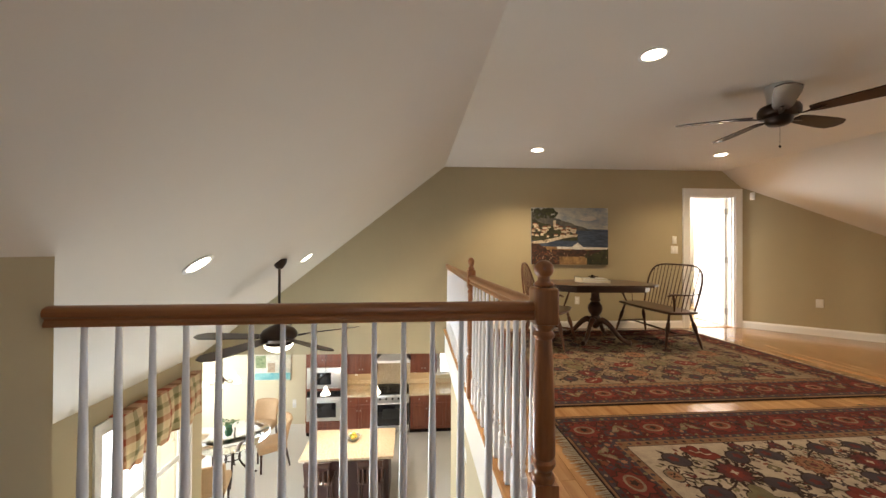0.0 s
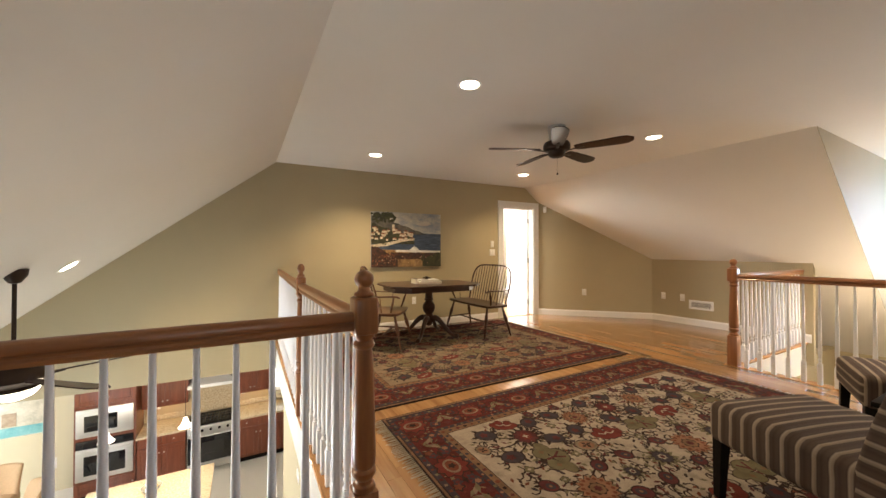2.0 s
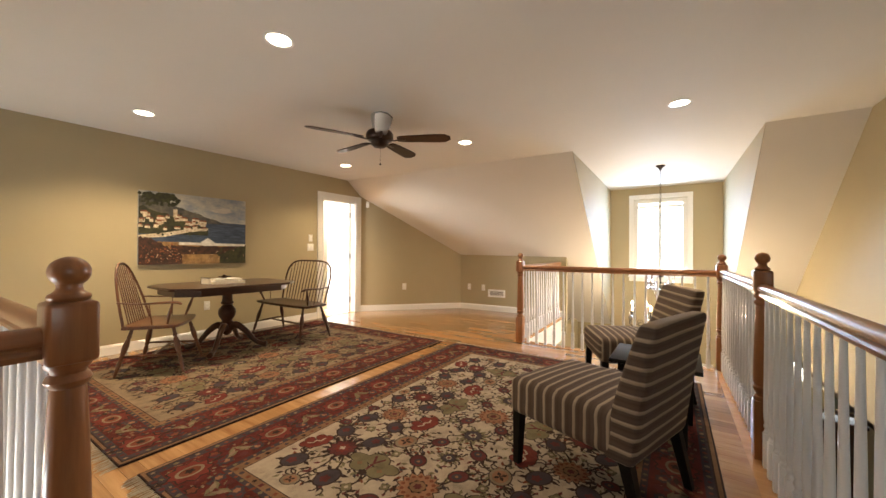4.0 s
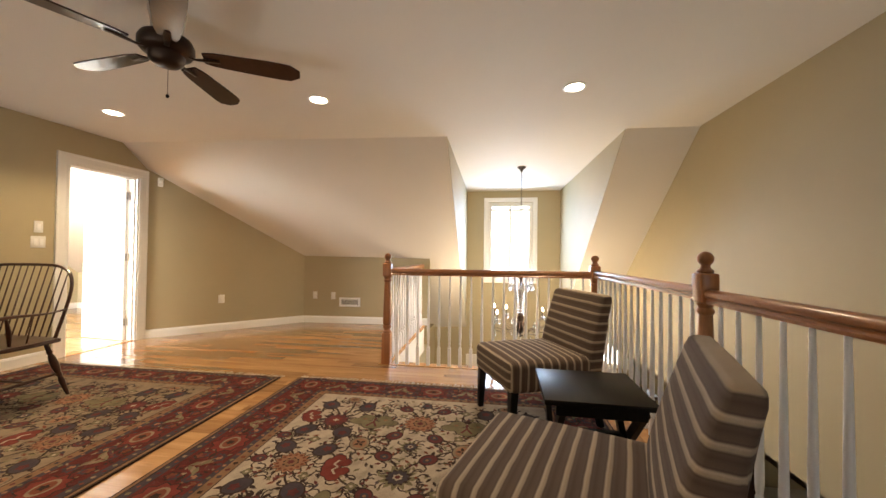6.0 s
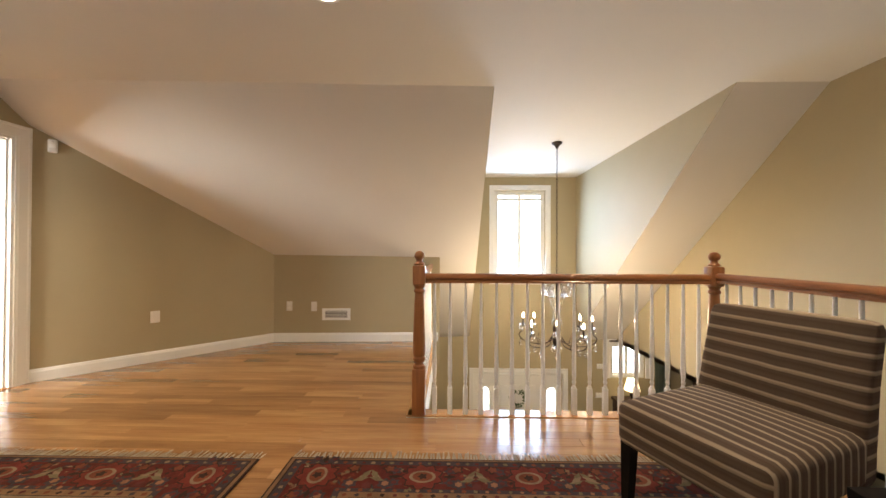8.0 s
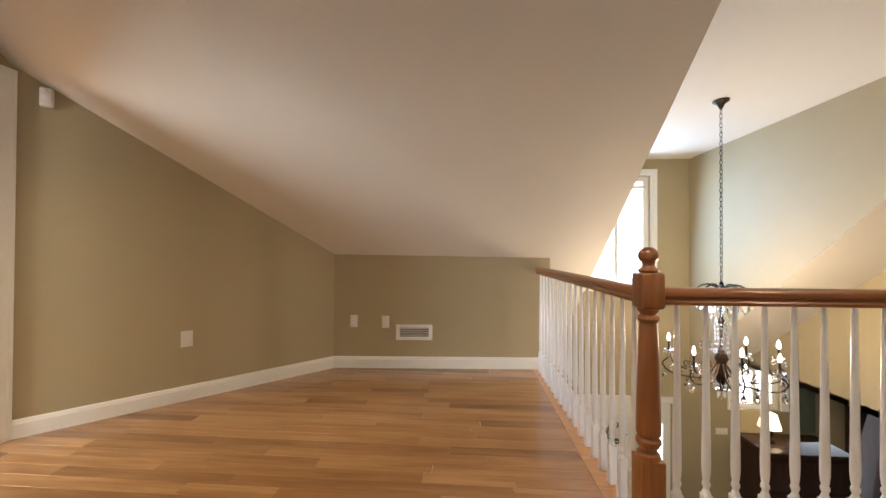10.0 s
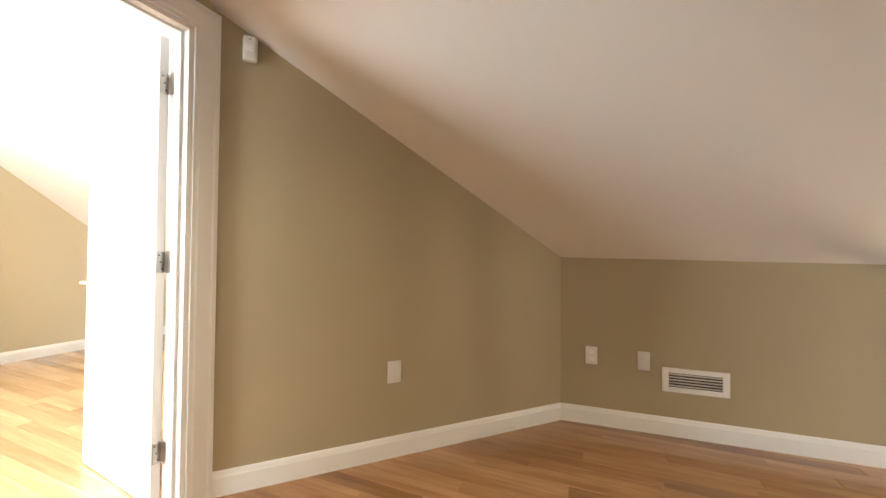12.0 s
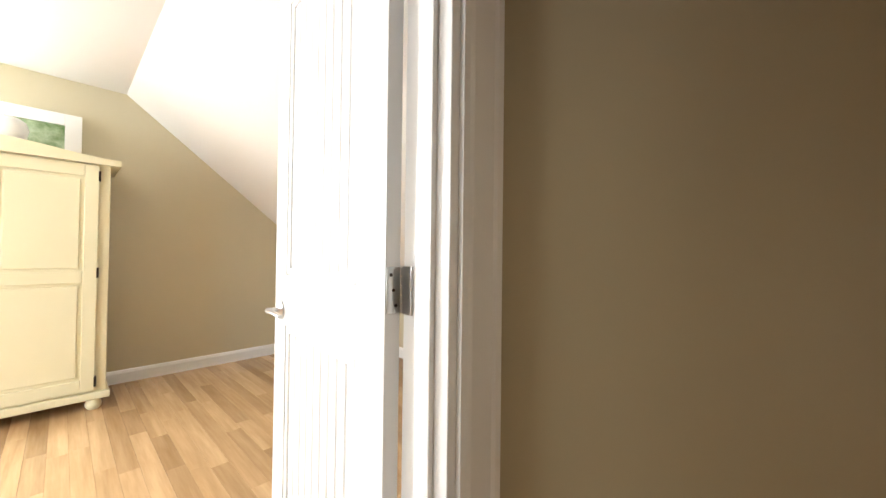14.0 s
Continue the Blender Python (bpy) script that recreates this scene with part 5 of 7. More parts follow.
def rug(x0, y0, x1, y1, label, seed, tone):
    r = random.Random(seed)
    t = thing("area_rug", label, "rug", pose((x0 + x1) / 2, (y0 + y1) / 2, 0), "patterned rugs on the loft floor")
    W, H = (x1 - x0) / 2, (y1 - y0) / 2
    top = 0.011
    part("rug_body", box(B(), (-W, -H, 0.0005), (W, H, top), 0.003), Y["brown"], t, "dark edge of the pile", False)
    p = Pattern(top + 0.0004)
    bx, by = 0.315, 0.40                # border at the fringed ends and along the sides

    def band(colour, k, level):
        """A rectangle at the share k of the border's width; 1 is the edge of the field."""
        p.rect(colour, -W + bx * k, -H + by * k, W - bx * k, H - by * k, level)
    band("tan", 0.025, 0)
    band("brown", 0.07, 0.3)
    band("navy", 0.09, 0.5)
    band("red", 0.20, 0.8)
    band("navy", 0.78, 1.1)
    band("tan", 0.86, 1.3)
    band("brown", 0.985, 1.5)
    band(tone, 1.0, 1.8)

    def edge_run(k, step, draw):
        for horiz in (True, False):
            ln = (W - bx * k) if horiz else (H - by * k)
            n = max(2, 2 * round(ln / step))
            for i in range(n + 1):
                u = -ln + 2 * ln * i / n
                for sgn in (-1, 1):
                    if horiz:
                        draw(u, sgn * (H - by * k), 0.0 if sgn < 0 else math.pi, i)
                    elif 0 < i < n:
                        draw(sgn * (W - bx * k), u, math.pi / 2 * sgn, i)

    def dots(colours, r0):
        def f(x, y, a, i):
            p.ring(colours[i % len(colours)], x, y, r0 * r.uniform(0.8, 1.15), 2.2, petals=4, depth=0.3, turn=r.uniform(0, 3))
        return f
    edge_run(0.145, 0.05, dots(("gold", "red", "olive", "rust"), 0.013))
    edge_run(0.82, 0.052, dots(("peach", "olive", "rust"), 0.012))
    edge_run(0.925, 0.058, dots(("rust", "navy", "maroon", "brown"), 0.014))

    def border(x, y, a, i):
        ca, sa = math.cos(a), math.sin(a)

        def at(u, v):
            return x + u * ca - v * sa, y + u * sa + v * ca
        if i % 2 == 0:
            p.ring("brown", x, y, 0.108, 2, petals=9, depth=0.22, turn=a)
            p.ring("scarlet", x, y, 0.100, 3, petals=9, depth=0.24, turn=a)
            p.ring("gold", x, y, 0.066, 4, 16, 0.72, turn=a)
            p.ring("rust", x, y, 0.050, 5, 14, 0.7, turn=a)
            p.ring("brown", x, y, 0.026, 6, petals=5, depth=0.4, turn=a)
            for sg in (-1, 1):
                for v in (-0.045, 0.045):
                    p.ring("navy", *at(sg * 0.135, v), 0.032, 2.6, petals=5, depth=0.4, turn=a)
                    p.ring("maroon", *at(sg * 0.135, v), 0.014, 3.6, 6)
                leaf(p, "brown", *at(sg * 0.10, 0), 0.07, 0.016, a if sg > 0 else a + math.pi, 2.3)
        else:
            for sg in (-1, 1):
                for q in range(3):
                    leaf(p, ("olive", "gold", "olive")[q], *at(0.0, -0.05 + 0.03 * q), 0.085, 0.017, a + math.pi / 2 - sg * (0.55 + 0.35 * q), 2.6)
                p.ring("navy", *at(sg * 0.085, 0.055), 0.040, 2.2, petals=6, depth=0.3)
                p.ring("peach", *at(sg * 0.085, 0.055), 0.020, 3.2, petals=6, depth=0.3)
                p.ring("brown", *at(sg * 0.09, -0.06), 0.040, 2.2, petals=5, depth=0.45, turn=a)
                p.ring("rust", *at(sg * 0.09, -0.06), 0.027, 3.2, petals=5, depth=0.4, turn=a)
            p.ring("maroon", *at(0, 0.07), 0.026, 3.0, petals=6, depth=0.3)
    edge_run(0.49, 0.24, border)
    for k in range(1500):
        horiz = r.random() < 0.56
        u, v = r.uniform(-1, 1), r.choice((-1, 1))
        f = r.uniform(0.23, 0.75)
        x, y = ((u * (W - bx * 0.25), v * (H - by * f)) if horiz else (v * (W - bx * f), u * (H - by * 0.25)))
        c = r.choice(("navy", "brown", "olive", "tan", "rust", "maroon", "brown", "navy", "scarlet", "gold"))
        if r.random() < 0.5:
            leaf(p, c, x, y, r.uniform(0.025, 0.05), r.uniform(0.005, 0.010), r.uniform(0, 6.28), 1.25)
        else:
            p.ring(c, x, y, r.uniform(0.007, 0.017), 1.3 if r.random() < 0.6 else 1.9, petals=r.choice((3, 4, 5)), depth=0.5, turn=r.uniform(0, 6))
    fx, fy = W - bx, H - by
    kx, ky = fx / 1.24, fy / 0.835
    for sx in (-1, 1):
        for sy in (-1, 1):
            q = random.Random(seed * 7 + 1)

            def mirror(a):
                a = a if sx > 0 else math.pi - a
                return a if sy > 0 else -a
            for kind, u, v, s, turn in FIELD:
                x, y = u * kx * sx, v * ky * sy
                tendrils = [(q.uniform(0, 6.28), q.uniform(0.95, 1.55), q.choice(("olive", "brown", "maroon", "brown", "navy", "rust")), q.random()) for _ in range(16)]
                if (u == 0 and sx < 0) or (v == 0 and sy < 0):
                    continue
                bloom(p, kind, x, y, s * 1.16, mirror(turn))
                for a, d, c, w in tendrils:
                    a = mirror(a)
                    qx, qy = x + math.cos(a) * 0.10 * d * s, y + math.sin(a) * 0.10 * d * s
                    if abs(qx) > fx - 0.05 or abs(qy) > fy - 0.05:
                        continue
                    if w < 0.55:
                        leaf(p, c, qx, qy, 0.044, 0.011, a + 1.1, 1.92)
                    else:
                        b = a + 1.4
                        pts = [(qx + 0.02 * j * math.cos(b + 0.6 * j), qy + 0.02 * j * math.sin(b + 0.6 * j)) for j in range(4)]
                        p.line("brown", pts, 0.0042, 1.9)
                        p.ring(c, pts[-1][0], pts[-1][1], 0.011, 2.1, petals=3, depth=0.4, turn=a)
            for i, j in VINES:
                (_, u0, v0, _, _), (_, u1, v1, _, _) = FIELD[i], FIELD[j]
                mu, mv = (u0 + u1) / 2 + (v1 - v0) * 0.25, (v0 + v1) / 2 - (u1 - u0) * 0.25
                pts = []
                for k in range(9):
                    w = k / 8
                    pts.append((((1 - w) ** 2 * u0 + 2 * w * (1 - w) * mu + w * w * u1) * kx * sx, ((1 - w) ** 2 * v0 + 2 * w * (1 - w) * mv + w * w * v1) * ky * sy))
                p.line("brown", pts, 0.0058, 1.95)
                for k in (3, 5):
                    leaf(p, "olive", pts[k][0], pts[k][1], 0.035, 0.009, math.atan2(pts[k][1] - pts[k - 1][1], pts[k][0] - pts[k - 1][0]) + 0.8, 1.98)
    for c, bm in p.bms.items():
        me = bpy.data.meshes.new("figures")
        bm.to_mesh(me)
        bm.free()
        me.materials.append(Y[c])
        ob = new("woven_pattern", me)
        ob.parent = t
        tagged(ob, kind="stuff")
    fb = B()
    for side in (-1, 1):
        n = 150
        for i in range(n):
            y = -H + 2 * H * (i + 0.5) / n
            ln = r.uniform(0.05, 0.085)
            sk = r.uniform(-0.012, 0.012)
            w = H / n * 0.8
            a = [fb.verts.new(v) for v in ((side * (W - 0.004), y - w, 0.006), (side * (W - 0.004), y + w, 0.006), (side * (W + ln), y + w * 0.6 + sk, 0.002), (side * (W + ln), y - w * 0.6 + sk, 0.002))]
            fb.faces.new(a)
    bmesh.ops.solidify(fb, geom=fb.faces[:], thickness=0.002)
    tagged(part("fringe", fb, Y["fringe"], t, "", False), kind="stuff")
    return t


rug(1.15, 0.03, 4.26, 2.50, "red and cream oriental rug with flowers under the striped chairs", 3, "cream")
rug(1.12, 2.665, 4.24, 5.10, "red and cream oriental rug with flowers under the pedestal table", 8, "gold")

# ---- foyer chandelier ----
CRYSTAL = glass_mat("cut_crystal", 0.02, (1, 1, 1))
ch = thing("chandelier", "bronze crystal chandelier with lit candle bulbs over the foyer", "chandelier", pose(6.60, 0.385, 0))
part("canopy", lathe(B(), [(0, 2.42), (0.062, 2.419), (0.06, 2.405), (0.03, 2.385), (0.018, 2.36), (0.01, 2.345), (0, 2.34)], 20), BRONZE, ch)
cb = B()
z = 2.345
k = 0
while z > 0.86:
    pts = [Vector((0.011 * math.cos(a), 0, 0.024 * math.sin(a))) for a in [2 * math.pi * i / 10 for i in range(10)]]
    sweep(cb, [Matrix.Rotation(radians(90 * (k % 2)), 3, "Z") @ q + Vector((0, 0, z - 0.022)) for q in pts], 0.0028, 5, 1.0, True)
    z -= 0.040
    k += 1
part("chain", cb, BRONZE, ch)
part("stem", lathe(B(), [(0, 0.86), (0.012, 0.855), (0.02, 0.82), (0.045, 0.80), (0.05, 0.79), (0.014, 0.77), (0.012, 0.55), (0.03, 0.52), (0.012, 0.49), (0.012, 0.30), (0.035, 0.26), (0.05, 0.20), (0.03, 0.14), (0.045, 0.09),
                         (0.05, 0.05), (0.03, 0.0), (0.012, -0.03), (0.018, -0.06), (0, -0.085)], 18), metal("dark_iron", (0.02, 0.014, 0.011), 0.55), ch)


def drop_crystal(bm, p, s):
    lathe(bm, [(0, 0), (0.006 * s, -0.008 * s), (0.003 * s, -0.014 * s), (0.012 * s, -0.035 * s), (0.014 * s, -0.045 * s), (0.008 * s, -0.058 * s), (0, -0.064 * s)], 6, Matrix.Translation(p))


for i in range(10):
    a = 2 * math.pi * i / 10
    c = curve_pts([(0.03, 0, 0.80), (0.09, 0, 0.835), (0.165, 0, 0.81), (0.185, 0, 0.765), (0.165, 0, 0.745)], 10)
    part("crown_leaf", sweep(B(), [Matrix.Rotation(a, 3, "Z") @ q for q in c], [0.006, 0.009, 0.011, 0.011, 0.010, 0.009, 0.008, 0.007, 0.006, 0.005, 0.004], 6, 0.5), BRONZE, ch)
    e = Matrix.Rotation(a, 3, "Z") @ Vector((0.165, 0, 0.745))
    for q, k in ((e, 2.3), (e * 0.6 + Vector((0, 0, 0.745 * 0.4 - 0.03)), 2.0)):
        cr = B()
        drop_crystal(cr, q, k)
        part("crystal_drop", cr, CRYSTAL, ch, "hanging crystal drop")
for i in range(8):
    a = 2 * math.pi * i / 8 + radians(29)
    R = 0.42
    zc = 0.245 if i % 2 else 0.20
    rot = Matrix.Rotation(a, 3, "Z")
    c = curve_pts([(0.03, 0, 0.16), (0.12, 0, 0.03), (0.25, 0, 0.02), (0.38, 0, 0.045), (0.44, 0, 0.115), (0.40, 0, 0.165), (R - 0.02, 0, zc - 0.05), (R - 0.03, 0, zc - 0.01)], 22)
    arm = part("arm", sweep(B(), [rot @ q for q in c], 0.0062, 7), BRONZE, ch, "scrolled bronze arm")
    sc = curve_pts([(0.20, 0, 0.02), (0.24, 0, 0.09), (0.30, 0, 0.10), (0.31, 0, 0.06), (0.275, 0, 0.055)], 12)
    part("scroll", sweep(B(), [rot @ q for q in sc], 0.004, 6), BRONZE, arm)
    top = rot @ Vector((R - 0.03, 0, zc))
    cand = part("candle", lathe(B(), [(0, 0), (0.012, 0), (0.011, 0.012), (0.0085, 0.014), (0.0085, 0.072), (0, 0.076)], 12, Matrix.Translation(top)), BRONZE, ch, "dark candle sleeve")
    part("drip_pan", lathe(B(), [(0.0, -0.012), (0.012, -0.012), (0.035, -0.006), (0.046, 0.004), (0.040, 0.006), (0.0, -0.002)], 16, Matrix.Translation(top)), CRYSTAL, cand, "scalloped crystal drip pan")
    part("bulb", lathe(B(), [(0, 0.076), (0.008, 0.078), (0.0125, 0.09), (0.0135, 0.102), (0.010, 0.120), (0.004, 0.138), (0, 0.146)], 12, Matrix.Translation(top)), BULB, cand, "lit flame bulb")
    for q in range(5):
        b = 2 * math.pi * q / 5
        dr = B()
        drop_crystal(dr, top + Vector((0.04 * math.cos(b), 0.04 * math.sin(b), -0.004)), 0.9)
        part("crystal_drop", dr, CRYSTAL, cand)
    for q, k in ((Vector((0.42, 0, 0.07)), 1.5), (Vector((0.25, 0, 0.01)), 1.7)):
        dr = B()
        drop_crystal(dr, rot @ q, k)
        part("crystal_drop", dr, CRYSTAL, arm)
    li = new("candle_light", bpy.data.lights.new("candle_light", "POINT"))
    li.data.energy, li.data.color, li.data.shadow_soft_size = 11.5, (1.0, 0.80, 0.57), 0.015
    li.location = Vector((6.60, 0.385, 0)) + top + Vector((0, 0, 0.172))
for q in range(10):
    strand = B()
    b = 2 * math.pi * q / 10
    for k in range(12):
        u = k / 11
        rad = 0.155 - 0.10 * u - 0.05 * math.sin(math.pi * u)
        drop_crystal(strand, Vector((rad * math.cos(b), rad * math.sin(b), 0.73 - 0.45 * u)), 0.62)
    part("crystal_strand", strand, CRYSTAL, ch, "swag of small crystal beads")
for q in range(8):
    bl = B()
    b = 2 * math.pi * q / 8
    drop_crystal(bl, Vector((0.05 * math.cos(b), 0.05 * math.sin(b), 0.03)), 1.5)
    part("crystal_drop", bl, CRYSTAL, ch)
bl = B()
drop_crystal(bl, Vector((0, 0, -0.08)), 1.2)
part("crystal_drop", bl, CRYSTAL, ch)

# ---- daylight beyond the windows ----
def backdrop(lo, hi):
    tagged(part("backdrop", box(B(), lo, hi), SKYGLOW, None, "", False), "overexposed bright daylight outside the window", "backdrop", kind="structure")


backdrop((EE + 0.5, -0.6, 0.2), (EE + 0.55, 1.5, 2.9))
backdrop((EE + 0.5, -4.2, LOW), (EE + 0.55, 1.8, -0.1))
backdrop((EW - 0.7, 3.2, LOW), (EW - 0.65, 5.4, -0.2))
backdrop((-5.95, 5.6, LOW), (-5.9, 9.1, -0.4))
backdrop((0.4, 9.5, -2.3), (1.9, 9.55, -0.4))
backdrop((2.2, BY + 0.5, 0.3), (4.7, BY + 0.55, 2.35))

# ---- front entrance ----
FM = pose(EE, 0, 0, 0, 0, -90)
entry = tagged(new("door_2"), "white front door between two arched sidelights", "front door", kind="structure")
casing(entry, FM, -FY1, -FY0, LOW, FZ)
part("door_panel", box(B(), (-FY1 + 0.36, 0.04, LOW), (-FY0 - 0.36, 0.085, FZ - 0.03), 0.003, FM), WHITE, entry, "white door leaf", False)
for xa, xb in ((-FY1 + 0.46, -FY1 + 0.74), (-FY0 - 0.74, -FY0 - 0.46)):
    for za, zb in ((LOW + 0.2, LOW + 0.85), (LOW + 1.0, LOW + 1.85)):
        part("raised_panel", box(B(), (xa, 0.03, za), (xb, 0.045, zb), 0.01, FM), WHITE, entry, "", False)
for x0 in (-FY1, -FY0 - 0.36):
    sl = slab(B(), rect(0, 0, 0.36, FZ - LOW), [[(0.10, 0.5), (0.26, 0.5), (0.26, 1.72)] + [(0.18 + 0.08 * math.cos(a), 1.72 + 0.08 * math.sin(a)) for a in [math.pi * i / 8 for i in range(1, 8)]] + [(0.10, 1.72)]], 0.04,
              FM @ pose(x0, 0.09, LOW, 90, 0, 0))
    part("sidelight_panel", sl, WHITE, entry, "white sidelight with arched glass", False)
wr = thing("wreath", "small green wreath hung on the front door", "wreath", FM @ pose(-(FY0 + FY1) / 2, 0.02, LOW + 1.62))
wb = B()
wrng = random.Random(5)
for i in range(110):
    a = wrng.uniform(0, 6.28)
    q = Vector((0.12 * math.cos(a), wrng.uniform(-0.02, 0.01), 0.12 * math.sin(a))) + Vector((wrng.uniform(-1, 1), 0, wrng.uniform(-1, 1))) * 0.03
    m = Matrix.Translation(q) @ Euler((wrng.uniform(0, 6), wrng.uniform(0, 6), wrng.uniform(0, 6))).to_matrix().to_4x4()
    f = [wb.verts.new(m @ Vector(v)) for v in ((0, -0.03, 0), (0.011, 0, 0.003), (0, 0.03, 0), (-0.011, 0, 0.003))]
    wb.faces.new(f)
part("leaves", wb, plain("wreath_green", (0.05, 0.09, 0.03), 0.6, 0.4), wr, "", False)

# lower front windows beside the entrance
wn = tagged(new("window_3"), "white lower front window with bright glass", "window", kind="structure")
casing(wn, FM, 1.12, 1.72, -1.05, -0.45)
window_sash(wn, FM, 1.12, 1.72, -1.05, -0.45, 2, 1)
# thermostat-like plates beside the entrance
wall_plate(FM @ pose(0.95, 0, -0.85), 0.12, 0.09, "switch", "white door chime box on the front wall")
wall_plate(FM @ pose(0.95, 0, -1.35), 0.16, 0.09, "switch", "white light switches beside the front door")

# ---- living room things below ----
def tall_case(m, w, d, h, name, label, cat):
    t = thing(name, label, cat, m)
    part("case", box(B(), (-w / 2, -d, 0.08), (w / 2, 0, h), 0.01), MAHOGANY, t)
    part("cornice", box(B(), (-w / 2 - 0.03, -d - 0.03, h), (w / 2 + 0.03, 0, h + 0.05), 0.015), MAHOGANY, t)
    part("plinth", box(B(), (-w / 2 - 0.015, -d - 0.015, 0), (w / 2 + 0.015, 0, 0.08), 0.006), MAHOGANY, t)
    n = 4
    for i in range(n):
        z0, z1 = 0.12 + (h - 0.16) * i / n, 0.10 + (h - 0.16) * (i + 1) / n
        dw = part("drawer", box(B(), (-w / 2 + 0.03, -d - 0.018, z0), (w / 2 - 0.03, -d, z1), 0.006), MAHOGANY, t)
        part("pull", sweep(B(), curve_pts([(-0.06, -d - 0.018, (z0 + z1) / 2), (0, -d - 0.04, (z0 + z1) / 2 - 0.012), (0.06, -d - 0.018, (z0 + z1) / 2)], 8), 0.006, 6), BRONZE, dw)
    return t


tall_case(pose(8.54, -1.62, LOW, 0, 0, 90 + 180), 0.95, 0.50, 1.66, "tall_dresser", "dark reddish wooden dresser below the front window", "dresser")
tall_case(pose(8.54, -3.1, LOW, 0, 0, 90 + 180), 1.2, 0.55, 2.2, "china_cabinet", "tall dark wooden cabinet in the living room", "cabinet")
cur = thing("curtain", "pale green curtain beside the lower window", "curtain", pose(EE - 0.06, -1.98, 0))
cbm = B()
prev = None
for i in range(41):
    y = -0.13 + 0.26 * i / 40
    x = 0.02 * math.sin(i * 1.1)
    a, b = cbm.verts.new((x, y, -1.30)), cbm.verts.new((x, y, -0.42))
    if prev:
        cbm.faces.new((prev[0], a, b, prev[1]))
    prev = (a, b)
bmesh.ops.solidify(cbm, geom=cbm.faces[:], thickness=0.004)
part("panel", cbm, plain("green_curtain_cloth", (0.22, 0.27, 0.21), 0.8), cur)
part("rod", sweep(B(), [(0, -0.8, -0.40), (0, 0.9, -0.40)], 0.012, 8), BRONZE, cur)
tl = thing("table_lamp", "lit table lamp with a cream shade on the dresser", "lamp", pose(8.3, -1.36, LOW + 1.712))
part("base", lathe(B(), [(0, 0), (0.06, 0), (0.05, 0.02), (0.02, 0.05), (0.04, 0.11), (0.03, 0.16), (0.01, 0.18), (0.01, 0.22), (0, 0.22)], 18), BRONZE, tl)
part("shade", lathe(B(), [(0.12, 0.19), (0.075, 0.36), (0.072, 0.36), (0.117, 0.19), (0.12, 0.19)], 24), emitter("shade_glow", (1, 0.78, 0.45), 3), tl, "glowing cream shade")

# ---- family room window with plaid valance ----
fw = tagged(new("window_2"), "white family room window with bright glass", "window", kind="structure")
VM = pose(EW, 0, 0, 0, 0, 90)           # local x = y of the world, local -y = +x of the world
casing(fw, VM, 3.80, 5.10, -2.5, -0.60, sill=True)
window_sash(fw, VM, 3.80, 5.10, -2.5, -0.60, 2, 2)


def plaid():
    n = Nodes("plaid_valance_cloth")
    xyz = n.sep(n.pos())
    fx_ = n.math("FRACT", n.math("DIVIDE", xyz[0], 0.34))
    fz_ = n.math("FRACT", n.math("DIVIDE", xyz[2], 0.30))
    a = n.ramp(fx_, [(0.0, (0.66, 0.54, 0.36)), (0.30, (0.34, 0.075, 0.035)), (0.52, (0.66, 0.55, 0.37)), (0.78, (0.20, 0.19, 0.085))], "CONSTANT")
    b = n.ramp(fz_, [(0.0, (0.66, 0.55, 0.37)), (0.32, (0.36, 0.085, 0.04)), (0.55, (0.64, 0.52, 0.34)), (0.82, (0.24, 0.21, 0.10))], "CONSTANT")
    n.base(n.mix(0.5, a, b))
    n.bump(n.noise(n.pos(), 300, 2), 0.3, 0.001)
    n.set(Roughness=0.85)
    return n.mat


val = thing("window_valance", "red and gold plaid balloon valance above the window", "valance", VM @ pose(0, -0.02, 0))
vb = B()
prev = None
for i in range(97):
    u = i / 96
    y = 3.88 + 1.34 * u
    fold = math.sin(u * math.pi * 6)
    dep = 0.085 + 0.022 * fold + 0.006 * math.sin(u * 70)
    zlow = -1.03 - 0.07 * abs(math.sin(u * math.pi * 3)) + 0.012 * math.sin(u * 55)
    col = []
    for k in range(9):
        s = k / 8
        zz = -0.50 + (zlow + 0.50) * s
        bulge = dep + 0.05 * math.sin(math.pi * s) * abs(math.sin(u * math.pi * 3)) + (0.02 * math.sin(u * 40) if s > 0.8 else 0)
        col.append(vb.verts.new((y, -bulge, zz)))
    if prev:
        for a, b, c, d in zip(prev, col, col[1:], prev[1:]):
            vb.faces.new((a, b, c, d))
    prev = col
bmesh.ops.solidify(vb, geom=vb.faces[:], thickness=0.006)
PLAID = plaid()
part("cloth", vb, PLAID, val, "gathered plaid cloth")
part("board", box(B(), (3.88, -0.11, -0.50), (5.22, 0.018, -0.485), 0.003), PLAID, val)

# ---- kitchen ----
KF, KW_ = 8.35, 9.02


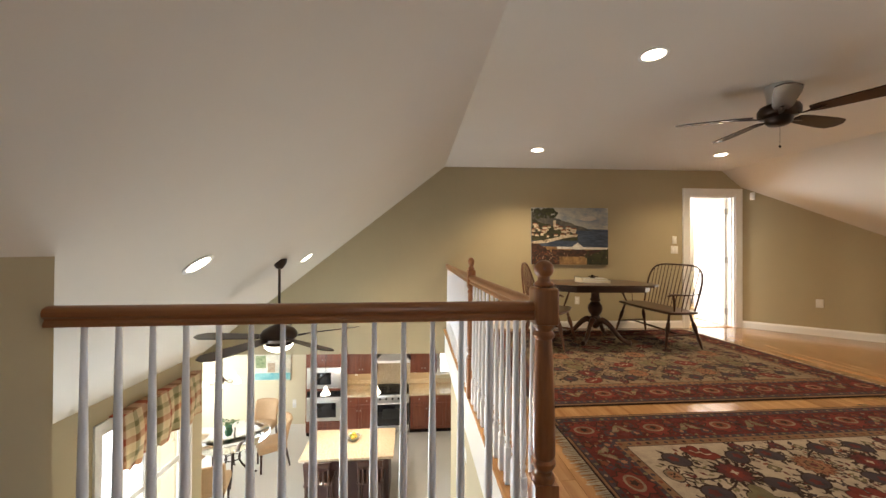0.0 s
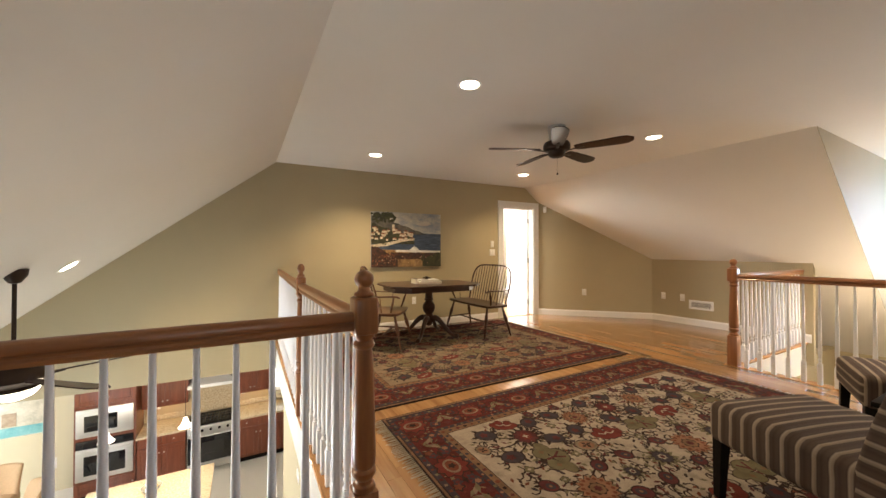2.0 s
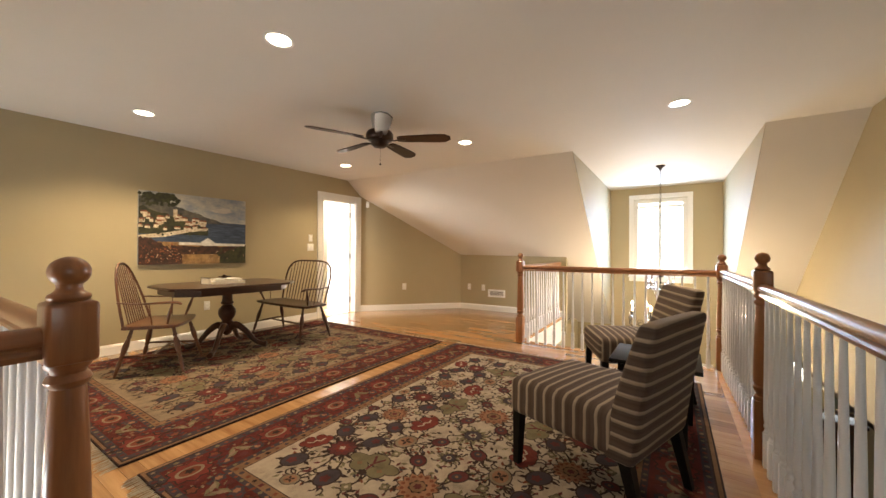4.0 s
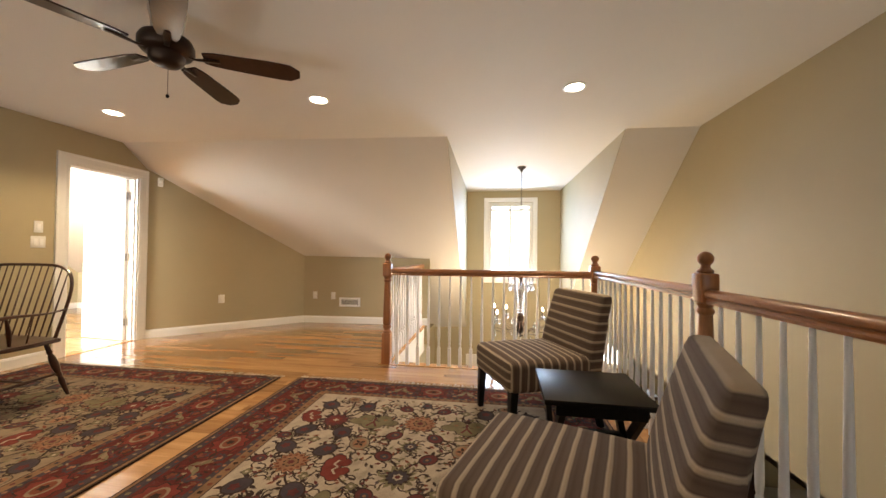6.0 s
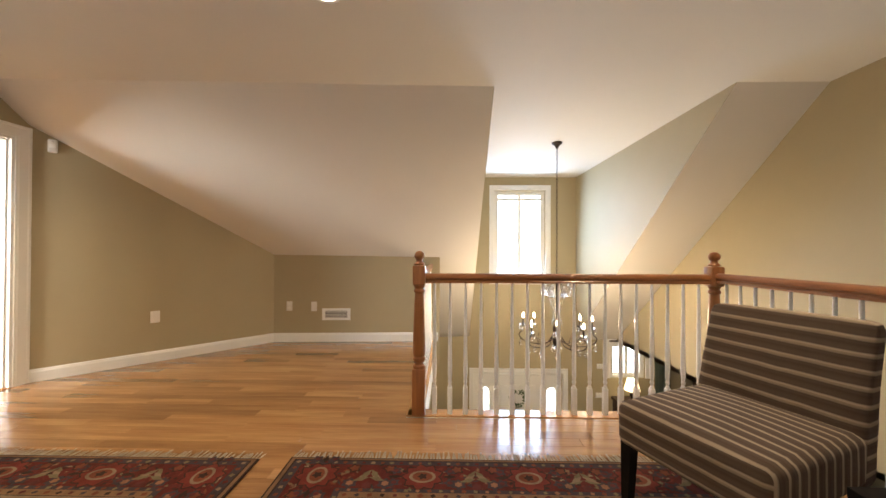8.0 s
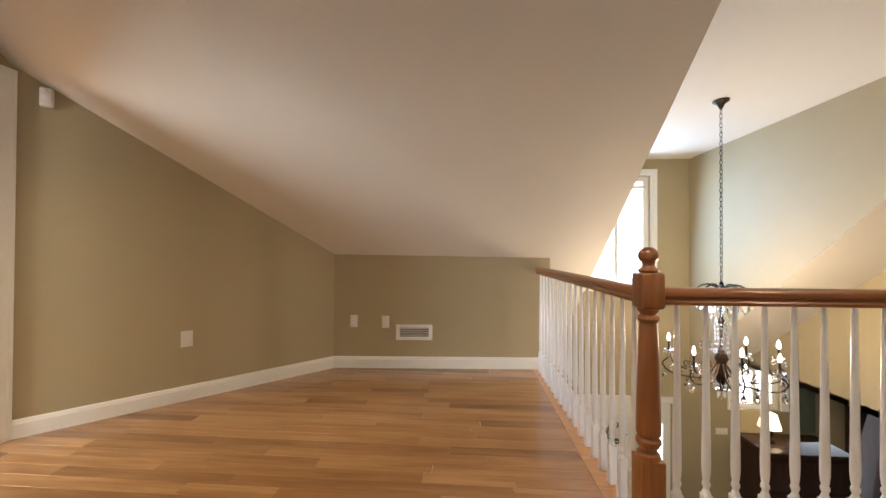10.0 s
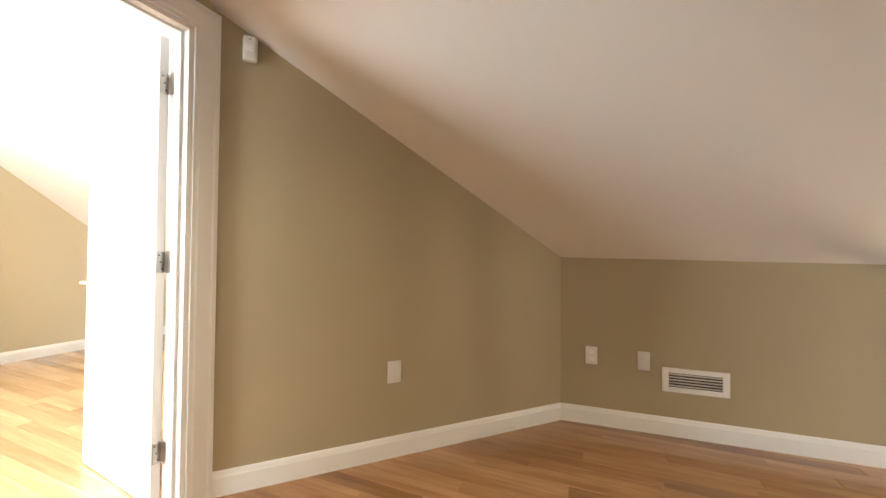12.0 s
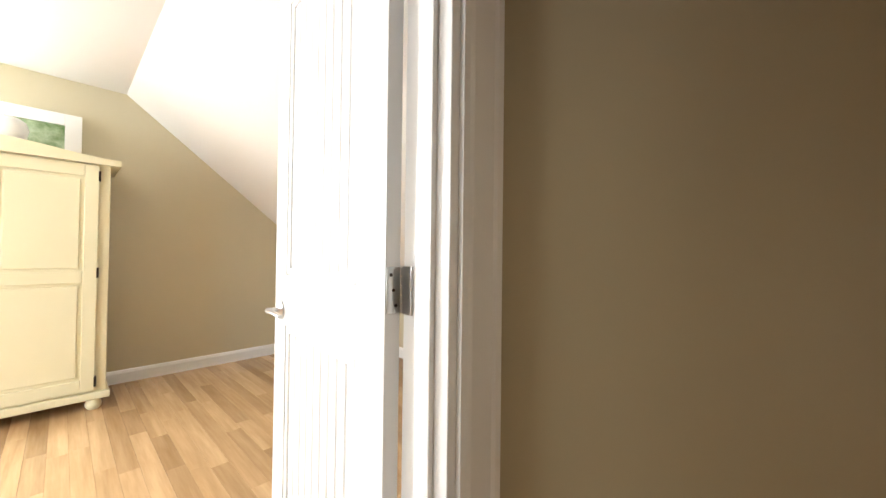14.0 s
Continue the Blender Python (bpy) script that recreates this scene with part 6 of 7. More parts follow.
def cabinet(x0, x1, z0, z1, y0, y1, doors, label, name="kitchen_cabinet", drawer=0.0):
    t = thing(name, label, "cabinet", pose((x0 + x1) / 2, y1, z0), "cherry kitchen cabinets")
    w, h, d = x1 - x0, z1 - z0, y1 - y0
    part("body", box(B(), (-w / 2, -d + 0.02, 0), (w / 2, 0, h), 0.002), CHERRY, t, "", False)
    dw = w / doors
    for i in range(doors):
        a, b = -w / 2 + i * dw + 0.006, -w / 2 + (i + 1) * dw - 0.006
        zt = h - 0.01 - drawer
        bm = B()
        for lo, hi in (((a, 0.01), (a + 0.055, zt)), ((b - 0.055, 0.01), (b, zt)), ((a + 0.055, 0.01), (b - 0.055, 0.065)), ((a + 0.055, zt - 0.055), (b - 0.055, zt))):
            box(bm, (lo[0], -d, lo[1]), (hi[0], -d + 0.019, hi[1]), 0.003)
        box(bm, (a + 0.05, -d + 0.008, 0.06), (b - 0.05, -d + 0.019, zt - 0.05))
        dr = part("door", bm, CHERRY, t, "", False)
        part("raised_panel", box(B(), (a + 0.075, -d + 0.002, 0.085), (b - 0.075, -d + 0.012, zt - 0.075), 0.006), CHERRY, dr, "", False)
        part("knob", lathe(B(), [(0, 0), (0.006, 0), (0.006, 0.012), (0.013, 0.018), (0.012, 0.024), (0, 0.026)], 12, pose(b - 0.03 if i % 2 == 0 else a + 0.03, -d, zt - 0.12 if z0 < -2 else 0.12, 90, 0, 0)), NICKEL, dr)
        if drawer:
            dd = part("drawer_front", box(B(), (a, -d, h - drawer), (b, -d + 0.019, h - 0.008), 0.004), CHERRY, t, "", False)
            part("knob", lathe(B(), [(0, 0), (0.006, 0), (0.006, 0.012), (0.013, 0.018), (0.012, 0.024), (0, 0.026)], 12, pose((a + b) / 2, -d, h - drawer / 2, 90, 0, 0)), NICKEL, dd)
    return t


cabinet(-1.35, -0.63, LOW + 0.1, -2.17, KF, KW_, 2, "cherry base cabinet with a drawer beside the range", drawer=0.17)
cabinet(0.17, 1.00, LOW + 0.1, -2.17, KF, KW_, 2, "cherry base cabinet with a drawer beside the range", drawer=0.17)
cabinet(1.00, 1.80, LOW + 0.1, -2.17, KF, KW_, 2, "cherry base cabinet at the end of the counter", drawer=0.17)
cabinet(-1.35, -0.63, -1.76, HEAD - 0.01, 8.66, KW_, 2, "cherry wall cabinet above the counter")
cabinet(0.17, 0.80, -1.76, HEAD - 0.01, 8.66, KW_, 2, "cherry wall cabinet above the counter")
tower = cabinet(-2.17, -1.36, -1.43, HEAD - 0.01, KF, KW_, 2, "tall cherry cabinet above the built-in ovens")
lowt = cabinet(-2.17, -1.36, LOW + 0.1, -2.72, KF, KW_, 1, "cherry drawer unit below the built-in ovens")
for x0, x1 in ((-2.17, -0.63), (0.17, 1.80)):
    tagged(part("toe_kick", box(B(), (x0, KF + 0.07, LOW), (x1, KW_, LOW + 0.1)), BLACKWOOD, None, "", False), "dark toe kick under the kitchen cabinets", "toe kick", kind="structure")
ov = thing("wall_oven", "stainless steel double wall oven in the cherry cabinet", "oven", pose(-1.765, KF, -2.72))
part("body", box(B(), (-0.405, 0.01, 0), (0.405, 0.6, 1.29), 0.002), CHERRY, ov, "cherry surround", False)
part("lower_door", box(B(), (-0.375, -0.025, 0.04), (0.375, 0.01, 0.57), 0.006), STEEL, ov)
part("window", box(B(), (-0.27, -0.028, 0.12), (0.27, -0.02, 0.45), 0.004), BLACKGLASS, ov)
part("control_panel", box(B(), (-0.375, -0.02, 0.58), (0.375, 0.01, 0.71), 0.004), BLACKGLASS, ov, "black control panel")
part("upper_door", box(B(), (-0.375, -0.025, 0.77), (0.375, 0.01, 1.24), 0.006), STEEL, ov)
part("window", box(B(), (-0.27, -0.028, 0.86), (0.16, -0.02, 1.13), 0.004), BLACKGLASS, ov)
for z in (0.525, 0.80):
    part("handle", sweep(B(), [(-0.32, -0.03, z), (-0.32, -0.06, z), (0.32, -0.06, z), (0.32, -0.03, z)], 0.010, 8), STEEL, ov)
rg = thing("gas_range", "stainless gas range with black grates and oven window", "range", pose(-0.23, KF, LOW))
part("body", box(B(), (-0.38, 0.0, 0.08), (0.38, 0.66, 0.905), 0.004), STEEL, rg, "", False)
part("oven_door", box(B(), (-0.37, -0.03, 0.22), (0.37, 0.0, 0.72), 0.006), BLACKGLASS, rg, "black glass oven door")
part("window", box(B(), (-0.22, -0.033, 0.38), (0.22, -0.028, 0.60), 0.003), plain("oven_window", (0.03, 0.03, 0.03), 0.05), rg)
part("drawer", box(B(), (-0.37, -0.025, 0.08), (0.37, 0.0, 0.20), 0.005), STEEL, rg)
part("control_strip", box(B(), (-0.38, -0.035, 0.77), (0.38, 0.0, 0.90), 0.008), STEEL, rg)
part("handle", sweep(B(), [(-0.33, -0.03, 0.735), (-0.33, -0.07, 0.735), (0.33, -0.07, 0.735), (0.33, -0.03, 0.735)], 0.011, 8), STEEL, rg)
for i in range(5):
    part("control_knob", lathe(B(), [(0, 0), (0.024, 0), (0.021, 0.025), (0, 0.027)], 14, pose(-0.28 + i * 0.14, -0.035, 0.835, 90, 0, 0)), BLACKWOOD, rg)
part("cooktop", box(B(), (-0.375, 0.02, 0.905), (0.375, 0.62, 0.92), 0.004), BLACKGLASS, rg)
for i in range(3):
    g = B()
    for j in range(4):
        box(g, (-0.35 + i * 0.24, 0.06 + j * 0.16, 0.935), (-0.14 + i * 0.24, 0.075 + j * 0.16, 0.95))
        box(g, (-0.34 + i * 0.24 + j * 0.065, 0.06, 0.92), (-0.33 + i * 0.24 + j * 0.065, 0.56, 0.944))
    part("grate", g, BLACKWOOD, rg, "black iron grate", False)
hood = thing("range_hood", "stainless steel range hood under the ceiling", "range hood", pose(-0.23, KW_, -1.47))
hb = B()
lo4 = [hb.verts.new(v) for v in ((-0.40, -0.5, 0), (0.40, -0.5, 0), (0.40, 0, 0), (-0.40, 0, 0))]
mi4 = [hb.verts.new(v) for v in ((-0.40, -0.5, 0.06), (0.40, -0.5, 0.06), (0.40, 0, 0.06), (-0.40, 0, 0.06))]
hi4 = [hb.verts.new(v) for v in ((-0.16, -0.28, 0.30), (0.16, -0.28, 0.30), (0.16, 0, 0.30), (-0.16, 0, 0.30))]
hb.faces.new(lo4)
hb.faces.new(hi4)
for a, b in ((lo4, mi4), (mi4, hi4)):
    for i in range(4):
        hb.faces.new((a[i], a[(i + 1) % 4], b[(i + 1) % 4], b[i]))
part("canopy", hb, STEEL, hood, "", False)
part("chimney", box(B(), (-0.16, -0.28, 0.30), (0.16, 0, 1.09), 0.002), STEEL, hood, "", False)
for x0, x1 in ((-1.36, -0.615), (0.155, 1.82)):
    ct = thing("worktop", "polished tan granite worktop beside the range", "worktop", pose((x0 + x1) / 2, KW_, -2.17), "granite worktops")
    part("slab", box(B(), (-(x1 - x0) / 2, -0.70, 0), ((x1 - x0) / 2, 0, 0.04), 0.006), GRANITE, ct)
    part("upstand", box(B(), (-(x1 - x0) / 2, -0.025, 0.04), ((x1 - x0) / 2, 0, 0.15), 0.003), GRANITE, ct)
SPLASH = paint("tan_backsplash", (0.42, 0.31, 0.19), 0.3, 0.15)
tagged(part("backsplash", box(B(), (-1.36, KW_ - 0.012, -2.02), (0.80, KW_, -1.74)), SPLASH, None, "", False), "tan tiled backsplash behind the counter", "backsplash", kind="structure")
tagged(part("range_panel", box(B(), (-0.62, KW_ - 0.025, -2.12), (0.16, KW_ - 0.012, -1.45)), GRANITE, None, "", False), "granite panel behind the range", "backsplash", kind="structure")
for x in (-0.99, 0.48):
    ul = thing("under_cabinet_light", "slim warm light strip under the wall cabinet", "light strip", pose(x, 8.86, -1.775))
    part("strip", box(B(), (-0.28, -0.03, 0), (0.28, 0.03, 0.014), 0.003), emitter("strip_glow", (1, 0.75, 0.42), 9), ul)
for px, pz in ((-1.15, -1.85), (0.30, -1.82)):
    wall_plate(pose(px, KW_ - 0.012, pz))
kw = tagged(new("window_5"), "white kitchen window with bright glass", "window", kind="structure")
casing(kw, pose(0, KW_ + 0.0, 0), 0.92, 1.40, -1.95, -0.62)
window_sash(kw, pose(0, KW_, 0), 0.80, 1.40, -1.95, -0.62, 1, 2)

ISLAND = wood("dark_cherry_island", (0.028, 0.008, 0.006), (0.06, 0.018, 0.011), 2, 0.45, 1.0, 0.08)
isl = thing("kitchen_island", "dark cherry kitchen island with a granite top", "kitchen island", pose(-0.82, 6.335, LOW))
part("body", box(B(), (-0.68, -0.34, 0), (0.66, 0.40, 0.88), 0.004), ISLAND, isl, "", False)
part("granite_top", box(B(), (-0.74, -0.47, 0.88), (0.74, 0.47, 0.92), 0.010), GRANITE, isl, "pale tan granite top")
for x in (-0.42, 0.42, 0.0):
    part("panel", box(B(), (x - 0.17, -0.355, 0.1), (x + 0.17, -0.34, 0.8), 0.008), ISLAND, isl, "", False)
for x in (-0.40, 0.40):
    stl = thing("bar_stool", "dark wooden bar stool tucked under the island", "stool", pose(-0.82 + x, 5.83, LOW), "bar stools at the island")
    part("seat", box(B(), (-0.2, -0.18, 0.62), (0.2, 0.18, 0.655), 0.012), DARKWOOD, stl)
    for sx in (-1, 1):
        for sy in (-1, 1):
            part("leg", sweep(B(), [(sx * 0.19, sy * 0.17, 0), (sx * 0.16, sy * 0.14, 0.62)], [0.018, 0.02], 8), DARKWOOD, stl)
        part("back_post", sweep(B(), [(sx * 0.17, -0.16, 0.65), (sx * 0.18, -0.21, 1.0)], 0.016, 8), DARKWOOD, stl)
    part("back_rail", box(B(), (-0.19, -0.225, 0.92), (0.19, -0.20, 1.01), 0.008), DARKWOOD, stl)
    for k in range(4):
        part("back_slat", box(B(), (-0.12 + k * 0.07, -0.215, 0.655), (-0.09 + k * 0.07, -0.20, 0.93), 0.003), DARKWOOD, stl)
bowl = thing("fruit_bowl", "glass bowl of yellow and green fruit on the island", "fruit bowl", pose(-0.80, 6.42, LOW + 0.92))
part("bowl", lathe(B(), [(0, 0), (0.05, 0), (0.09, 0.03), (0.12, 0.07), (0.115, 0.07), (0.085, 0.034), (0.045, 0.008), (0, 0.008)], 24), FROST, bowl)
LEMON, LIME = plain("lemon_skin", (0.62, 0.42, 0.04), 0.4), plain("lime_skin", (0.10, 0.14, 0.02), 0.4)
for i, (x, y, z) in enumerate(((0.04, 0, 0.06), (-0.04, 0.02, 0.06), (0, -0.045, 0.06), (0.0, 0.05, 0.065), (0.01, 0.0, 0.105))):
    part("fruit", lathe(B(), [(0, -0.036), (0.014, -0.032), (0.03, -0.015), (0.033, 0.0), (0.03, 0.015), (0.014, 0.032), (0, 0.038)], 12, pose(x, y, z, 60 + 20 * i, 30 * i, 0)), LIME if i in (1, 3) else LEMON, bowl)
for x in (-1.26, -0.41):
    pd = thing("pendant_light", "white glass bell pendant hung over the island", "pendant light", pose(x, 6.35, -1.30), "pendants over the island")
    part("shade", lathe(B(), [(0.022, 0.13), (0.030, 0.10), (0.045, 0.06), (0.075, 0.015), (0.088, 0.0), (0.084, 0.0), (0.040, 0.06), (0.018, 0.13), (0.022, 0.13)], 24), emitter("pendant_glow", (1, 0.9, 0.75), 2.5), pd, "glowing white bell shade")
    part("cord", sweep(B(), [(0, 0, 0.13), (0, 0, HEAD + 1.30)], 0.004, 6), BRONZE, pd)
    pl = new("pendant_lamp", bpy.data.lights.new("pendant_lamp", "POINT"))
    pl.data.energy, pl.data.color, pl.data.shadow_soft_size = 38.0, (1.0, 0.90, 0.76), 0.03
    pl.location = (x, 6.35, -1.34)
    part("canopy", lathe(B(), [(0, HEAD + 1.27), (0.05, HEAD + 1.285), (0.055, HEAD + 1.30), (0, HEAD + 1.30)], 16), BRONZE, pd)

# ---- dining corner ----
dt = thing("dining_table", "round glass dining table on a scrolled iron base", "dining table", pose(-3.1, 7.05, LOW))
part("glass_top", lathe(B(), [(0, 0.735), (0.62, 0.735), (0.628, 0.741), (0.62, 0.747), (0, 0.747)], 40), GLASS, dt)
for a in (20, 110, 200, 290):
    c = curve_pts([(0.40, 0, 0.0), (0.22, 0, 0.12), (0.10, 0, 0.35), (0.22, 0, 0.60), (0.38, 0, 0.735)], 14)
    part("leg", sweep(B(), [pose(0, 0, 0, 0, 0, a) @ q for q in c], 0.016, 8), BRONZE, dt)
part("ring", sweep(B(), [(0.13 * math.cos(a), 0.13 * math.sin(a), 0.35) for a in [2 * math.pi * i / 20 for i in range(20)]], 0.010, 6, 1, True), BRONZE, dt)
FABRIC = plain("tan_tufted_fabric", (0.47, 0.31, 0.18), 0.9, 0.15, 40)


def dining_chair(m):
    t = thing("dining_chair", "tan upholstered dining chair with a curved back", "chair", m, "chairs round the glass table")
    part("seat", soft_box((-0.25, -0.25, 0.36), (0.25, 0.26, 0.50), 0.04, (0, 0, 0.015), 4), FABRIC, t)
    bk = soft_box((-0.25, -0.04, 0), (0.25, 0.04, 0.44), 0.03, (0, 0.01, 0.01), 6)
    for v in bk.verts:
        z = max(0.0, v.co.z / 0.44)
        v.co.y += -0.10 * z ** 1.5 - 0.05 * max(0, z - 0.8) + 1.1 * (v.co.x) ** 2
    bmesh.ops.translate(bk, vec=(0, -0.24, 0.45), verts=bk.verts[:])
    part("backrest", bk, FABRIC, t)
    for sx in (-1, 1):
        part("leg", sweep(B(), [(sx * 0.20, 0.21, 0), (sx * 0.21, 0.21, 0.38)], [0.016, 0.024], 8), DARKWOOD, t)
        part("leg", sweep(B(), [(sx * 0.20, -0.30, 0), (sx * 0.21, -0.22, 0.38)], [0.016, 0.024], 8), DARKWOOD, t)


for x, y, a in ((-2.52, 7.35, 120), (-3.0, 8.05, 175), (-3.85, 7.2, -90), (-3.0, 6.15, 15)):
    dining_chair(pose(x, y, LOW, 0, 0, a))
vs = thing("flower_vase", "green vase with red flowers on the glass table", "vase", pose(-3.2, 7.1, LOW + 0.747))
part("vase", lathe(B(), [(0, 0), (0.05, 0), (0.07, 0.06), (0.05, 0.14), (0.06, 0.17), (0, 0.17)], 18), plain("green_glaze", (0.05, 0.16, 0.09), 0.2), vs)
fl = B()
for i in range(60):
    q = Vector((wrng.gauss(0, 0.07), wrng.gauss(0, 0.07), 0.22 + wrng.gauss(0, 0.04)))
    m = Matrix.Translation(q) @ Euler((wrng.uniform(0, 6), wrng.uniform(0, 6), 0)).to_matrix().to_4x4()
    fl.faces.new([fl.verts.new(m @ Vector(v)) for v in ((0, -0.03, 0), (0.014, 0, 0.004), (0, 0.03, 0), (-0.014, 0, 0.004))])
part("leaves", fl, plain("bouquet_green", (0.06, 0.13, 0.04), 0.6, 0.5), vs, "", False)
pc = thing("wall_painting", "wide painting with a turquoise pool on the dining wall", "painting", pose(-3.12, KW_, -1.97))
part("canvas", box(B(), (-0.42, -0.03, 0), (0.42, 0, 0.92), 0.004), daub("pale_scene", (0.40, 0.38, 0.30), (0.66, 0.62, 0.52), 6), pc)
part("water", box(B(), (-0.41, -0.034, 0.02), (0.41, -0.03, 0.18)), daub("turquoise", (0.08, 0.30, 0.33), (0.22, 0.46, 0.46), 8), pc, "turquoise water", False)
part("figures", box(B(), (-0.12, -0.035, 0.2), (0.05, -0.03, 0.42)), daub("scene_rust", (0.25, 0.16, 0.1), (0.42, 0.32, 0.22), 10), pc, "", False)
part("trees", box(B(), (-0.40, -0.035, 0.3), (-0.16, -0.03, 0.6)), daub("scene_green", (0.08, 0.13, 0.05), (0.25, 0.28, 0.14), 10), pc, "", False)
wall_plate(pose(-2.62, KW_, -2.55), 0.09, 0.2, "switch", "white wall telephone on the dining wall")
dc = thing("dining_chandelier", "small chandelier with white glass shades over the dining table", "chandelier", pose(-3.3, 7.05, -1.25))
part("stem", sweep(B(), [(0, 0, 0), (0, 0, HEAD + 1.25)], 0.009, 8), BRONZE, dc)
part("hub", lathe(B(), [(0, -0.08), (0.03, -0.06), (0.045, 0.0), (0.02, 0.06), (0, 0.07)], 16), BRONZE, dc)
for i in range(5):
    a = 2 * math.pi * i / 5
    rot = Matrix.Rotation(a, 3, "Z")
    arm = part("arm", sweep(B(), [rot @ q for q in curve_pts([(0.03, 0, 0), (0.14, 0, -0.06), (0.24, 0, 0.0), (0.27, 0, 0.05)], 10)], 0.007, 6), BRONZE, dc)
    part("glass_shade", lathe(B(), [(0.02, 0.03), (0.05, -0.02), (0.07, -0.08), (0.066, -0.08), (0.045, -0.02), (0.015, 0.03), (0.02, 0.03)], 16, Matrix.Translation(rot @ Vector((0.27, 0, 0.02)))), emitter("opal_glow", (1, 0.95, 0.85), 1.6), arm, "white glass shade")
wall_plate(pose(0.78, 3.85, -1.0, 0, 0, -90), 0.12, 0.115, "switch", "white switch plate on the wall below the loft")

# ---- bedroom ----
CREAMP = paint("cream_furniture_paint", (0.74, 0.68, 0.46), 0.4, 0.04, 0.05)
ar = thing("armoire", "cream painted wooden armoire with panelled doors in the bedroom", "armoire", pose(4.36, 8.76, 0))
part("body", box(B(), (-0.58, -0.50, 0.10), (0.58, 0, 1.72), 0.004), CREAMP, ar, "", False)
part("plinth", box(B(), (-0.60, -0.525, 0.075), (0.60, 0, 0.125), 0.008), CREAMP, ar, "", False)
cornice = B()
cpts = []
for i in range(25):
    u = -1 + i / 12
    cpts.append((0.63 * u, 1.74 + 0.06 * (0.5 + 0.5 * math.cos(math.pi * u))))
slab(cornice, [(-0.63, 1.70)] + [(0.63, 1.70)] + cpts[::-1], [], 0.55, pose(0, -0.0, 0, 90, 0, 0))
part("cornice", cornice, CREAMP, ar, "arched moulded cornice", False)
for sx in (-1, 1):
    bm = B()
    a, b = (0.006, 0.52) if sx > 0 else (-0.52, -0.006)
    z0, z1, zm = 0.14, 1.69, 0.92
    for lo, hi in (((a, z0), (a + 0.07, z1)), ((b - 0.07, z0), (b, z1)), ((a + 0.07, z0), (b - 0.07, z0 + 0.08)), ((a + 0.07, zm - 0.04), (b - 0.07, zm + 0.04)), ((a + 0.07, z1 - 0.08), (b - 0.07, z1))):
        box(bm, (lo[0], -0.522, lo[1]), (hi[0], -0.50, hi[1]), 0.003)
    box(bm, (a + 0.06, -0.508, z0 + 0.06), (b - 0.06, -0.50, z1 - 0.06))
    dr = part("door", bm, CREAMP, ar, "", False)
    for za, zb in ((z0 + 0.1, zm - 0.06), (zm + 0.06, z1 - 0.1)):
        part("raised_panel", box(B(), (a + 0.09, -0.518, za), (b - 0.09, -0.506, zb), 0.008), CREAMP, dr, "", False)
    part("knob", lathe(B(), [(0, 0), (0.01, 0), (0.01, 0.014), (0.02, 0.022), (0.016, 0.034), (0, 0.037)], 14, pose(a + 0.035 if sx > 0 else b - 0.035, -0.522, 0.93, 90, 0, 0)), CREAMP, dr)
    for z in (0.2, 0.95, 1.62):
        part("hinge", box(B(), (sx * 0.522 - 0.006, -0.526, z - 0.035), (sx * 0.522 + 0.006, -0.50, z + 0.035), 0.002), BRONZE, dr, "", False)
for sx in (-1, 1):
    for y in (-0.47, -0.05):
        part("bun_foot", lathe(B(), [(0, 0), (0.028, 0), (0.042, 0.02), (0.044, 0.04), (0.034, 0.065), (0.03, 0.075), (0, 0.075)], 16, pose(sx * 0.52, y, 0)), CREAMP, ar)
fp = thing("framed_picture", "white framed green landscape leaning on the armoire", "picture", pose(4.44, 8.66, 1.745, -8, 0, 0))
fb2 = B()
for lo, hi in (((-0.36, 0), (-0.27, 0.38)), ((0.27, 0), (0.36, 0.38)), ((-0.27, 0), (0.27, 0.09)), ((-0.27, 0.29), (0.27, 0.38))):
    box(fb2, (lo[0], -0.02, lo[1]), (hi[0], 0, hi[1]), 0.003)
part("frame", fb2, WHITE, fp, "wide white frame", False)
part("print", box(B(), (-0.27, -0.008, 0.09), (0.27, -0.004, 0.29)), daub("green_landscape", (0.10, 0.18, 0.05), (0.45, 0.52, 0.36), 6), fp, "green landscape print", False)
vj = thing("ginger_jar", "round white ceramic jar on top of the armoire", "jar", pose(4.45, 8.45, 1.80))
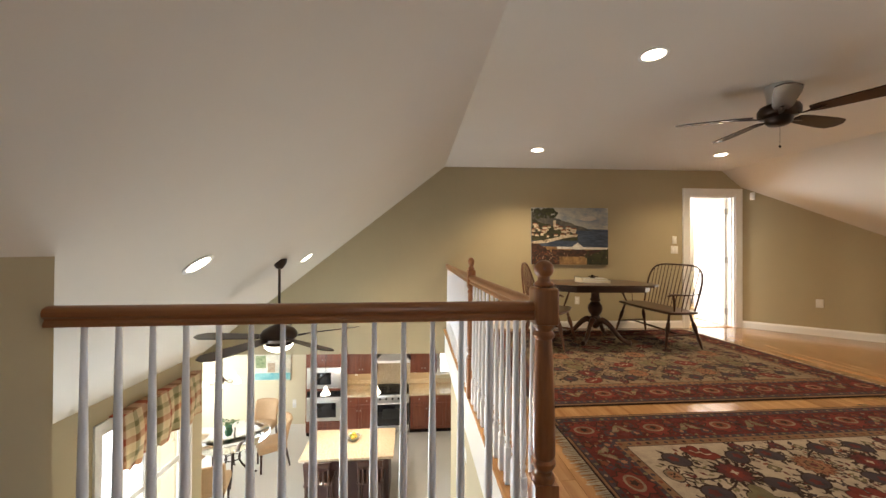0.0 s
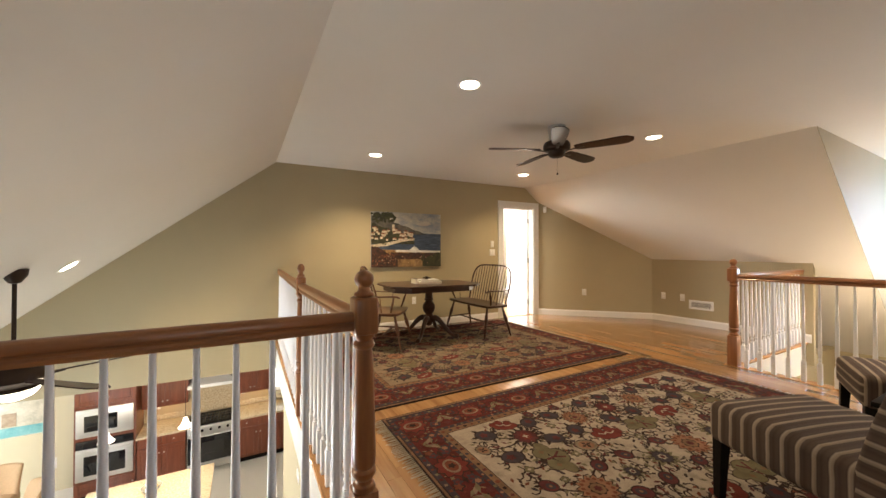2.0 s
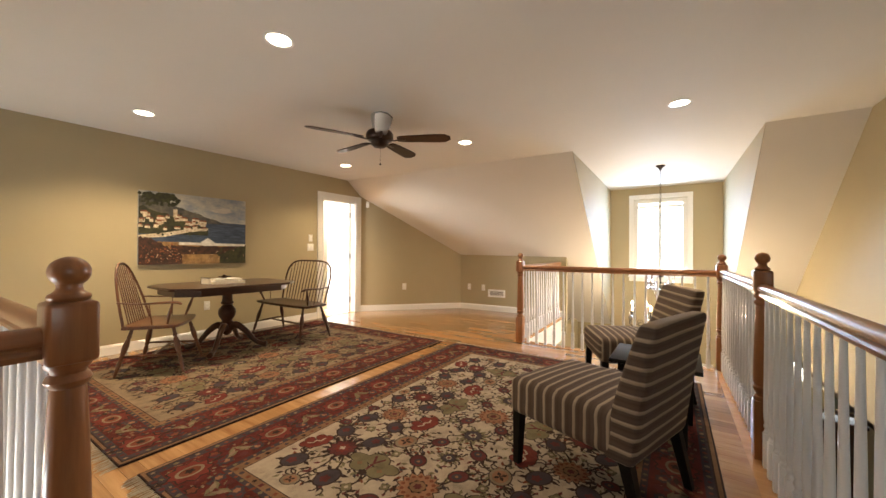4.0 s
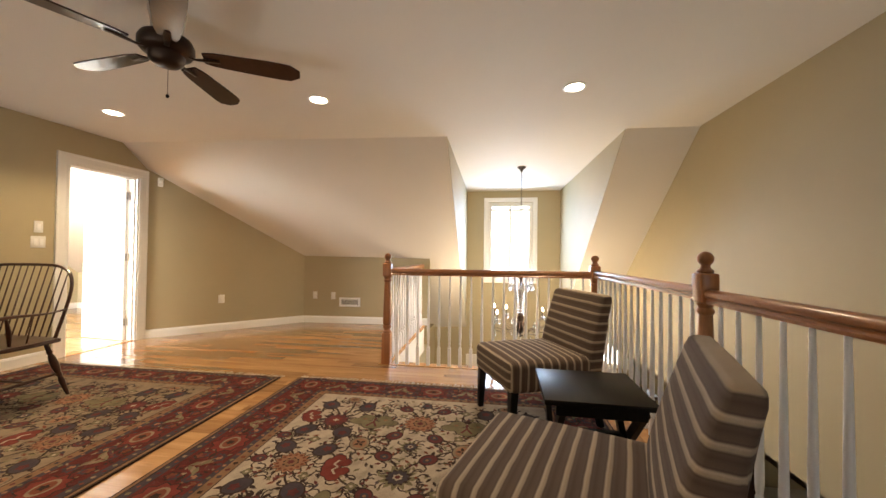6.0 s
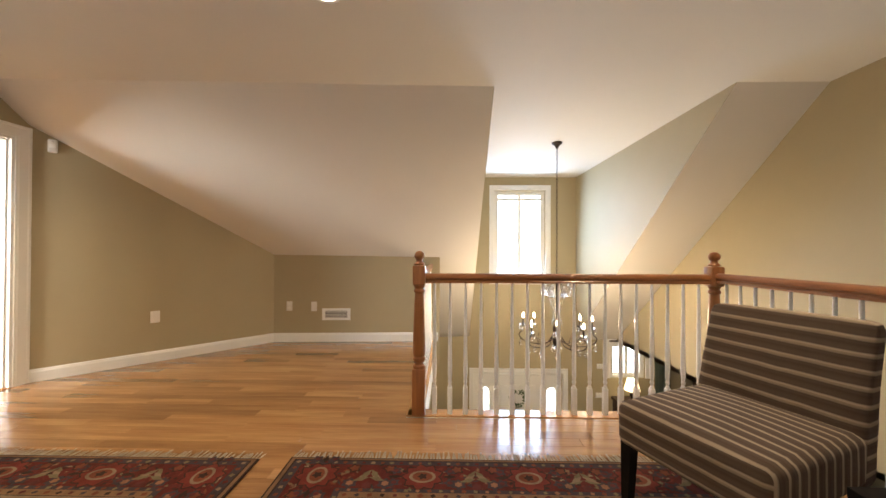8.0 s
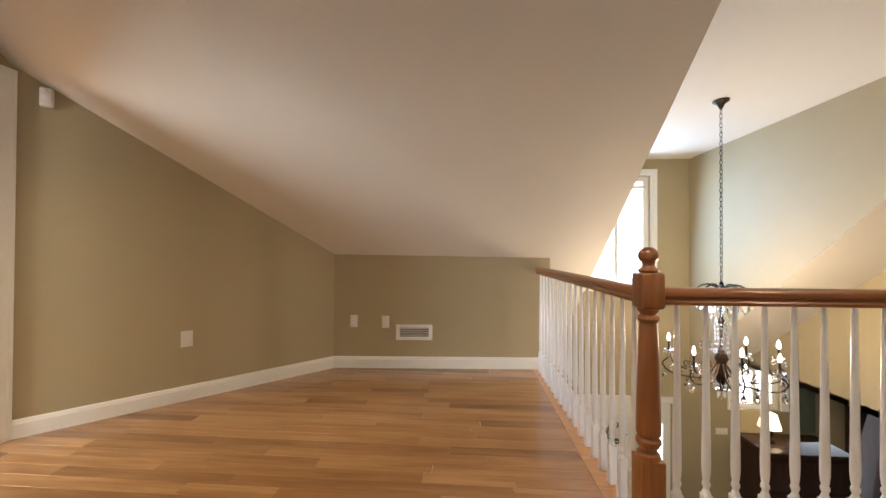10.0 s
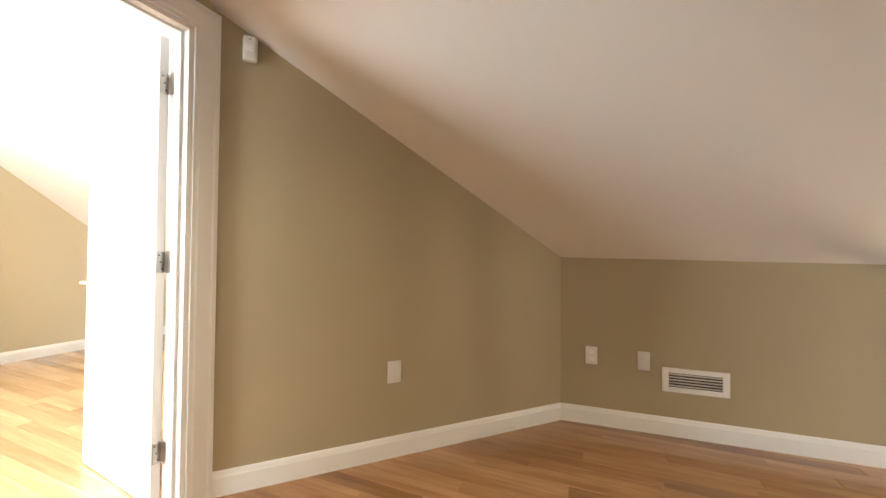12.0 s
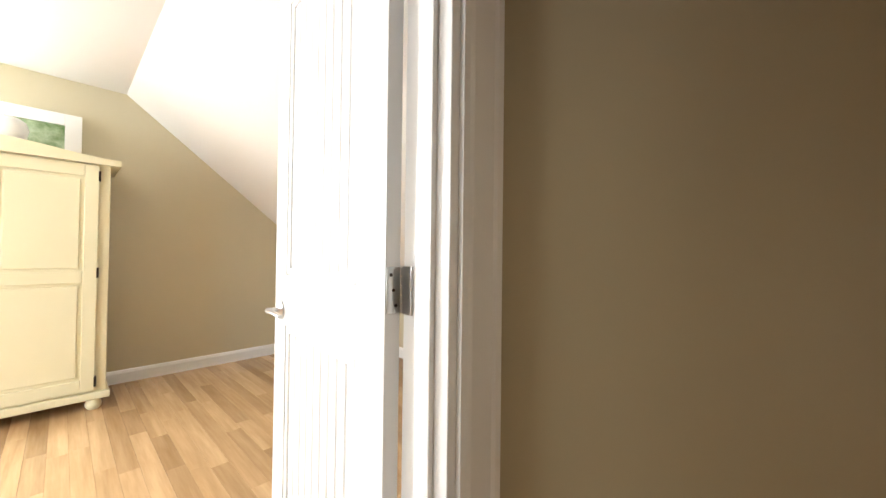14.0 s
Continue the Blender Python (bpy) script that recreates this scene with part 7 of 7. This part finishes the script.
part("jar", lathe(B(), [(0, 0), (0.06, 0), (0.09, 0.04), (0.10, 0.09), (0.085, 0.14), (0.05, 0.165), (0, 0.17)], 24), WHITE, vj)

# ---- floor boards, last ----
BOARD_W = 0.0826


def spans(x):
    gy = GY - 0.0414 * (x - GX) + 0.015
    if x < 0.745:
        return (-0.11, 1.335)
    if x < 4.785:
        return (-0.11, gy)
    if x < 5.27:
        return (1.945, gy)
    return (1.945, DY_0 - (x - DX0) * 0.969 + 0.03)


BOARDS = {}


def board_mesh(w, ln, mat):
    key = (round(w, 3), round(ln, 2), mat.name)
    if key not in BOARDS:
        BOARDS[key] = mesh_of("board", box(B(), (-w / 2 + 0.0004, -ln / 2 + 0.0004, -0.012), (w / 2 - 0.0004, ln / 2 - 0.0004, 0.0), 0.0006, None, 1), mat)
    return BOARDS[key]


floor_loft = bpy.data.objects["floor_loft"]
floor_bed = bpy.data.objects["floor_bedroom"]
brng = random.Random(11)
rest = B()


def lay(x0, x1, span, parent, loose):
    x = x0
    while x < x1 - 0.01:
        w = min(BOARD_W, x1 - x)
        y, y1 = span(x + w / 2)
        first_len = brng.uniform(0.25, 1.0)
        while y < y1 - 1e-4:
            ln = round(first_len if first_len else brng.choice((0.45, 0.6, 0.75, 0.9, 1.05, 1.2, 1.35)), 2)
            first_len = 0
            if y1 - (y + ln) < 0.2:
                ln = y1 - y
            ln = min(ln, y1 - y)
            cy = y + ln / 2
            if loose(x, y, y + ln):
                o = new("board", board_mesh(w, ln, PALE_PLANK if parent is floor_bed else PLANK))
                o.parent = parent
                o.location = (x + w / 2, cy, 0)
            else:
                box(rest, (x + 0.0004, y, -0.012), (x + w - 0.0004, y + ln - 0.0006, 0.0))
            y += ln
        x += w


lay(-1.03, 6.84, spans, floor_loft, lambda x, a, b: x > 3.2 or (0.6 < x <= 1.15 and b > 1.2))
lay(3.6, 7.2, lambda x: (5.345, BY), floor_bed, lambda x, a, b: 4.2 < x < 6.6)
rest_ob = part("boards", rest, PLANK, floor_loft, "", False)
tagged(rest_ob, kind="stuff")
